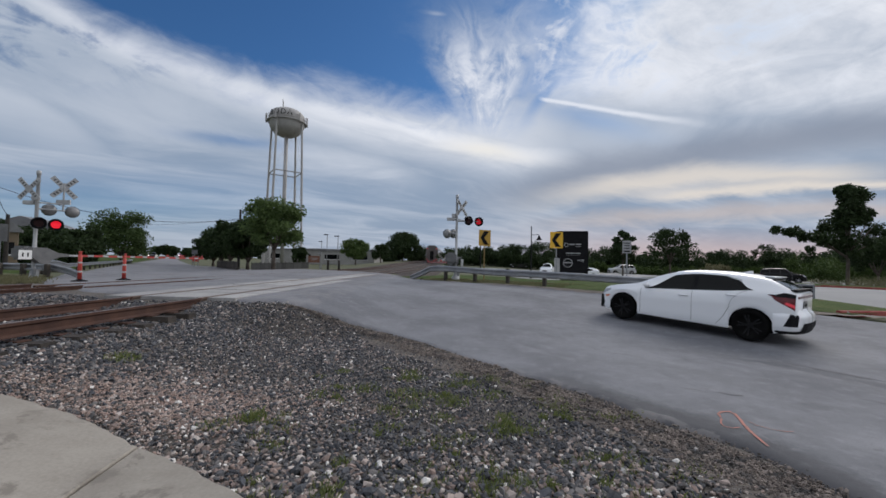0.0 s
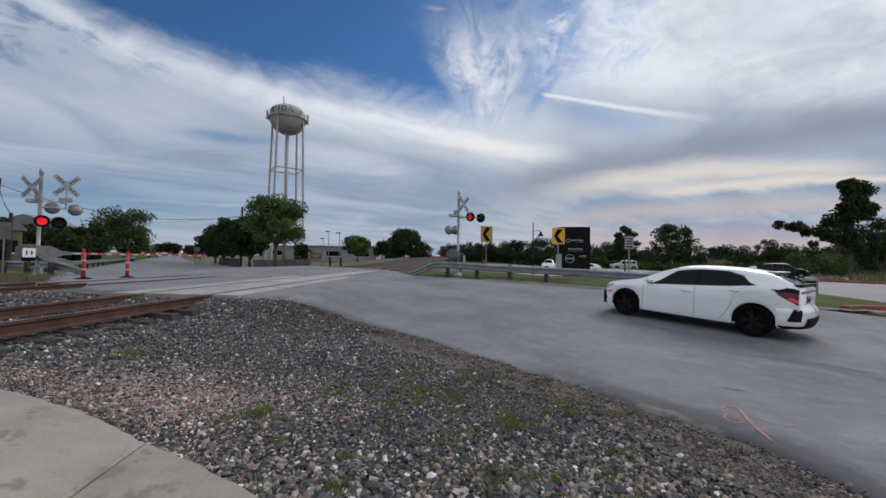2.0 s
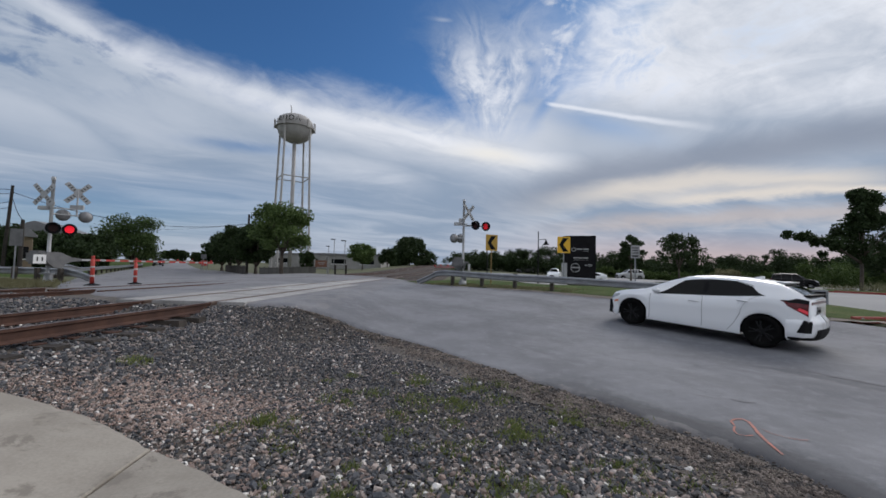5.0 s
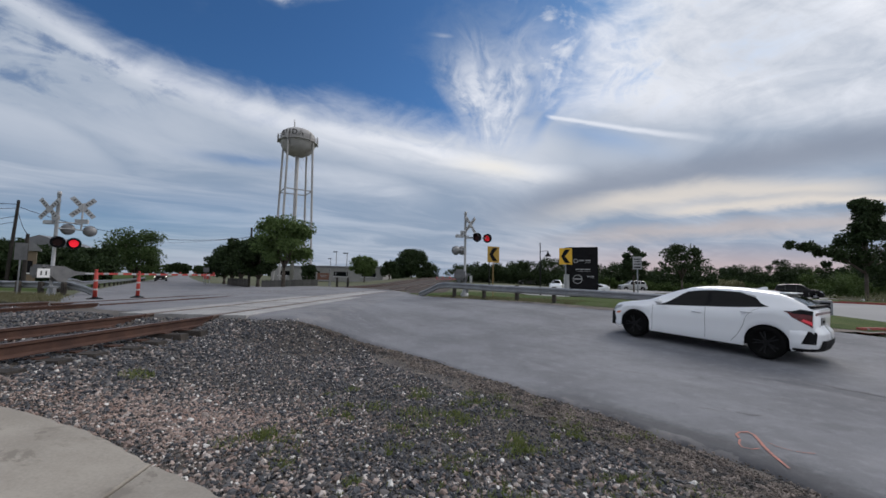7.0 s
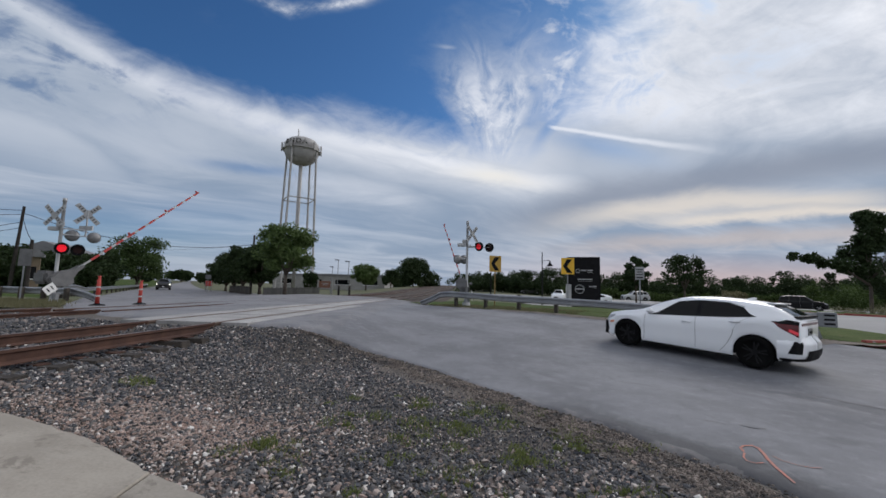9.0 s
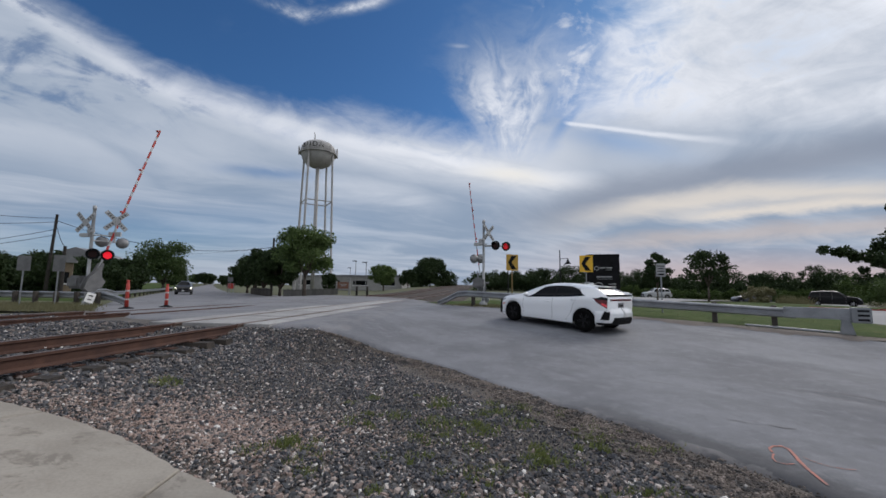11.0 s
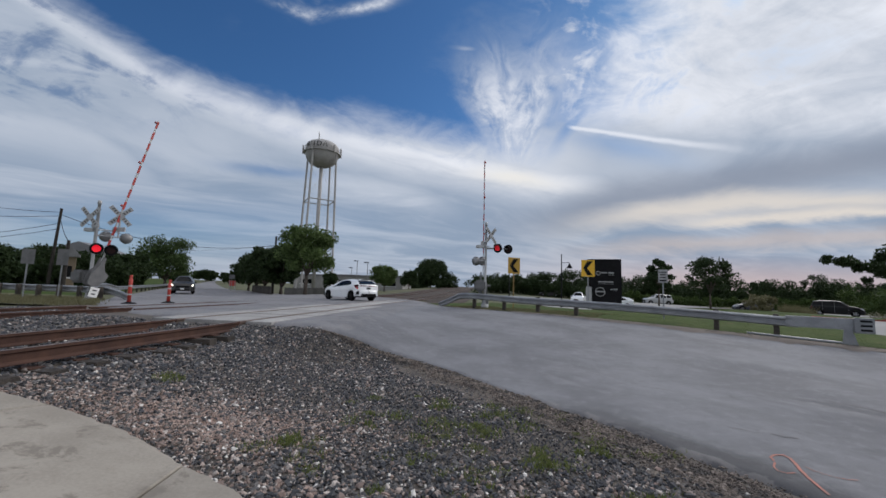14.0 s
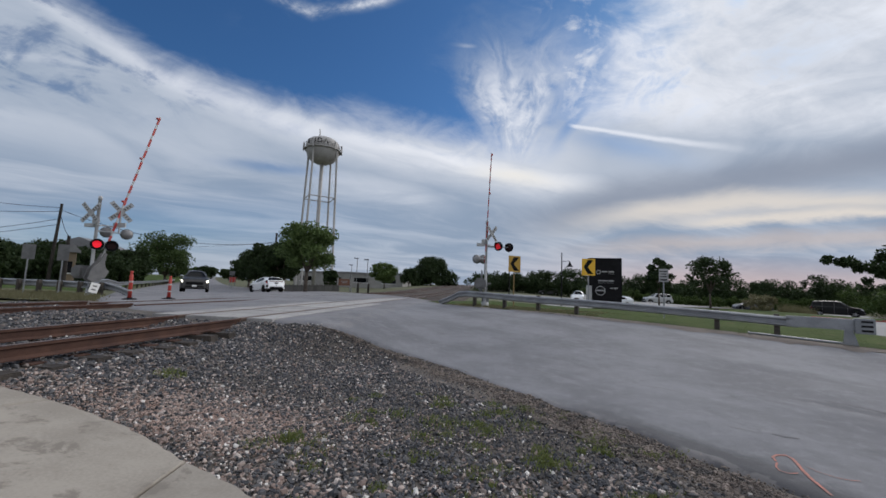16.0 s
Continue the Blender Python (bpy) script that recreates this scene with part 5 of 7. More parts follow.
tree(-50, 36, 4.4, 3.4, 12, "low dark oak behind the guardrail", 40, 130, 0.24, 0.3, 0.1, LEAF_DARK)
tree(-74, 46, 7.5, 5.0, 33, "dark oak beside the yard", 46, 130, 0.28, 0.3, 0.1, LEAF_DARK)
tree(-17.2, 74, 4.9, 2.7, 13, "small green tree before the low building", 40, 150, 0.2, 0.15, 0.2)
tree(-16.8, 100, 4.6, 2.4, 14, "small dark tree beside the tracks", 34, 100, 0.24, 0.15, 0.1, LEAF_DARK)
tree(-14.4, 130, 9.4, 6.4, 15, "dark round oak beside the railway", 54, 200, 0.3, 0.3, 0.08, LEAF_DARK)
tree(-92, 128, 3.6, 3.4, 16, "distant dark tree along the road", 30, 80, 0.4, 0.3, 0.1, LEAF_DARK)
tree(-104, 146, 3.4, 3.4, 17, "distant dark tree along the road", 30, 80, 0.4, 0.3, 0.1, LEAF_DARK)
tree(-76, 116, 3.0, 2.6, 18, "distant dark tree along the road", 30, 80, 0.4, 0.3, 0.1, LEAF_DARK)
# the dark tree with one long limb over the far road
tree(20.9, 46.5, 6.0, 1.5, 20, "slender leafy tree behind the guardrail", 26, 110, 0.17, 0.12, 0.3, LEAF_DARK)
tree(25.6, 45.0, 5.9, 2.3, 21, "thin-leaved tree behind the guardrail", 40, 60, 0.17, 0.12, 0.25, LEAF_DARK)
tree(47, 43.0, 5.6, 2.6, 22, "small dark tree beside the far road", 36, 110, 0.2, 0.14, 0.2, LEAF_DARK)


def limb_tree():
    """A dark oak whose longest limb reaches far out to one side."""
    x, y = 33.5, 33.0
    t = thing("tree", pose(x, y, land(x, y)), "tall dark oak with a long low limb", "tree", "trees round the crossing")
    r = random.Random(19)
    bm = B()
    tube(bm, (0, 0, -0.2), (0.1, 0, 2.6), 0.14, 0.11, 8)
    tube(bm, (0.1, 0, 2.6), (0.3, 0, 6.5), 0.14, 0.05, 6)
    arm = [(0.1, 0, 2.6), (-2.0, 0, 4.0), (-3.6, 0, 4.6), (-5.2, 0, 4.6)]
    for p, q, a in zip(arm, arm[1:], (0.11, 0.08, 0.05)):
        tube(bm, p, q, a, a * 0.7, 6)
    for k in range(7):
        a = k * 0.9
        tube(bm, (0.1, 0, 3.0), (math.cos(a) * 1.5 + 0.7, math.sin(a) * 1.3, 3.9 + 0.3 * k), 0.06, 0.02, 5)
    part("trunk", bm, BARK, t, "", True)
    cl = []
    for k in range(11):
        f = k / 10
        cl.append(((-1.4 - 4.1 * f, r.uniform(-0.5, 0.5), 4.1 + 0.55 * f + r.uniform(-0.25, 0.35)), r.uniform(0.3, 0.55) + 0.35 * (1 - f)))
    for k in range(74):
        u = r.random()
        w = 3.9 * (1 - 0.8 * u ** 0.8)
        cl.append(((r.uniform(-w, w) * 0.9 + 1.6 - 1.3 * u, r.uniform(-w, w) * 0.8, 2.3 + 6.3 * u), r.uniform(0.4, 0.8)))
    me = leaf_cloud(cl, 170, 0.16, 19)
    me.materials.append(LEAF_DARK)
    new("crown", me).parent = t


def woods(name, rows, label, per=90, leaf=0.42, material=None):
    """A far belt of trees as one mass. rows: x, y, height, radius."""
    r = random.Random(len(rows))
    cl = []
    for x, y, h, rad in rows:
        z = land(x, y)
        for _ in range(9):
            a, d = r.uniform(0, 6.283), rad * r.random() ** 0.5 * 0.8
            cl.append(((x + d * math.cos(a), y + d * math.sin(a), z + h * r.uniform(0.12, 0.86)), rad * r.uniform(0.3, 0.5)))
    me = leaf_cloud(cl, per, leaf, 4, 0.8)
    me.name = name
    me.materials.append(material or LEAF_DARK)
    return tagged(new(name, me), label, "woods", kind="stuff")


limb_tree()
r5 = random.Random(21)
rows = []
for k in range(120):
    s = k / 119
    x, y = 2.5 + 125 * s, 88 - 12 * s + r5.uniform(-4, 4)
    rows.append((x, y, r5.uniform(4.4, 6.4) if k % 2 else r5.uniform(2.6, 3.6), r5.uniform(2.2, 3.4)))
woods("woods", rows, "dark belt of trees along the far road", 150, 0.22)
rows = [(r5.uniform(-80, -42), r5.uniform(44, 62), r5.uniform(2.4, 4.2), r5.uniform(2.0, 3.0)) for _ in range(46)]
rows = [q for q in rows if (q[1] - 61) - (-q[0] - 50.6) * 1.45 < -6]
woods("woods", rows, "dark undergrowth beyond the guardrail", 80, 0.3)
rows = [(r5.uniform(-150, -55), r5.uniform(62, 170), r5.uniform(2.6, 4.2), r5.uniform(2, 3.4)) for _ in range(40)]
rows = [q for q in rows if abs((q[1] - 66) - (-q[0] - 47) * 1.62) > 22]
rows += [(r5.uniform(-40, 20), r5.uniform(130, 170), r5.uniform(3.5, 5.5), r5.uniform(3, 5)) for _ in range(22)]
rows = [q for q in rows if not (-17 < q[0] < 8)]
rows += [(r5.uniform(-30, -8.5), r5.uniform(132, 150), r5.uniform(3.0, 4.6), r5.uniform(2.5, 4)) for _ in range(16)]
rows += [(-17.5, 127, 3.5, 3.5), (-14, 127, 4.5, 4), (-11, 128, 3.0, 2.6)]
woods("woods", rows, "distant dark trees beyond the crossing", 70, 0.5)
rows = [(x, 76 + r5.uniform(-0.6, 0.6) - 0.14 * x, r5.uniform(1.6, 2.1), 1.1) for x in np.arange(20, 90, 0.9)]
rows2 = [(x, 96 + r5.uniform(-2, 2) - 0.1 * x, r5.uniform(3.0, 4.6), 2.6) for x in np.arange(0, 140, 2.2)]
woods("woods", rows2, "dense dark undergrowth behind the tree belt", 90, 0.3)
HEDGE = leafy("hedge_leaves", (0.03, 0.055, 0.012), (0.09, 0.13, 0.04))
woods("hedge", rows, "long green hedge along the far road", 110, 0.14, HEDGE)
rows = [(r5.uniform(50, 74), r5.uniform(52, 60), r5.uniform(3.0, 4.4), 2.2) for _ in range(22)]
woods("bushes", rows, "tall green bushes behind the far road", 130, 0.16, HEDGE)


# ---------------------------------------------------------------- vehicles
def paint(name, c, rough=0.3, gloss=0.5, spec=0.5):
    """Smooth car lacquer with a little road film low down on it."""
    m = bpy.data.materials.new(name)
    m.use_nodes = True
    n = Net(m.node_tree)
    co = n.node("ShaderNodeTexCoord").outputs["Object"]
    film = n.math("MULTIPLY", n.smooth(n.noise(co, 1.6, 3, 0.5), 0.45, 0.75), 0.05)
    p = n.node("ShaderNodeBsdfPrincipled")
    n.put(p.inputs["Base Color"], n.mix(film, c, tuple(0.7 * v + 0.03 for v in c)))
    p.inputs["Roughness"].default_value = rough
    p.inputs["Coat Weight"].default_value, p.inputs["Coat Roughness"].default_value = gloss, 0.04
    p.inputs["Specular IOR Level"].default_value = spec
    o = n.node("ShaderNodeOutputMaterial")
    m.node_tree.links.new(p.outputs[0], o.inputs[0])
    return m


CAR_WHITE = paint("white_car_paint", (0.84, 0.85, 0.865), 0.28, 0.7)
CAR_BLACK = paint("black_car_paint", (0.005, 0.005, 0.006), 0.35, 0.0, 0.22)
CAR_GREY = paint("grey_car_paint", (0.04, 0.039, 0.038), 0.35, 0.1, 0.3)
CAR_SILVER = paint("silver_car_paint", (0.42, 0.43, 0.44))
CAR_RED = paint("red_car_paint", (0.4, 0.03, 0.025))
TINT = surface("tinted_glass", (0.004, 0.005, 0.006), (0.007, 0.008, 0.009), 2, 0.08, 0.0, spec=0.12)
REAR_GLASS = surface("rear_glass", (0.006, 0.007, 0.008), (0.009, 0.01, 0.011), 2, 0.06, 0.0, spec=0.5)
RUBBER = surface("tyre_rubber", (0.004, 0.004, 0.004), (0.009, 0.009, 0.009), 6, 0.9, 0.2, fine=60, spec=0.06)
RIM = surface("black_alloy", (0.012, 0.012, 0.013), (0.02, 0.02, 0.021), 5, 0.45, 0.0, 0.3, spec=0.12)
RIM_GREY = surface("silver_alloy", (0.3, 0.3, 0.31), (0.38, 0.38, 0.39), 5, 0.35, 0.0, 0.7)
TRIM = surface("black_plastic", (0.008, 0.008, 0.009), (0.014, 0.014, 0.015), 8, 0.7, 0.1, fine=80, spec=0.1)
TAIL = surface("red_lamp_glass", (0.09, 0.006, 0.008), (0.13, 0.009, 0.011), 5, 0.12, 0.0)
TAIL_LIT = glowing("lit_tail_lamp", (0.7, 0.05, 0.07), 0.14)
HEAD = surface("clear_lamp_glass", (0.35, 0.36, 0.38), (0.5, 0.51, 0.53), 9, 0.1, 0.0)
HEAD_LIT = glowing("lit_headlamp", (1.0, 0.93, 0.76), 2.5)
SEAM = surface("panel_gap", (0.24, 0.24, 0.24), (0.3, 0.3, 0.3), 9, 0.8, 0.0)
AMBER = surface("amber_marker", (0.6, 0.16, 0.03), (0.7, 0.2, 0.04), 9, 0.3, 0.0)


class Shell:
    """A car body swept along its length: s runs from nose to tail, v from sill to roof middle."""

    def __init__(self, length, half, axles, wheel, top, belt, width, sill=0.2, tuck=True):
        self.length, self.half, self.axles, self.wheel = length, half, axles, wheel
        self.top, self.belt, self.width, self.sill = top, belt, width, sill
        self.mid, self.tuck = (axles[0] + axles[1]) / 2, tuck

    def at(self, table, s):
        xs, ys = [p[0] for p in table], [p[1] for p in table]
        return sum(float(np.interp(s + d, xs, ys)) * k for d, k in ((-0.05, 0.2), (-0.025, 0.2), (0, 0.2), (0.025, 0.2), (0.05, 0.2)))

    def low(self, s):
        z = self.sill + 0.08 * step((0.5 - s) / 0.5) + 0.12 * step((s - self.length + 0.55) / 0.55)
        for a in self.axles:
            d, R = s - a, self.wheel + 0.045
            if abs(d) < R:
                z = max(z, self.wheel + math.sqrt(R * R - d * d) * 0.97)
        return z

    def profile(self, s):
        w, zl, zb, zt = self.half * self.at(self.width, s), self.low(s), self.at(self.belt, s), self.at(self.top, s)
        zb = max(zb, zl + 0.06)
        zt = max(zt, zb + 0.015)
        h, g = zt - zb, zb - zl
        wb = 0.95 * w
        return [(0.955 * w, zl), (0.985 * w, zl + 0.08 * g), (0.968 * w, zl + 0.28 * g), (1.0 * w, zl + 0.60 * g), (0.988 * w, zl + 0.84 * g), (wb, zb),
                (wb - 0.16 * h - 0.008, zb + 0.2 * h), (wb - 0.36 * h - 0.02, zb + 0.6 * h), (wb - 0.5 * h - 0.04, zb + 0.86 * h), (0.86 * wb - 0.52 * h - 0.06, zb + 0.955 * h), (0.5 * wb - 0.25 * h, zt - 0.004), (0.0, zt)]

    def point(self, s, v, side=1, off=0.0):
        p = self.profile(s)
        k = min(int(v), len(p) - 2)
        t = v - k
        y, z = p[k][0] * (1 - t) + p[k + 1][0] * t, p[k][1] * (1 - t) + p[k + 1][1] * t
        if off:
            dy, dz = p[k + 1][0] - p[k][0], p[k + 1][1] - p[k][1]
            d = math.hypot(dy, dz) or 1
            y, z = y + off * dz / d, z - off * dy / d
        if not self.tuck:
            s = s if s > 0.45 else 0.45 - (0.45 - s) * 0.74
            s = s if s < 3.905 else 3.905 + (s - 3.905) * 0.82
            return Vector((self.mid - s - step((0.4 - s) / 0.4) * (z - 0.5) * 0.25, y * side, z))
        lean = step((s - self.length + 0.45) / 0.45) * (max(z - 0.55, 0.0) * 0.22 + max(0.5 - z, 0.0) * 0.3) - step((0.4 - s) / 0.4) * (z - 0.5) * 0.2
        nose = self.axles[0] - 0.4
        s = s if s > nose else nose - (nose - s) * 0.66
        tail = self.axles[1] + 0.4
        s = s if s < tail else tail + (s - tail) * 0.72
        return Vector((self.mid - s + lean, y * side, z))

    def skin(self):
        bm = B()
        ss = set(np.linspace(0.0, self.length, 58).round(3))
        for a in self.axles:
            R = self.wheel + 0.045
            ss |= set(np.linspace(self.length - 0.3, self.length, 10).round(3)) | set((a + R * np.cos(np.linspace(0, math.pi, 17)) * 0.999).round(3))
        ss = sorted(ss)
        rows = []
        for s in ss:
            p = [self.point(s, v) for v in range(12)]
            row = [bm.verts.new(q) for q in p] + [bm.verts.new((q.x, -q.y, q.z)) for q in p[-2::-1]]
            rows.append(row)
        for a, b in zip(rows, rows[1:]):
            for k in range(len(a) - 1):
                bm.faces.new((a[k], a[k + 1], b[k + 1], b[k]))
        bm.faces.new(rows[0][::-1])
        bm.faces.new(rows[-1])
        bmesh.ops.recalc_face_normals(bm, faces=bm.faces[:])
        return bm

    def patch(self, corners, side=1, off=0.004, n=10, m=6, bm=None):
        """A piece of skin between four (s, v) corners, lifted off the body."""
        bm = bm or B()
        a, b, c, d = corners
        grid = []
        for i in range(n + 1):
            t = i / n
            l0 = (a[0] + (b[0] - a[0]) * t, a[1] + (b[1] - a[1]) * t)
            l1 = (d[0] + (c[0] - d[0]) * t, d[1] + (c[1] - d[1]) * t)
            grid.append([bm.verts.new(self.point(l0[0] + (l1[0] - l0[0]) * j / m, l0[1] + (l1[1] - l0[1]) * j / m, side, off)) for j in range(m + 1)])
        for p, q in zip(grid, grid[1:]):
            for j in range(m):
                bm.faces.new((p[j], p[j + 1], q[j + 1], q[j]))
        return bm

    def across(self, s0, s1, v0, off=0.004, inset=(0, 0)):
        """A pane that spans the roof line from one side to the other."""
        bm = B()
        grid = []
        for i in range(9):
            s = s0 + (s1 - s0) * i / 8
            vv = v0 + inset[0] + (inset[1] - inset[0]) * i / 8
            row = [self.point(s, vv + (11 - vv) * j / 6, 1, off) for j in range(7)]
            row += [Vector((p.x, -p.y, p.z)) for p in row[-2::-1]]
            grid.append([bm.verts.new(p) for p in row])
        for p, q in zip(grid, grid[1:]):
            for j in range(len(p) - 1):
                bm.faces.new((p[j], p[j + 1], q[j + 1], q[j]))
        return bm


def wheel_parts(car, x, y, r, rim_mat, spokes=5, width=0.21):
    """A tyre with a spoked rim, turning about y."""
    out = 1 if y > 0 else -1
    turn = pose(0, 0, 0, -90 * out, 0, 0)
    w = part("wheel", lathe(B(), [(r * 0.66, -width / 2), (r * 0.95, -width / 2), (r, -width * 0.36), (r, width * 0.36), (r * 0.95, width / 2), (r * 0.70, width / 2), (r * 0.67, width * 0.4)], 32, turn), RUBBER, car, "black tyre", True)
    w.matrix_basis = Matrix.Translation((x, y, r))
    bm = B()
    lathe(bm, [(r * 0.1, width * 0.42), (r * 0.18, width * 0.40), (r * 0.2, width * 0.33)], 16, turn)
    for k in range(spokes):
        for dk in (-0.17, 0.17):
            a = 2 * math.pi * k / spokes + dk
            m = turn @ pose(0, 0, width * 0.36) @ pose(0, 0, 0, 0, 0, math.degrees(a))
            box(bm, (r * 0.4, 0, 0), (r * 0.56, r * 0.085, 0.03), m)
    bmesh.ops.recalc_face_normals(bm, faces=bm.faces[:])
    part("rim", bm, rim_mat, w, "spoked alloy rim")
    part("brake_disc", lathe(B(), [(r * 0.64, -0.02), (r * 0.64, 0.02)], 20, turn), TRIM, w)
    return w


def car_body(name, m, label, category, sh, mat, rim, group, glass, lit_head=False, lit_tail=False, extras=None, rear_s=None):
    """glass: side panes as corner lists, then windscreen and rear window as (s0, s1, v, inset)."""
    c = thing(name, m, label, category, group)
    part("body", sh.skin(), mat, c, "", True)
    L = sh.length
    under = B()
    box(under, (sh.mid - L / 2, 0, sh.sill + 0.2), (L * 0.9, sh.half * 1.7, 0.34))
    part("underbody", under, TRIM, c)
    for panes in glass["side"]:
        for side in (1, -1):
            bm = B()
            for k in range(0, len(panes), 4):
                sh.patch(panes[k:k + 4], side, bm=bm)
            part("side_window", bm, TINT, c, "dark tinted side window", True)
    part("windscreen", sh.across(*glass["front"]), TINT, c, "dark glass windscreen", True)
    part("rear_window", sh.across(*glass["rear"]), REAR_GLASS, c, "dark glass rear window", True)
    wheels = []
    for a in sh.axles:
        for side in (1, -1):
            wheels.append(wheel_parts(c, sh.mid - a, side * (sh.half - 0.12), sh.wheel, rim))
    for side in (1, -1):
        part("headlight", sh.patch([(0.06, 3.6), (0.52, 4.3), (0.5, 5.0), (0.04, 5.0)], side), HEAD_LIT if lit_head else HEAD, c)
        bm = B()
        box(bm, (sh.mid - glass["mirror"], side * (sh.half + 0.06), sh.at(sh.belt, glass["mirror"]) + 0.09), (0.14, 0.2, 0.13), bevel=0.04)
        part("wing_mirror", bm, mat, c, "", True)
    if extras:
        extras(c, sh)
    return c, wheels


# white five-door hatchback
HATCH = Shell(4.30, 0.90, (0.865, 3.535), 0.325,
              [(0, 0.60), (0.06, 0.70), (0.25, 0.785), (0.6, 0.865), (0.9, 0.915), (1.12, 0.96), (1.25, 1.02), (1.6, 1.20), (1.9, 1.31), (2.15, 1.365), (2.5, 1.392), (2.8, 1.395), (3.1, 1.385), (3.4, 1.362), (3.7, 1.325), (3.78, 1.31), (4.0, 1.20), (4.16, 1.12), (4.24, 1.08), (4.30, 1.04)],
              [(0, 0.55), (0.06, 0.64), (0.25, 0.715), (0.6, 0.78), (1.15, 0.83), (1.365, 0.85), (2.445, 0.925), (3.1, 0.98), (3.415, 1.02), (3.6, 1.045), (3.9, 1.05), (4.16, 1.035), (4.30, 1.01)],
              [(0, 0.60), (0.08, 0.74), (0.25, 0.87), (0.5, 0.95), (0.9, 0.985), (1.6, 0.98), (2.2, 0.98), (3.0, 0.985), (3.5, 1.0), (3.8, 0.985), (4.05, 0.96), (4.2, 0.92), (4.30, 0.86)], tuck=False)
# outline of the rear bumper from above, from the wheel arch to the middle
BUMPER = [(-1.70, 0.888), (-1.86, 0.885), (-1.98, 0.84), (-2.08, 0.70), (-2.145, 0.42), (-2.16, 0.0)]


def on_bumper(a, z, side=1, off=0.0):
    """A place on the rear bumper: a runs along its outline, z is the height; it tucks in below and at its top."""
    k = min(int(a), 4)
    (x0, y0), (x1, y1) = BUMPER[k], BUMPER[k + 1]
    q = a - k
    d = math.hypot(x1 - x0, y1 - y0)
    tuck = off - 0.05 * step((0.40 - z) / 0.16) - 0.09 * step((z - 0.58) / 0.16)
    x, y = x0 + (x1 - x0) * q + tuck * (y1 - y0) / d, y0 + (y1 - y0) * q - tuck * (x1 - x0) / d
    return Vector((x, max(y, 0.0) * side, z))


def bumper_piece(corners, side, off, n=12, m=6, bm=None):
    """A skin on the bumper between four corners (a, z)."""
    bm = bm or B()
    (a0, z0), (a1, z1), (a2, z2), (a3, z3) = corners
    grid = []
    for i in range(n + 1):
        t = i / n
        lo, hi = (a0 + (a1 - a0) * t, z0 + (z1 - z0) * t), (a3 + (a2 - a3) * t, z3 + (z2 - z3) * t)
        grid.append([bm.verts.new(on_bumper(lo[0] + (hi[0] - lo[0]) * q / m, lo[1] + (hi[1] - lo[1]) * q / m, side, off)) for q in range(m + 1)])
    for p, q in zip(grid, grid[1:]):
        for k in range(m):
            bm.faces.new((p[k], p[k + 1], q[k + 1], q[k]))
    return bm


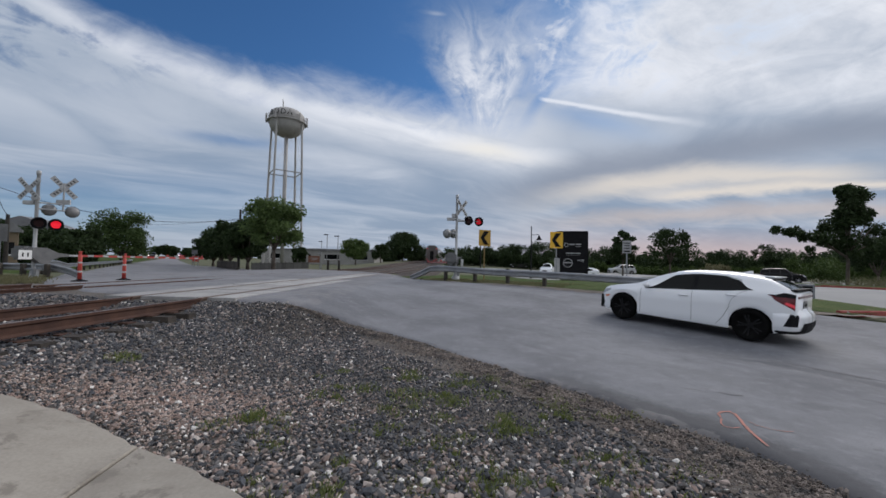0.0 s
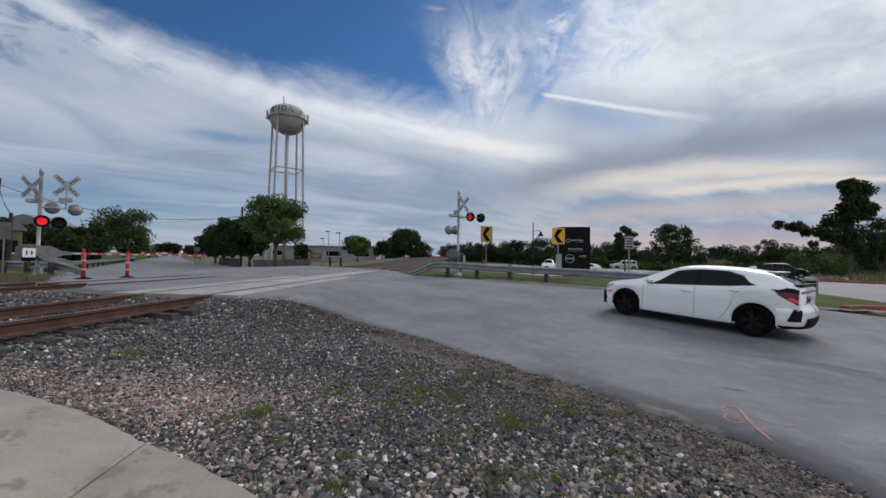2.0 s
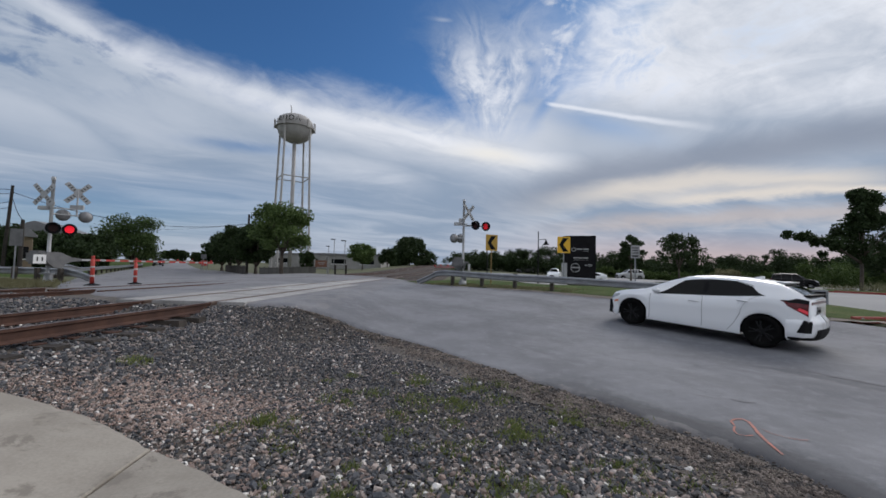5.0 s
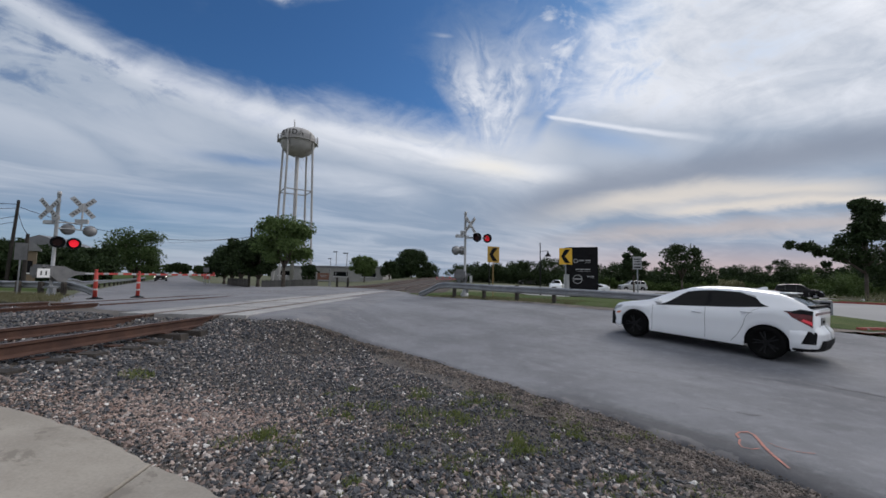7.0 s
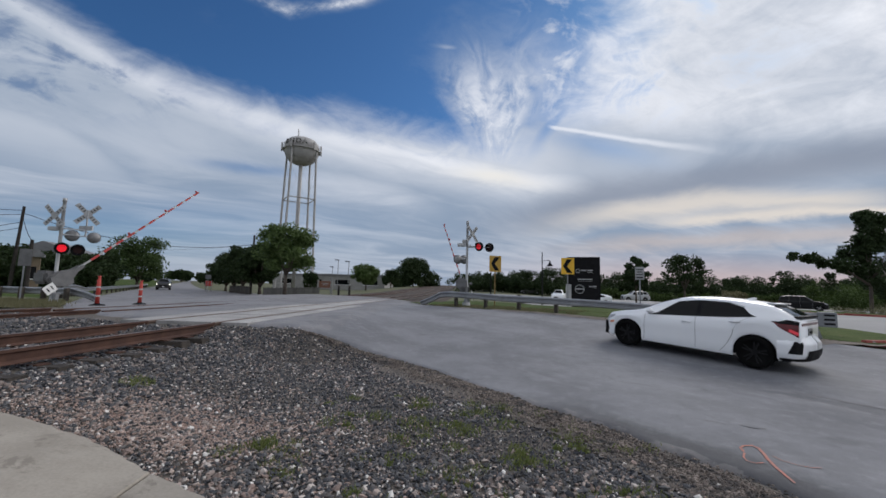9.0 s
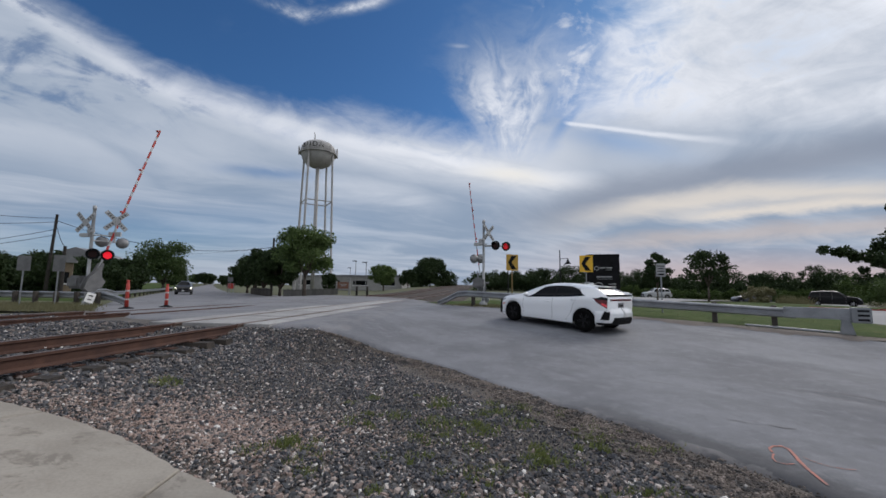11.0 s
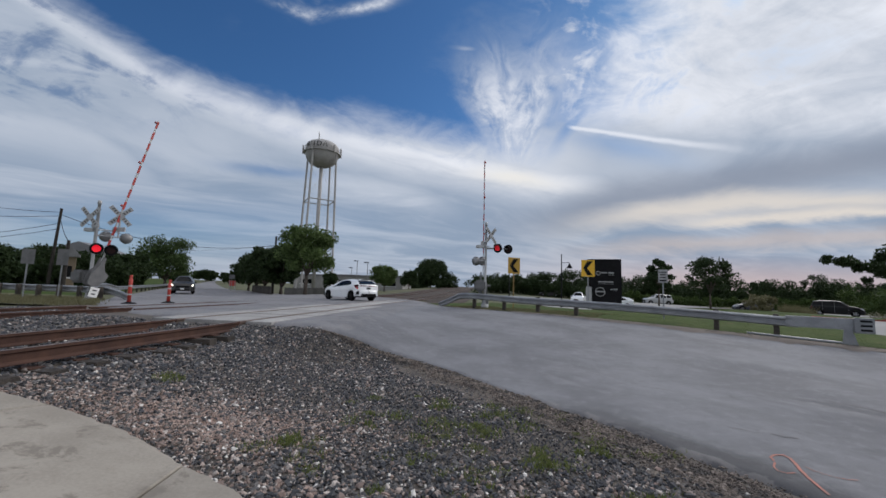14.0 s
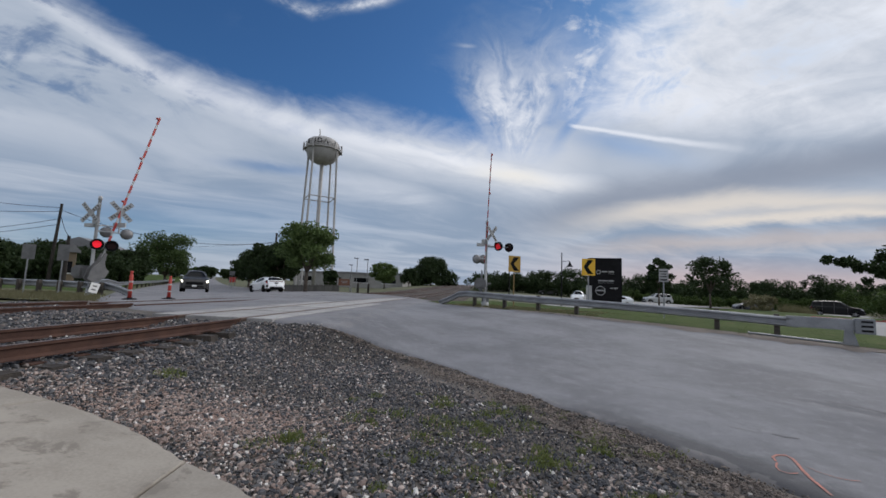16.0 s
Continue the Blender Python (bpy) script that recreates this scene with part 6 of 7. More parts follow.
def hatch_extras(c, sh):
    bm = B()
    for side in (1, -1):
        bumper_piece([(0, 0.27), (5, 0.27), (5, 0.74), (0, 0.74)], side, 0.0, 20, 12, bm)
        a, b = [[bm.verts.new(on_bumper(q, 0.74, side) * f) for q in (0, 1, 2, 3, 4, 5)] for f in (1, 0.94)]
        for k in range(5):
            bm.faces.new((a[k], a[k + 1], b[k + 1], b[k]))
    bmesh.ops.remove_doubles(bm, verts=bm.verts[:], dist=0.0005)
    part("rear_bumper", bm, CAR_WHITE, c, "", True)
    bm = B()
    for side in (1, -1):
        bumper_piece([(0.2, 0.255), (5, 0.255), (5, 0.325), (0.2, 0.30)], side, 0.008, 20, 3, bm)
    part("bumper_lip", bm, TRIM, c, "black lower bumper lip")
    bm = B()
    for side in (1, -1):
        bumper_piece([(3.25, 0.30), (5, 0.30), (5, 0.47), (3.5, 0.47)], side, 0.010, 10, 3, bm)
    part("diffuser", bm, TRIM, c, "black lower bumper")
    for side in (1, -1):
        part("bumper_vent", bumper_piece([(1.05, 0.40), (2.75, 0.40), (2.9, 0.63), (1.85, 0.645)], side, 0.007), TRIM, c, "black bumper vent")
        light = part("tail_light", sh.patch([(3.80, 4.2), (4.06, 5.0), (4.285, 4.95), (4.285, 2.9)], side, 0.008, 12, 8), TAIL, c, "wedge-shaped red tail light", True)
        part("lit_strip", sh.patch([(4.10, 3.5), (4.13, 3.75), (4.28, 3.5), (4.28, 3.1)], side, 0.012), TAIL_LIT, light, "glowing red tail strip")
        part("dark_strip", sh.patch([(3.80, 4.24), (4.06, 5.0), (4.285, 5.0), (4.285, 4.4)], side, 0.012), TRIM, light)
        part("marker_lamp", sh.patch([(0.33, 3.0), (0.49, 3.15), (0.49, 3.5), (0.33, 3.35)], side, 0.006), AMBER, c, "amber side marker")
        for s0, s1 in ((1.29, 1.30), (2.445, 2.435)):
            part("door_seam", sh.patch([(s0, 1.0), (s0 + 0.010, 1.0), (s1 + 0.010, 5.05), (s1, 5.05)], side, 0.003, 1, 18), SEAM, c)
        bm = sh.patch([(2.93, 1.0), (2.942, 1.0), (3.13, 2.6), (3.118, 2.6)], side, 0.003, 1, 10)
        sh.patch([(3.118, 2.6), (3.13, 2.6), (3.465, 5.05), (3.45, 5.05)], side, 0.003, 1, 12, bm)
        part("door_seam", bm, SEAM, c)
        for s in (2.275, 3.2):
            bm = B()
            q = sh.point(s, 3.95, side, 0.016)
            box(bm, q, (0.21, 0.035, 0.032), pose(0, 0, 0), 0.012)
            part("door_handle", bm, CAR_WHITE, c, "", True)
        part("door_pillar", sh.patch([(2.42, 5.05), (2.53, 5.05), (2.53, 7.75), (2.42, 7.75)], side, 0.0035, 2, 8), TRIM, c, "black door pillar")
        part("quarter_strip", sh.patch([(3.0, 7.72), (3.32, 6.95), (3.34, 7.1), (3.0, 7.85)], side, 0.005, 8, 2), CAR_SILVER, c)
        part("side_scoop", sh.patch([(0.10, 1.0), (0.14, 1.0), (0.15, 1.5), (0.10, 1.6)], side, 0.006), TRIM, c)
    part("roof_spoiler", box(B(), (sh.mid - 3.75, 0, 1.334), (0.2, 1.02, 0.026), pose(0, 0, 0), 0.012), CAR_WHITE, c, "", True)
    bm = B()
    prism(bm, [(0.09, -0.02), (-0.10, 0.012), (-0.11, 0.05), (0.0, 0.045)], 1.42, Matrix.Translation((sh.mid - 4.13, 0, 1.075)))
    part("spoiler", bm, TRIM, c, "black rear spoiler")
    x = sh.mid - 4.236
    part("tailgate_lamp_bar", box(B(), (x, 0, 0.965), (0.02, 1.3, 0.05), bevel=0.006), TAIL, c)
    part("rear_plate", box(B(), (x - 0.004, 0.0, 0.80), (0.014, 0.32, 0.16), bevel=0.003), LAMP_BACK, c, "small grey number plate")
    part("plate_bar", box(B(), (x - 0.014, 0.0, 0.80), (0.006, 0.22, 0.05)), TRIM, c)
    part("front_grille", box(B(), (sh.mid - 0.17, 0, 0.45), (0.05, 0.9, 0.2), bevel=0.02), TRIM, c)
    part("roof_aerial", prism(B(), [(0.12, 0), (-0.1, 0), (-0.1, 0.06), (-0.04, 0.06)], 0.04, Matrix.Translation((sh.mid - 3.25, 0, sh.at(sh.top, 3.25)))), CAR_WHITE, c)


HATCH_GLASS = {"side": [[(1.365, 5.05), (2.43, 5.05), (2.43, 7.75), (2.0, 7.6)],
                        [(2.52, 5.05), (3.0, 5.05), (3.0, 7.7), (2.52, 7.75), (3.0, 5.05), (3.57, 5.1), (3.32, 6.9), (3.0, 7.7)]],
               "front": (1.24, 1.95, 8.6), "rear": (3.80, 4.16, 8.7), "mirror": 1.48}
hatch, hatch_wheels = car_body("hatchback_car", pose(6.2, 10.1, 0.1), "white five-door hatchback with black wheels and tinted windows", "car", HATCH, CAR_WHITE, RIM, "cars on the roads", HATCH_GLASS, extras=hatch_extras)

# tall estate cars and utility vehicles
SUV = Shell(4.75, 0.94, (0.92, 3.72), 0.36,
            [(0, 0.80), (0.1, 0.92), (0.5, 1.04), (1.2, 1.14), (1.35, 1.2), (1.95, 1.66), (2.3, 1.74), (3.4, 1.74), (4.2, 1.66), (4.5, 1.35), (4.62, 1.1), (4.75, 0.95)],
            [(0, 0.76), (0.1, 0.88), (0.5, 0.98), (1.2, 1.06), (3.0, 1.12), (4.3, 1.17), (4.55, 1.1), (4.75, 0.9)],
            [(0, 0.76), (0.15, 0.9), (0.5, 0.97), (1.2, 0.99), (4.0, 0.99), (4.5, 0.95), (4.75, 0.88)], 0.26)
SUV_GLASS = {"side": [[(1.5, 5.12), (2.45, 5.12), (2.45, 8.0), (1.98, 8.0)], [(2.55, 5.12), (3.4, 5.12), (3.4, 8.0), (2.55, 8.0)], [(3.5, 5.12), (4.3, 5.2), (4.15, 7.8), (3.5, 8.0)]],
             "front": (1.38, 1.95, 8.7), "rear": (4.24, 4.5, 8.8), "mirror": 1.6}


def suv_extras(c, sh):
    for side in (1, -1):
        part("tail_light", sh.patch([(4.35, 3.0), (4.6, 3.2), (4.68, 5.2), (4.45, 5.2)], side, 0.006), TAIL, c)
        part("sill_trim", sh.patch([(1.35, 0.0), (3.3, 0.0), (3.3, 0.6), (1.35, 0.6)], side, 0.006, 16), TRIM, c)
        for s in (1.45, 2.5, 3.45):
            part("door_seam", sh.patch([(s, 0.6), (s + 0.012, 0.6), (s + 0.012, 5.1), (s, 5.1)], side, 0.003, 1, 12), SEAM, c)
        part("roof_rail", tube(B(), (sh.mid - 2.1, side * 0.62, 1.77), (sh.mid - 4.0, side * 0.62, 1.76), 0.02), TRIM, c)
    part("grille", box(B(), (sh.mid - 0.17, 0, 0.68), (0.03, 1.1, 0.2), bevel=0.02), TRIM, c, "dark front grille")
    part("lower_grille", box(B(), (sh.mid - 0.17, 0, 0.42), (0.03, 1.2, 0.14), bevel=0.02), TRIM, c)
    part("number_plate", box(B(), (sh.mid - 0.145, 0, 0.5), (0.012, 0.3, 0.13)), WHITE, c, "small white number plate")


def facing(x, y, a, dz=0.03):
    return pose(x, y, land(x, y) + dz, 0, 0, a)


suv, suv_wheels = car_body("utility_car", facing(-46, 60, -52), "dark grey utility car with lit headlamps coming nearer", "car", SUV, CAR_GREY, RIM_GREY, "cars on the roads", SUV_GLASS, lit_head=True, extras=suv_extras)
van, _ = car_body("utility_car", facing(40.2, 47.2, -40), "black people carrier parked beside the far road", "car", SUV, CAR_BLACK, RIM_GREY, "cars on the roads", SUV_GLASS, extras=suv_extras)
car_body("utility_car", facing(30.5, 68.5, 180), "silver utility car parked before the hedge", "car", SUV, CAR_SILVER, RIM_GREY, "cars on the roads", SUV_GLASS, extras=suv_extras)
SEDAN_GLASS = dict(HATCH_GLASS)
car_body("saloon_car", facing(36.5, 55, 165), "dark blue car half hidden by a bush", "car", HATCH, paint("dark_blue_paint", (0.02, 0.025, 0.04)), RIM_GREY, "cars on the roads", SEDAN_GLASS)
car_body("saloon_car", facing(17.3, 50, 160), "white car behind the black signboard", "car", HATCH, CAR_WHITE, RIM_GREY, "cars on the roads", SEDAN_GLASS)
car_body("saloon_car", facing(15.6, 84, 178), "grey car low behind the guardrail", "car", HATCH, CAR_GREY, RIM_GREY, "cars on the roads", SEDAN_GLASS)
PICKUP = Shell(5.4, 0.95, (0.95, 4.3), 0.38,
               [(0, 0.9), (0.1, 1.02), (0.5, 1.1), (1.3, 1.18), (1.45, 1.25), (1.95, 1.78), (2.3, 1.84), (3.2, 1.82), (3.5, 1.7), (3.55, 1.2), (5.3, 1.2), (5.4, 1.1)],
               [(0, 0.86), (0.1, 0.98), (0.5, 1.05), (1.3, 1.12), (3.5, 1.17), (5.3, 1.17), (5.4, 1.05)],
               [(0, 0.8), (0.15, 0.92), (0.5, 0.98), (5.2, 0.98), (5.4, 0.94)], 0.34)
PICK_GLASS = {"side": [[(1.6, 5.12), (2.4, 5.12), (2.4, 8.0), (2.0, 8.0)], [(2.5, 5.12), (3.38, 5.12), (3.38, 7.9), (2.5, 8.0)]], "front": (1.48, 1.93, 8.7), "rear": (3.42, 3.52, 8.8), "mirror": 1.65}
car_body("pickup_truck", facing(15.8, 61, -112), "white pickup truck behind the guardrail", "truck", PICKUP, CAR_WHITE, RIM_GREY, "cars on the roads", PICK_GLASS)
far_car, _ = car_body("saloon_car", facing(-88, 128, -58), "red-lit car far along the road", "car", HATCH, CAR_RED, RIM_GREY, "cars on the roads", SEDAN_GLASS, lit_head=True)


# ---------------------------------------------------------------- train
def train():
    t = thing("train", pose(X2 + 5.2, 200, 0), "silver passenger train going away along the track", "train")
    steel = surface("stainless_side", (0.085, 0.07, 0.066), (0.14, 0.122, 0.115), 0.6, 0.45, 0.05, 0.5)
    for k in range(4):
        y = 13 + 26 * k
        bm = B()
        prism(bm, [(-1.5, 0.6), (1.5, 0.6), (1.52, 3.4), (1.3, 4.4), (0.7, 4.75), (-0.7, 4.75), (-1.3, 4.4), (-1.52, 3.4)], 25.4, Matrix.Translation((0, y, 0)))
        c = part("carriage", bm, steel, t, "tall stainless passenger carriage")
        for s in (-1, 1):
            for i in range(9):
                for h in (1.7, 3.35):
                    part("window", box(B(), (s * 1.525, y - 10.5 + 2.6 * i, h), (0.02, 1.7, 0.62)), TINT, c)
            part("bogie", box(B(), (0, y + s * 9, 0.45), (2.2, 2.6, 0.7), bevel=0.05), TRIM, c)
    part("end_door", box(B(), (0, 0.28, 2.2), (0.9, 0.06, 2.2), bevel=0.02), TRIM, t, "dark end doorway")
    for s in (-1, 1):
        part("marker_lamp", box(B(), (s * 1.15, 0.27, 3.9), (0.22, 0.05, 0.22)), TAIL_LIT, t, "glowing red marker lamp")
        part("lower_lamp", box(B(), (s * 1.2, 0.27, 1.2), (0.2, 0.05, 0.2)), TAIL_LIT, t)
    return t


the_train = train()


# ---------------------------------------------------------------- buildings and fences
BRICK = surface("brown_brick", (0.16, 0.075, 0.05), (0.22, 0.11, 0.075), 2, 0.9, 0.2, fine=9)
CREAM = surface("pale_cladding", (0.24, 0.235, 0.225), (0.31, 0.305, 0.29), 0.5, 0.85, 0.1, fine=6)
ROOF = surface("grey_roof", (0.14, 0.14, 0.145), (0.2, 0.2, 0.205), 0.6, 0.8, 0.1, fine=6)


def hall(x, y, w, d, h, yaw, label, wall, n, roof_rise=0.3):
    z = land(x, y) - 0.1
    b = thing("building", pose(x, y, z, 0, 0, yaw), label, "building", "buildings beyond the tracks")
    part("wall", box(B(), (0, 0, h / 2), (w, d, h)), wall, b)
    part("roof", prism(B(), [(-w / 2 - 0.3, h), (w / 2 + 0.3, h), (w / 2 + 0.3, h + 0.25), (0, h + 0.25 + roof_rise), (-w / 2 - 0.3, h + 0.25)], d + 0.6), ROOF, b)
    for k in range(n):
        xx = -w / 2 + w * (k + 0.5) / n
        o = part("window", box(B(), (xx, -d / 2 - 0.02, h * 0.55), (w / n * 0.5, 0.08, h * 0.34)), TINT, b)
        part("frame", box(B(), (xx, -d / 2 - 0.015, h * 0.55 - h * 0.19), (w / n * 0.56, 0.1, 0.1)), WHITE, o)
    return b


hall(-34, 110, 30, 14, 3.6, 0, "long low pale building beyond the tracks", CREAM, 4)
hall(-70, 66, 9, 8, 5.4, 20, "pale house with a dark roof among trees", CREAM, 3, 1.8)
hall(-44.3, 39.4, 0.9, 0.9, 3.6, 45, "narrow tan house front among the trees", surface("tan_stucco", (0.16, 0.12, 0.08), (0.2, 0.155, 0.105), 1, 0.9, 0.1), 1, 0.8)


def picket_fence(p, q, h, n, label, mat):
    f = thing("fence", pose(0, 0, 0), label, "fence", "fences by the tower")
    p, q = Vector(p), Vector(q)
    d = (q - p).length / n
    yaw = math.degrees(math.atan2(q.y - p.y, q.x - p.x))
    me = mesh_of("panel", box(B(), (0, 0, h / 2), (d - 0.06, 0.03, h - 0.1), bevel=0.005), mat)
    po = mesh_of("post", box(B(), (0, 0, h / 2), (0.1, 0.1, h + 0.12), bevel=0.01), mat)
    for k in range(n):
        c = p.lerp(q, (k + 0.5) / n)
        piece("panel", me, f, pose(c.x, c.y, land(c.x, c.y), 0, 0, yaw))
        c = p.lerp(q, k / n)
        piece("post", po, f, pose(c.x, c.y, land(c.x, c.y), 0, 0, yaw))
    return f


GREYWOOD = surface("grey_boards", (0.10, 0.096, 0.09), (0.15, 0.145, 0.137), 2, 0.9, 0.3, fine=20, vary=0.2)
picket_fence((-22.5, 45.1, 0), (-17.0, 48.3, 0), 0.85, 14, "weathered grey board fence below the oak", GREYWOOD)
picket_fence((-24, 44.8, 0), (-33, 56, 0), 1.0, 14, "low brown fence along the far road", WOOD)


def bollard(x, y):
    b = thing("bollard", pose(x, y, land(x, y)), "dark rusty steel bollard beside the crossing", "bollard", "bollards beside the crossing")
    part("post", lathe(B(), [(0.12, -0.05), (0.12, 1.0), (0.08, 1.06), (0.01, 1.08)], 12), DARKWOOD, b, "", True)


notice = thing("notice_board", pose(-16.9, 49.9, land(-16.9, 49.9), 0, 0, 12), "brown brick notice board on two pale posts", "notice board")
part("panel", box(B(), (0, 0, 1.2), (1.7, 0.16, 0.85), bevel=0.02), BRICK, notice, "brown brick panel")
for side_x in (-0.85, 0.85):
    part("post", box(B(), (side_x, 0, 0.85), (0.2, 0.24, 1.8), bevel=0.02), CREAM, notice)
for bar_z, bar_w in ((1.32, 0.9), (1.14, 0.6)):
    part("writing_bar", box(B(), (0, -0.085, bar_z), (bar_w, 0.006, 0.08)), PLATE, notice)
bollard(-13.2, 43.6)
bollard(-12.2, 44.4)
plate_sign(-15.4, 47.5, 2.1, 0.35, 0.5, 10, "small pale notice board on a post", False)


def crate(x, y, w, h, mat, label):
    b = thing("barrier", pose(x, y, land(x, y), 0, 0, 20), label, "barrier")
    part("panel", box(B(), (0, 0, h * 0.7), (w, 0.05, h * 0.5), bevel=0.01), mat, b)
    for s in (-1, 1):
        part("leg", box(B(), (s * w * 0.4, 0, h / 2), (0.06, 0.3, h), bevel=0.01), GALV, b)


crate(-40, 62, 1.0, 1.7, ORANGE, "orange road works board beside the far road")

# ---------------------------------------------------------------- verges and far roads behind the guardrail
edge_dirt = [(2.85, 0.5), (2.62, 2.9), (2.36, 3.6), (1.72, 4.5), (0.56, 6.2), (-1.15, 8.05)]

SAND = surface("sandy_shoulder", (0.13, 0.108, 0.092), (0.21, 0.178, 0.152), 1.2, 0.95, 0.5, fine=30, c3=(0.12, 0.1, 0.08), spot=0.58, step=0.02)
ribbon("sandy_shoulder", [(-2.3, 22.3), (-1.0, 20.9), (2.5, 17.85), (5.65, 15.35), (8.75, 13.0), (11.75, 11.3), (14.6, 10.5)], [(-2.1, 23.0), (-0.6, 21.15), (2.85, 18.5), (6.1, 16.15), (9.3, 13.95), (12.2, 11.9), (14.9, 11)], SAND, 0.036, 16, 6, label="sandy dirt shoulder below the guardrail", wave=0.7)
ribbon("grass_verge", [(-3.0, 24.2), (-0.75, 21.05), (2.75, 18.4), (6.0, 16.0), (9.15, 13.8), (12.0, 11.7)], [(1, 32), (5, 28), (9, 23.6), (11.2, 20.5), (13.2, 17.2), (14.6, 12.4)], GRASS, 0.045, 6, 8, label="mown green grass behind the guardrail")
ribbon("far_road", [(-2, 60), (5, 44), (9, 33), (11.6, 22.2), (13.6, 17.8), (15.4, 11), (22, -4)], [(6, 66), (15, 50), (19.5, 36), (21.5, 27), (24, 20.5), (28, 12), (38, -4)], FAR_ASPHALT, 0.0, 6, 8, label="pale side road behind the grass")
ribbon("median_verge", [(16, 52), (20.2, 36.5), (22, 27.4), (24.4, 21), (28.5, 12.4), (38.5, -4)], [(22, 52), (27, 38), (31, 31), (36, 24), (42, 16), (52, 0)], GRASS, 0.02, 6, 8, label="grassy median with dry tufts")
ribbon("cross_road", [(-4, 69), (14, 60), (23, 50), (28.5, 38), (32, 31), (37, 24), (60, 2)], [(-2, 74), (20, 66), (42, 58), (60, 52), (80, 44), (100, 34), (130, 10)], FAR_ASPHALT, 0.005, 6, 12, label="pale far road with parked cars")


def kerb(line, label):
    k = thing("kerb", pose(0, 0, 0), label, "kerb", "red painted kerbs", "structure")
    red = surface("faded_red_kerb", (0.3, 0.06, 0.05), (0.4, 0.12, 0.1), 2, 0.85, 0.2, c3=(0.34, 0.3, 0.28), spot=0.58)
    for (x0, y0), (x1, y1) in zip(line, line[1:]):
        n = max(1, int(math.hypot(x1 - x0, y1 - y0) / 3))
        for i in range(n):
            a = Vector((x0 + (x1 - x0) * i / n, y0 + (y1 - y0) * i / n, 0))
            b = Vector((x0 + (x1 - x0) * (i + 1) / n, y0 + (y1 - y0) * (i + 1) / n, 0))
            c = (a + b) / 2
            part("kerbstone", box(B(), (0, 0, 0.0), ((b - a).length - 0.015, 0.16, 0.2), pose(c.x, c.y, land(c.x, c.y), 0, 0, math.degrees(math.atan2(b.y - a.y, b.x - a.x))), 0.015), red, k)


ribbon("dirt_band", [(x - 0.52, y - 0.4) for x, y in edge_dirt], [(x + 0.02, y + 0.02) for x, y in edge_dirt], surface("brown_edge_dirt", (0.07, 0.06, 0.052), (0.12, 0.102, 0.087), 2.6, 0.95, 0.8, fine=50, c3=(0.21, 0.175, 0.142), spot=0.56, step=0.02), 0.012, 14, 8, label="brown dirt along the broken road edge", wave=0.3)
kerb([(20, 36.5), (21.8, 27.4), (24.2, 21), (28.3, 12.4), (34, 3)], "faded red painted kerb along the median")
kerb([(11.9, 12.0), (14.8, 12.2), (15.6, 9.6)], "faded red painted kerb at the grass tip")


def tufts(name, rows, label, mat, h):
    r = random.Random(9)
    vs, fs = [], []
    for x, y, rad, n in rows:
        for _ in range(n):
            a, d = r.uniform(0, 6.283), rad * r.random() ** 0.6
            px, py = x + d * math.cos(a), y + d * math.sin(a)
            z, b = land(px, py), r.uniform(0, 6.283)
            hh, wd = h * r.uniform(0.5, 1.1), 0.02
            k = len(vs)
            vs += [(px - wd, py, z), (px + wd, py, z), (px + math.cos(b) * hh * 0.4, py + math.sin(b) * hh * 0.4, z + hh)]
            fs.append((k, k + 1, k + 2))
    me = bpy.data.meshes.new(name)
    me.from_pydata(vs, [], fs)
    me.materials.append(mat)
    return tagged(new(name, me), label, "grass", kind="stuff")


DRYLEAF = leafy("dry_tufts", (0.1, 0.1, 0.045), (0.24, 0.22, 0.13))
tufts("dry_tufts", [(28.2, 37, 1.3, 500), (32.3, 33.5, 1.0, 350), (30.5, 26, 3, 900), (34, 21, 3, 900)], "pale dry grass tufts on the median", DRYLEAF, 0.8)
r6 = random.Random(14)
rows = []
for _ in range(420):
    s = r6.uniform(-1.5, GL + 0.5)
    p = on_guard(s) + nrm * r6.uniform(-0.25, 3.2)
    rows.append((p.x, p.y, 0.35, 14))
tufts("grass_blades", rows, "short green grass along the guardrail", leafy("verge_blades", (0.035, 0.06, 0.016), (0.1, 0.115, 0.045)), 0.07)
rows = []
for _ in range(240):
    p = on_guard(r6.uniform(-1.2, 6.5)) + nrm * (0.1 + 2.6 * r6.random() ** 1.6)
    rows.append((p.x, p.y, 0.3, 14))
tufts("dry_grass", rows, "yellowed dry grass below the guardrail", DRYLEAF, 0.13)
woods("dry_bush", [(27.74, 40.4, 1.5, 0.9), (28.5, 42.0, 1.7, 1.0), (29.2, 43.6, 1.6, 0.9), (26.9, 38.6, 1.3, 0.8)], "grey-green dry bush on the median", 160, 0.09, DRYLEAF)
rows = [(r6.uniform(-24, -13.5), r6.uniform(12.0, 17.0), 0.4, 16) for _ in range(380)]
rows = [q for q in rows if q[1] < 16.8 - max(0, (q[0] + 17)) * 1.1]
tufts("grass_blades", rows, "short dry grass round the signal mast", DRYLEAF, 0.16)
ribbon("grass_field", [(-95, 18), (-62, 18), (-40, 18), (-28, 18), (-21.4, 18.6)], [(-112, 140), (-80, 105), (-52.5, 60.6), (-30.8, 31), (-21, 19.2)], GRASS, -0.02, 8, 12, label="dark green grass beyond the guardrail")
ribbon("dry_verge", [(-30, 11), (-24, 11.4), (-18, 11.8), (-14.2, 12.4)], [(-34, 19), (-26, 19), (-19.4, 18.6), (-15.2, 15.6)], FIELD, 0.0, 8, 8, label="dry grass verge round the signal mast")

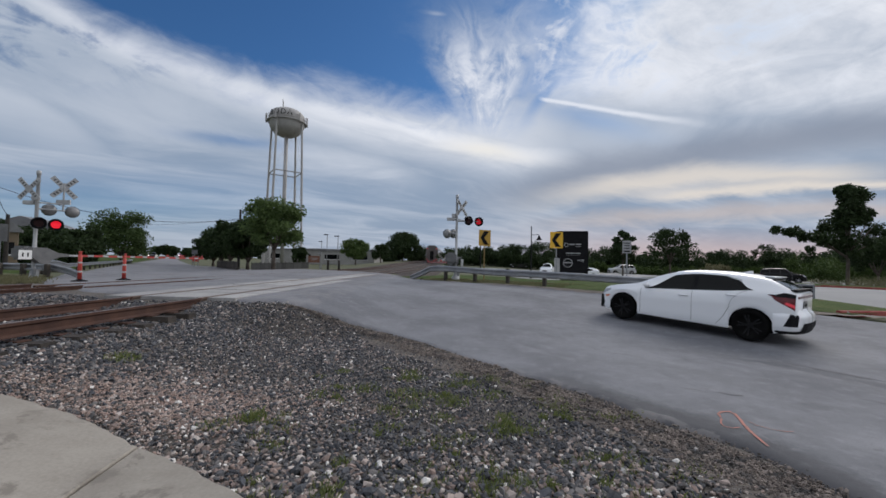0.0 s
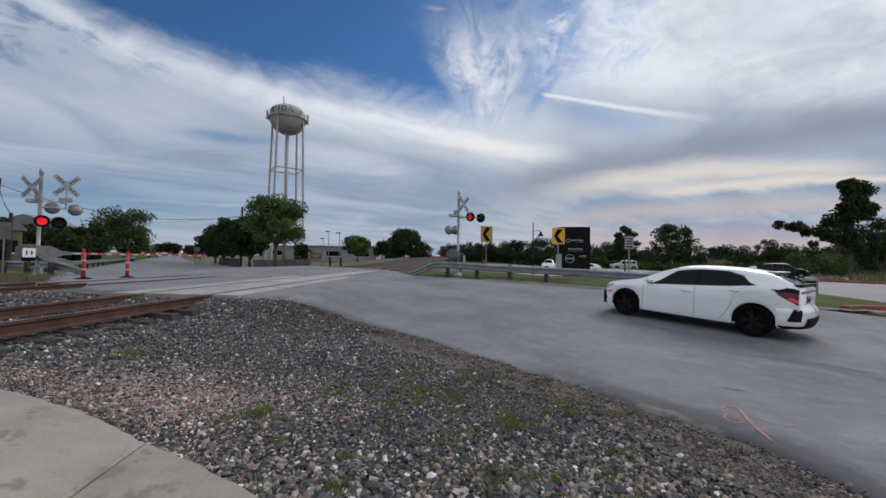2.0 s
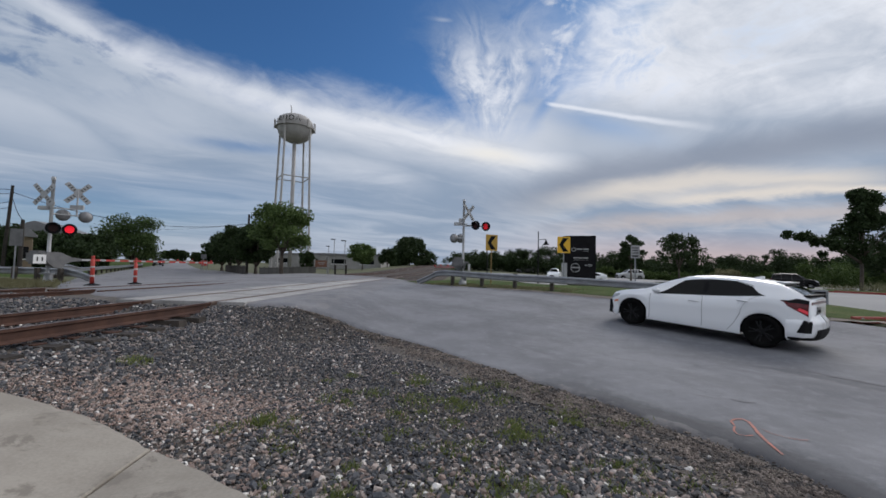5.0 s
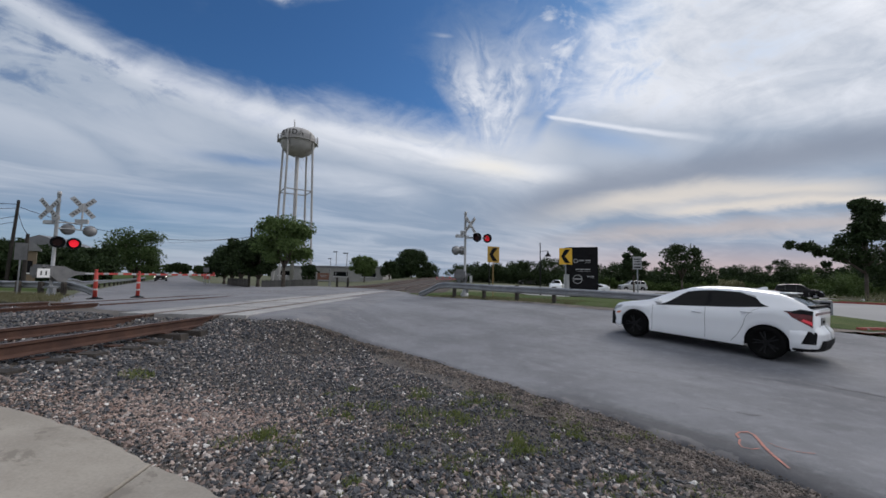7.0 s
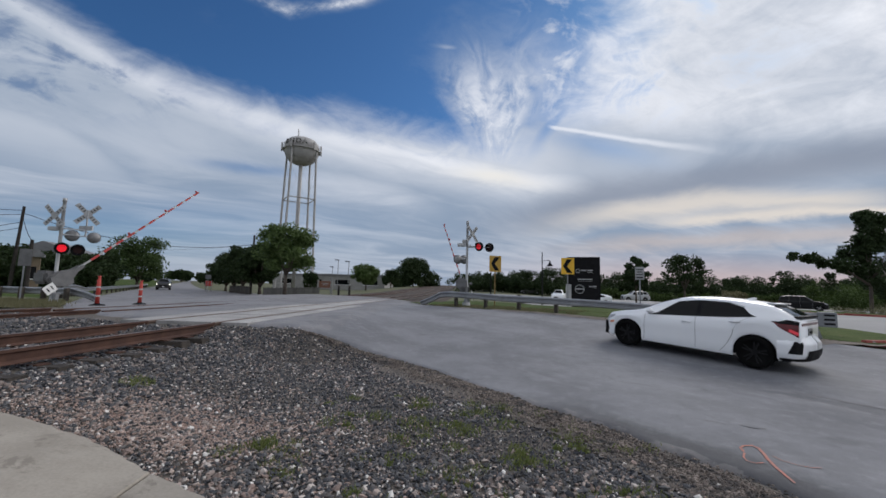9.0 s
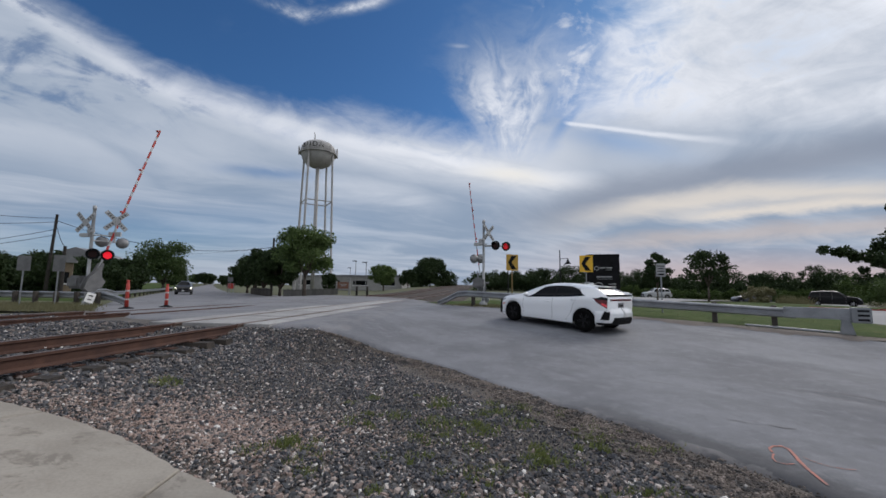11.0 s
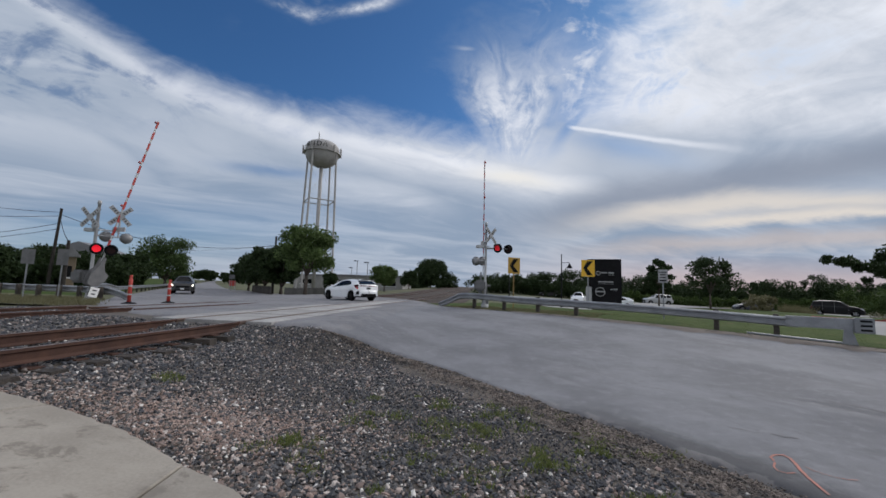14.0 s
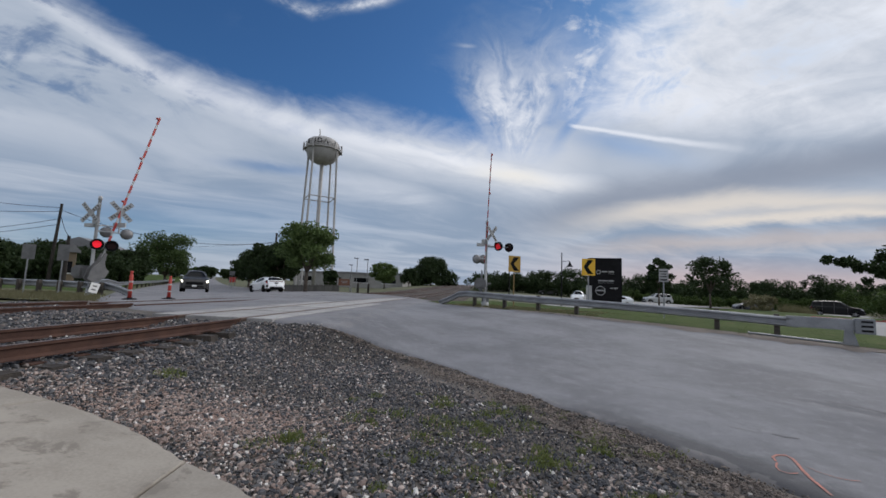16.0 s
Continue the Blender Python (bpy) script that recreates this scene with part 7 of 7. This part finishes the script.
# ---------------------------------------------------------------- marks on the road
SPRAY = surface("orange_spray", (0.55, 0.2, 0.145), (0.26, 0.165, 0.14), 22, 0.9, 0.1, fine=80)
marks = tagged(new("paint_mark"), "faded orange spray-painted survey mark on the asphalt", "paint mark", kind="structure")


def stroke(pts, wide):
    bm = B()
    prev = None
    for k, (x, y) in enumerate(pts):
        a, b = pts[max(0, k - 1)], pts[min(len(pts) - 1, k + 1)]
        d = Vector((b[0] - a[0], b[1] - a[1], 0)).normalized()
        n = Vector((-d.y, d.x, 0)) * wide / 2 * (0.7 + 0.5 * random.random())
        z = land(x, y) + 0.036
        row = [bm.verts.new((x + n.x, y + n.y, z)), bm.verts.new((x - n.x, y - n.y, z))]
        if prev:
            bm.faces.new((prev[0], row[0], row[1], prev[1]))
        prev = row
    part("stroke", bm, SPRAY, marks)


stroke([(2.86, 4.10), (2.90, 4.2), (2.98, 4.26), (3.07, 4.27), (3.08, 4.2), (3.03, 4.07), (2.96, 3.92), (2.90, 3.75), (2.86, 3.61), (2.82, 3.46)], 0.024)
stroke([(2.84, 4.06), (2.76, 3.96), (2.73, 3.87), (2.78, 3.83), (2.87, 3.85)], 0.018)
stroke([(3.07, 4.02), (3.08, 3.92), (3.15, 3.82), (3.24, 3.78), (3.32, 3.78)], 0.010)
CRACK = surface("filled_crack", (0.088, 0.087, 0.088), (0.12, 0.118, 0.118), 9, 0.9, 0.2)
r7 = random.Random(77)
cracks = tagged(new("road_cracks"), "dark filled cracks and patches in the asphalt", "road crack", kind="structure")


def crack(x, y, a0, n, wide):
    bm = B()
    prev = None
    for k in range(n):
        a = a0 + r7.uniform(-0.6, 0.6)
        x, y = x + 0.13 * math.cos(a), y + 0.13 * math.sin(a)
        w = 0.4 * wide * r7.uniform(0.3, 1.4) * math.sin(math.pi * (k + 0.5) / n)
        z = land(x, y) + 0.0345
        row = [bm.verts.new((x - w * math.sin(a), y + w * math.cos(a), z)), bm.verts.new((x + w * math.sin(a), y - w * math.cos(a), z))]
        if prev:
            bm.faces.new((prev[0], row[0], row[1], prev[1]))
        prev = row
    part("crack", bm, CRACK, cracks)


for x, y, a, n, w in ((5.3, 6.9, -0.75, 24, 0.05), (6.6, 6.4, -0.8, 16, 0.03), (4.9, 4.9, -0.8, 7, 0.06), (3.4, 6.5, 2.6, 10, 0.02), (1.6, 7.2, 2.4, 14, 0.015), (4.2, 8.0, 2.5, 12, 0.018), (2.9, 5.1, -0.5, 4, 0.02), (-1.0, 10.0, 2.6, 18, 0.02), (-2.6, 11.8, 2.3, 16, 0.02), (2.4, 12.2, 2.5, 20, 0.018), (3.3, 5.0, -0.6, 3, 0.07), (4.3, 5.6, -0.4, 2, 0.08)):
    crack(x, y, a, n, w)


# ---------------------------------------------------------------- what moves
def heading(x, y, a, wheelbase=2.7):
    """A car standing on the land, pitched by its slope."""
    dx, dy = math.cos(radians(a)) * wheelbase / 2, math.sin(radians(a)) * wheelbase / 2
    zf, zr = land(x + dx, y + dy) + 0.03, land(x - dx, y - dy) + 0.03
    return Matrix.Translation((x, y, (zf + zr) / 2)) @ pose(0, 0, 0, 0, 0, a) @ pose(0, 0, 0, 0, -math.degrees(math.atan2(zf - zr, wheelbase)), 0)


HATCH_WAY = [(0.0, 6.11, 9.76, 129.0), (8.3, 6.11, 9.76, 129.0), (8.7, 6.04, 9.84, 129.0), (9.0, 5.94, 9.95, 129.0), (9.5, 5.45, 10.53, 129.0), (10.2, 4.42, 11.8, 131), (10.8, 3.28, 13.15, 134), (11.5, 1.87, 14.65, 137), (12.0, 0.51, 16.47, 138.5),
             (12.5, -1.22, 18.55, 139.5), (13.0, -3.3, 20.85, 140.5), (13.5, -5.66, 23.3, 141.5), (14.0, -8.5, 26.2, 142.5), (14.5, -11.5, 29.0, 142.5), (15.0, -14.6, 31.5, 142.5), (15.5, -17.4, 33.8, 142), (16.0, -19.6, 35.6, 142)]
SUV_WAY = [(0.0, -80.5, 106.5), (6.5, -57.5, 75.0), (9.0, -46.4, 60.7), (11.5, -36.6, 46.8), (12.5, -33.7, 42.6), (13.5, -30.6, 38.9), (14.5, -27.4, 35.2), (15.5, -24.0, 31.5), (16.0, -22.0, 29.3)]
FAR_WAY = [(0.0, -85, 125), (4.2, -100, 148), (16.0, -140, 212)]
TRAIN_WAY = [(0.0, 100), (0.5, 115), (1.0, 131), (1.5, 149), (2.0, 170), (2.5, 194), (3.0, 240), (4.0, 315), (6.5, 450), (16.0, 1080)]
GATE_L = [(0.0, 0), (6.9, 0), (7.2, 3), (7.5, 9), (8.0, 19.5), (8.5, 29.5), (9.0, 40), (9.5, 50), (10.2, 63), (10.8, 71), (11.5, 76.3), (12.0, 76.3), (12.5, 74.2), (13.0, 75.6), (13.5, 76.4), (14.5, 76), (16.0, 76)]
GATE_R = [(0.0, 0), (7.0, 0), (7.2, 4), (7.5, 12), (8.0, 20), (8.5, 28), (9.0, 37), (9.5, 45), (10.2, 57), (11.0, 65), (11.5, 68), (12.5, 75.8), (13.5, 84.2), (14.5, 91.5), (16.0, 97)]
# the lamps of a pair change places: the first change and the time between two changes
FLASH_L = (0.38, 0.5995)
FLASH_R = (0.42, 0.5975)


def roll_wheels(wheels, way, r):
    """Each wheel turns with the way its car has gone."""
    rows, gone, last, turn = [(0.0, 0.0)], 0.0, way[0], 0.0
    for k in range(1, len(way)):
        d = math.hypot(way[k][1] - last[1], way[k][2] - last[2])
        n = max(1, math.ceil(d / r / radians(70)))
        for i in range(1, n + 1):
            rows.append((last[0] + (way[k][0] - last[0]) * i / n, (gone + d * i / n) / r))
        gone, last = gone + d, way[k]
    for w in wheels:
        base = w.matrix_basis.copy()
        walk(w, [(t, base @ Matrix.Rotation(a % (2 * math.pi), 4, "Y")) for t, a in rows])


def flash(lens, spots, beat):
    """The lit lens starts at the second lamp and swaps sides at every beat."""
    t, now = beat[0], 1
    rows = [(0.0, Matrix.Translation(spots[1]))]
    while t < 16.0:
        rows.append((t - 0.034, Matrix.Translation(spots[now])))
        now = 1 - now
        rows.append((t, Matrix.Translation(spots[now])))
        t += beat[1]
    if rows[-1][0] < 15.97:
        rows.append((16.0, Matrix.Translation(spots[now])))
    walk(lens, rows)


def motions():
    walk(hatch, [(t, heading(x, y, a)) for t, x, y, a in HATCH_WAY])
    roll_wheels(hatch_wheels, HATCH_WAY, 0.325)
    rows = []
    for k, (t, x, y) in enumerate(SUV_WAY):
        rows.append((t, heading(x, y, -55.0)))
    walk(suv, rows)
    walk(far_car, [(t, heading(x, y, -58)) for t, x, y in FAR_WAY])
    walk(the_train, [(t, pose(lie(-6.08, y), y, land(0, min(y, 400)) - 0.12, 0, 0, -1.43)) for t, y in TRAIN_WAY])
    pl, pr = gate_l.matrix_basis.translation.copy(), gate_r.matrix_basis.translation.copy()
    walk(gate_l, [(t, Matrix.Translation(pl) @ pose(0, 0, 0, 0, 0, -12) @ pose(0, 0, 0, a, 0, 0)) for t, a in GATE_L])
    walk(gate_r, [(t, Matrix.Translation(pr) @ pose(0, 0, 0, 0, 0, 14) @ pose(0, 0, 0, a, 0, 0)) for t, a in GATE_R])
    flash(lens_l, lit_l, FLASH_L)
    flash(lens_r, lit_r, FLASH_R)


motions()
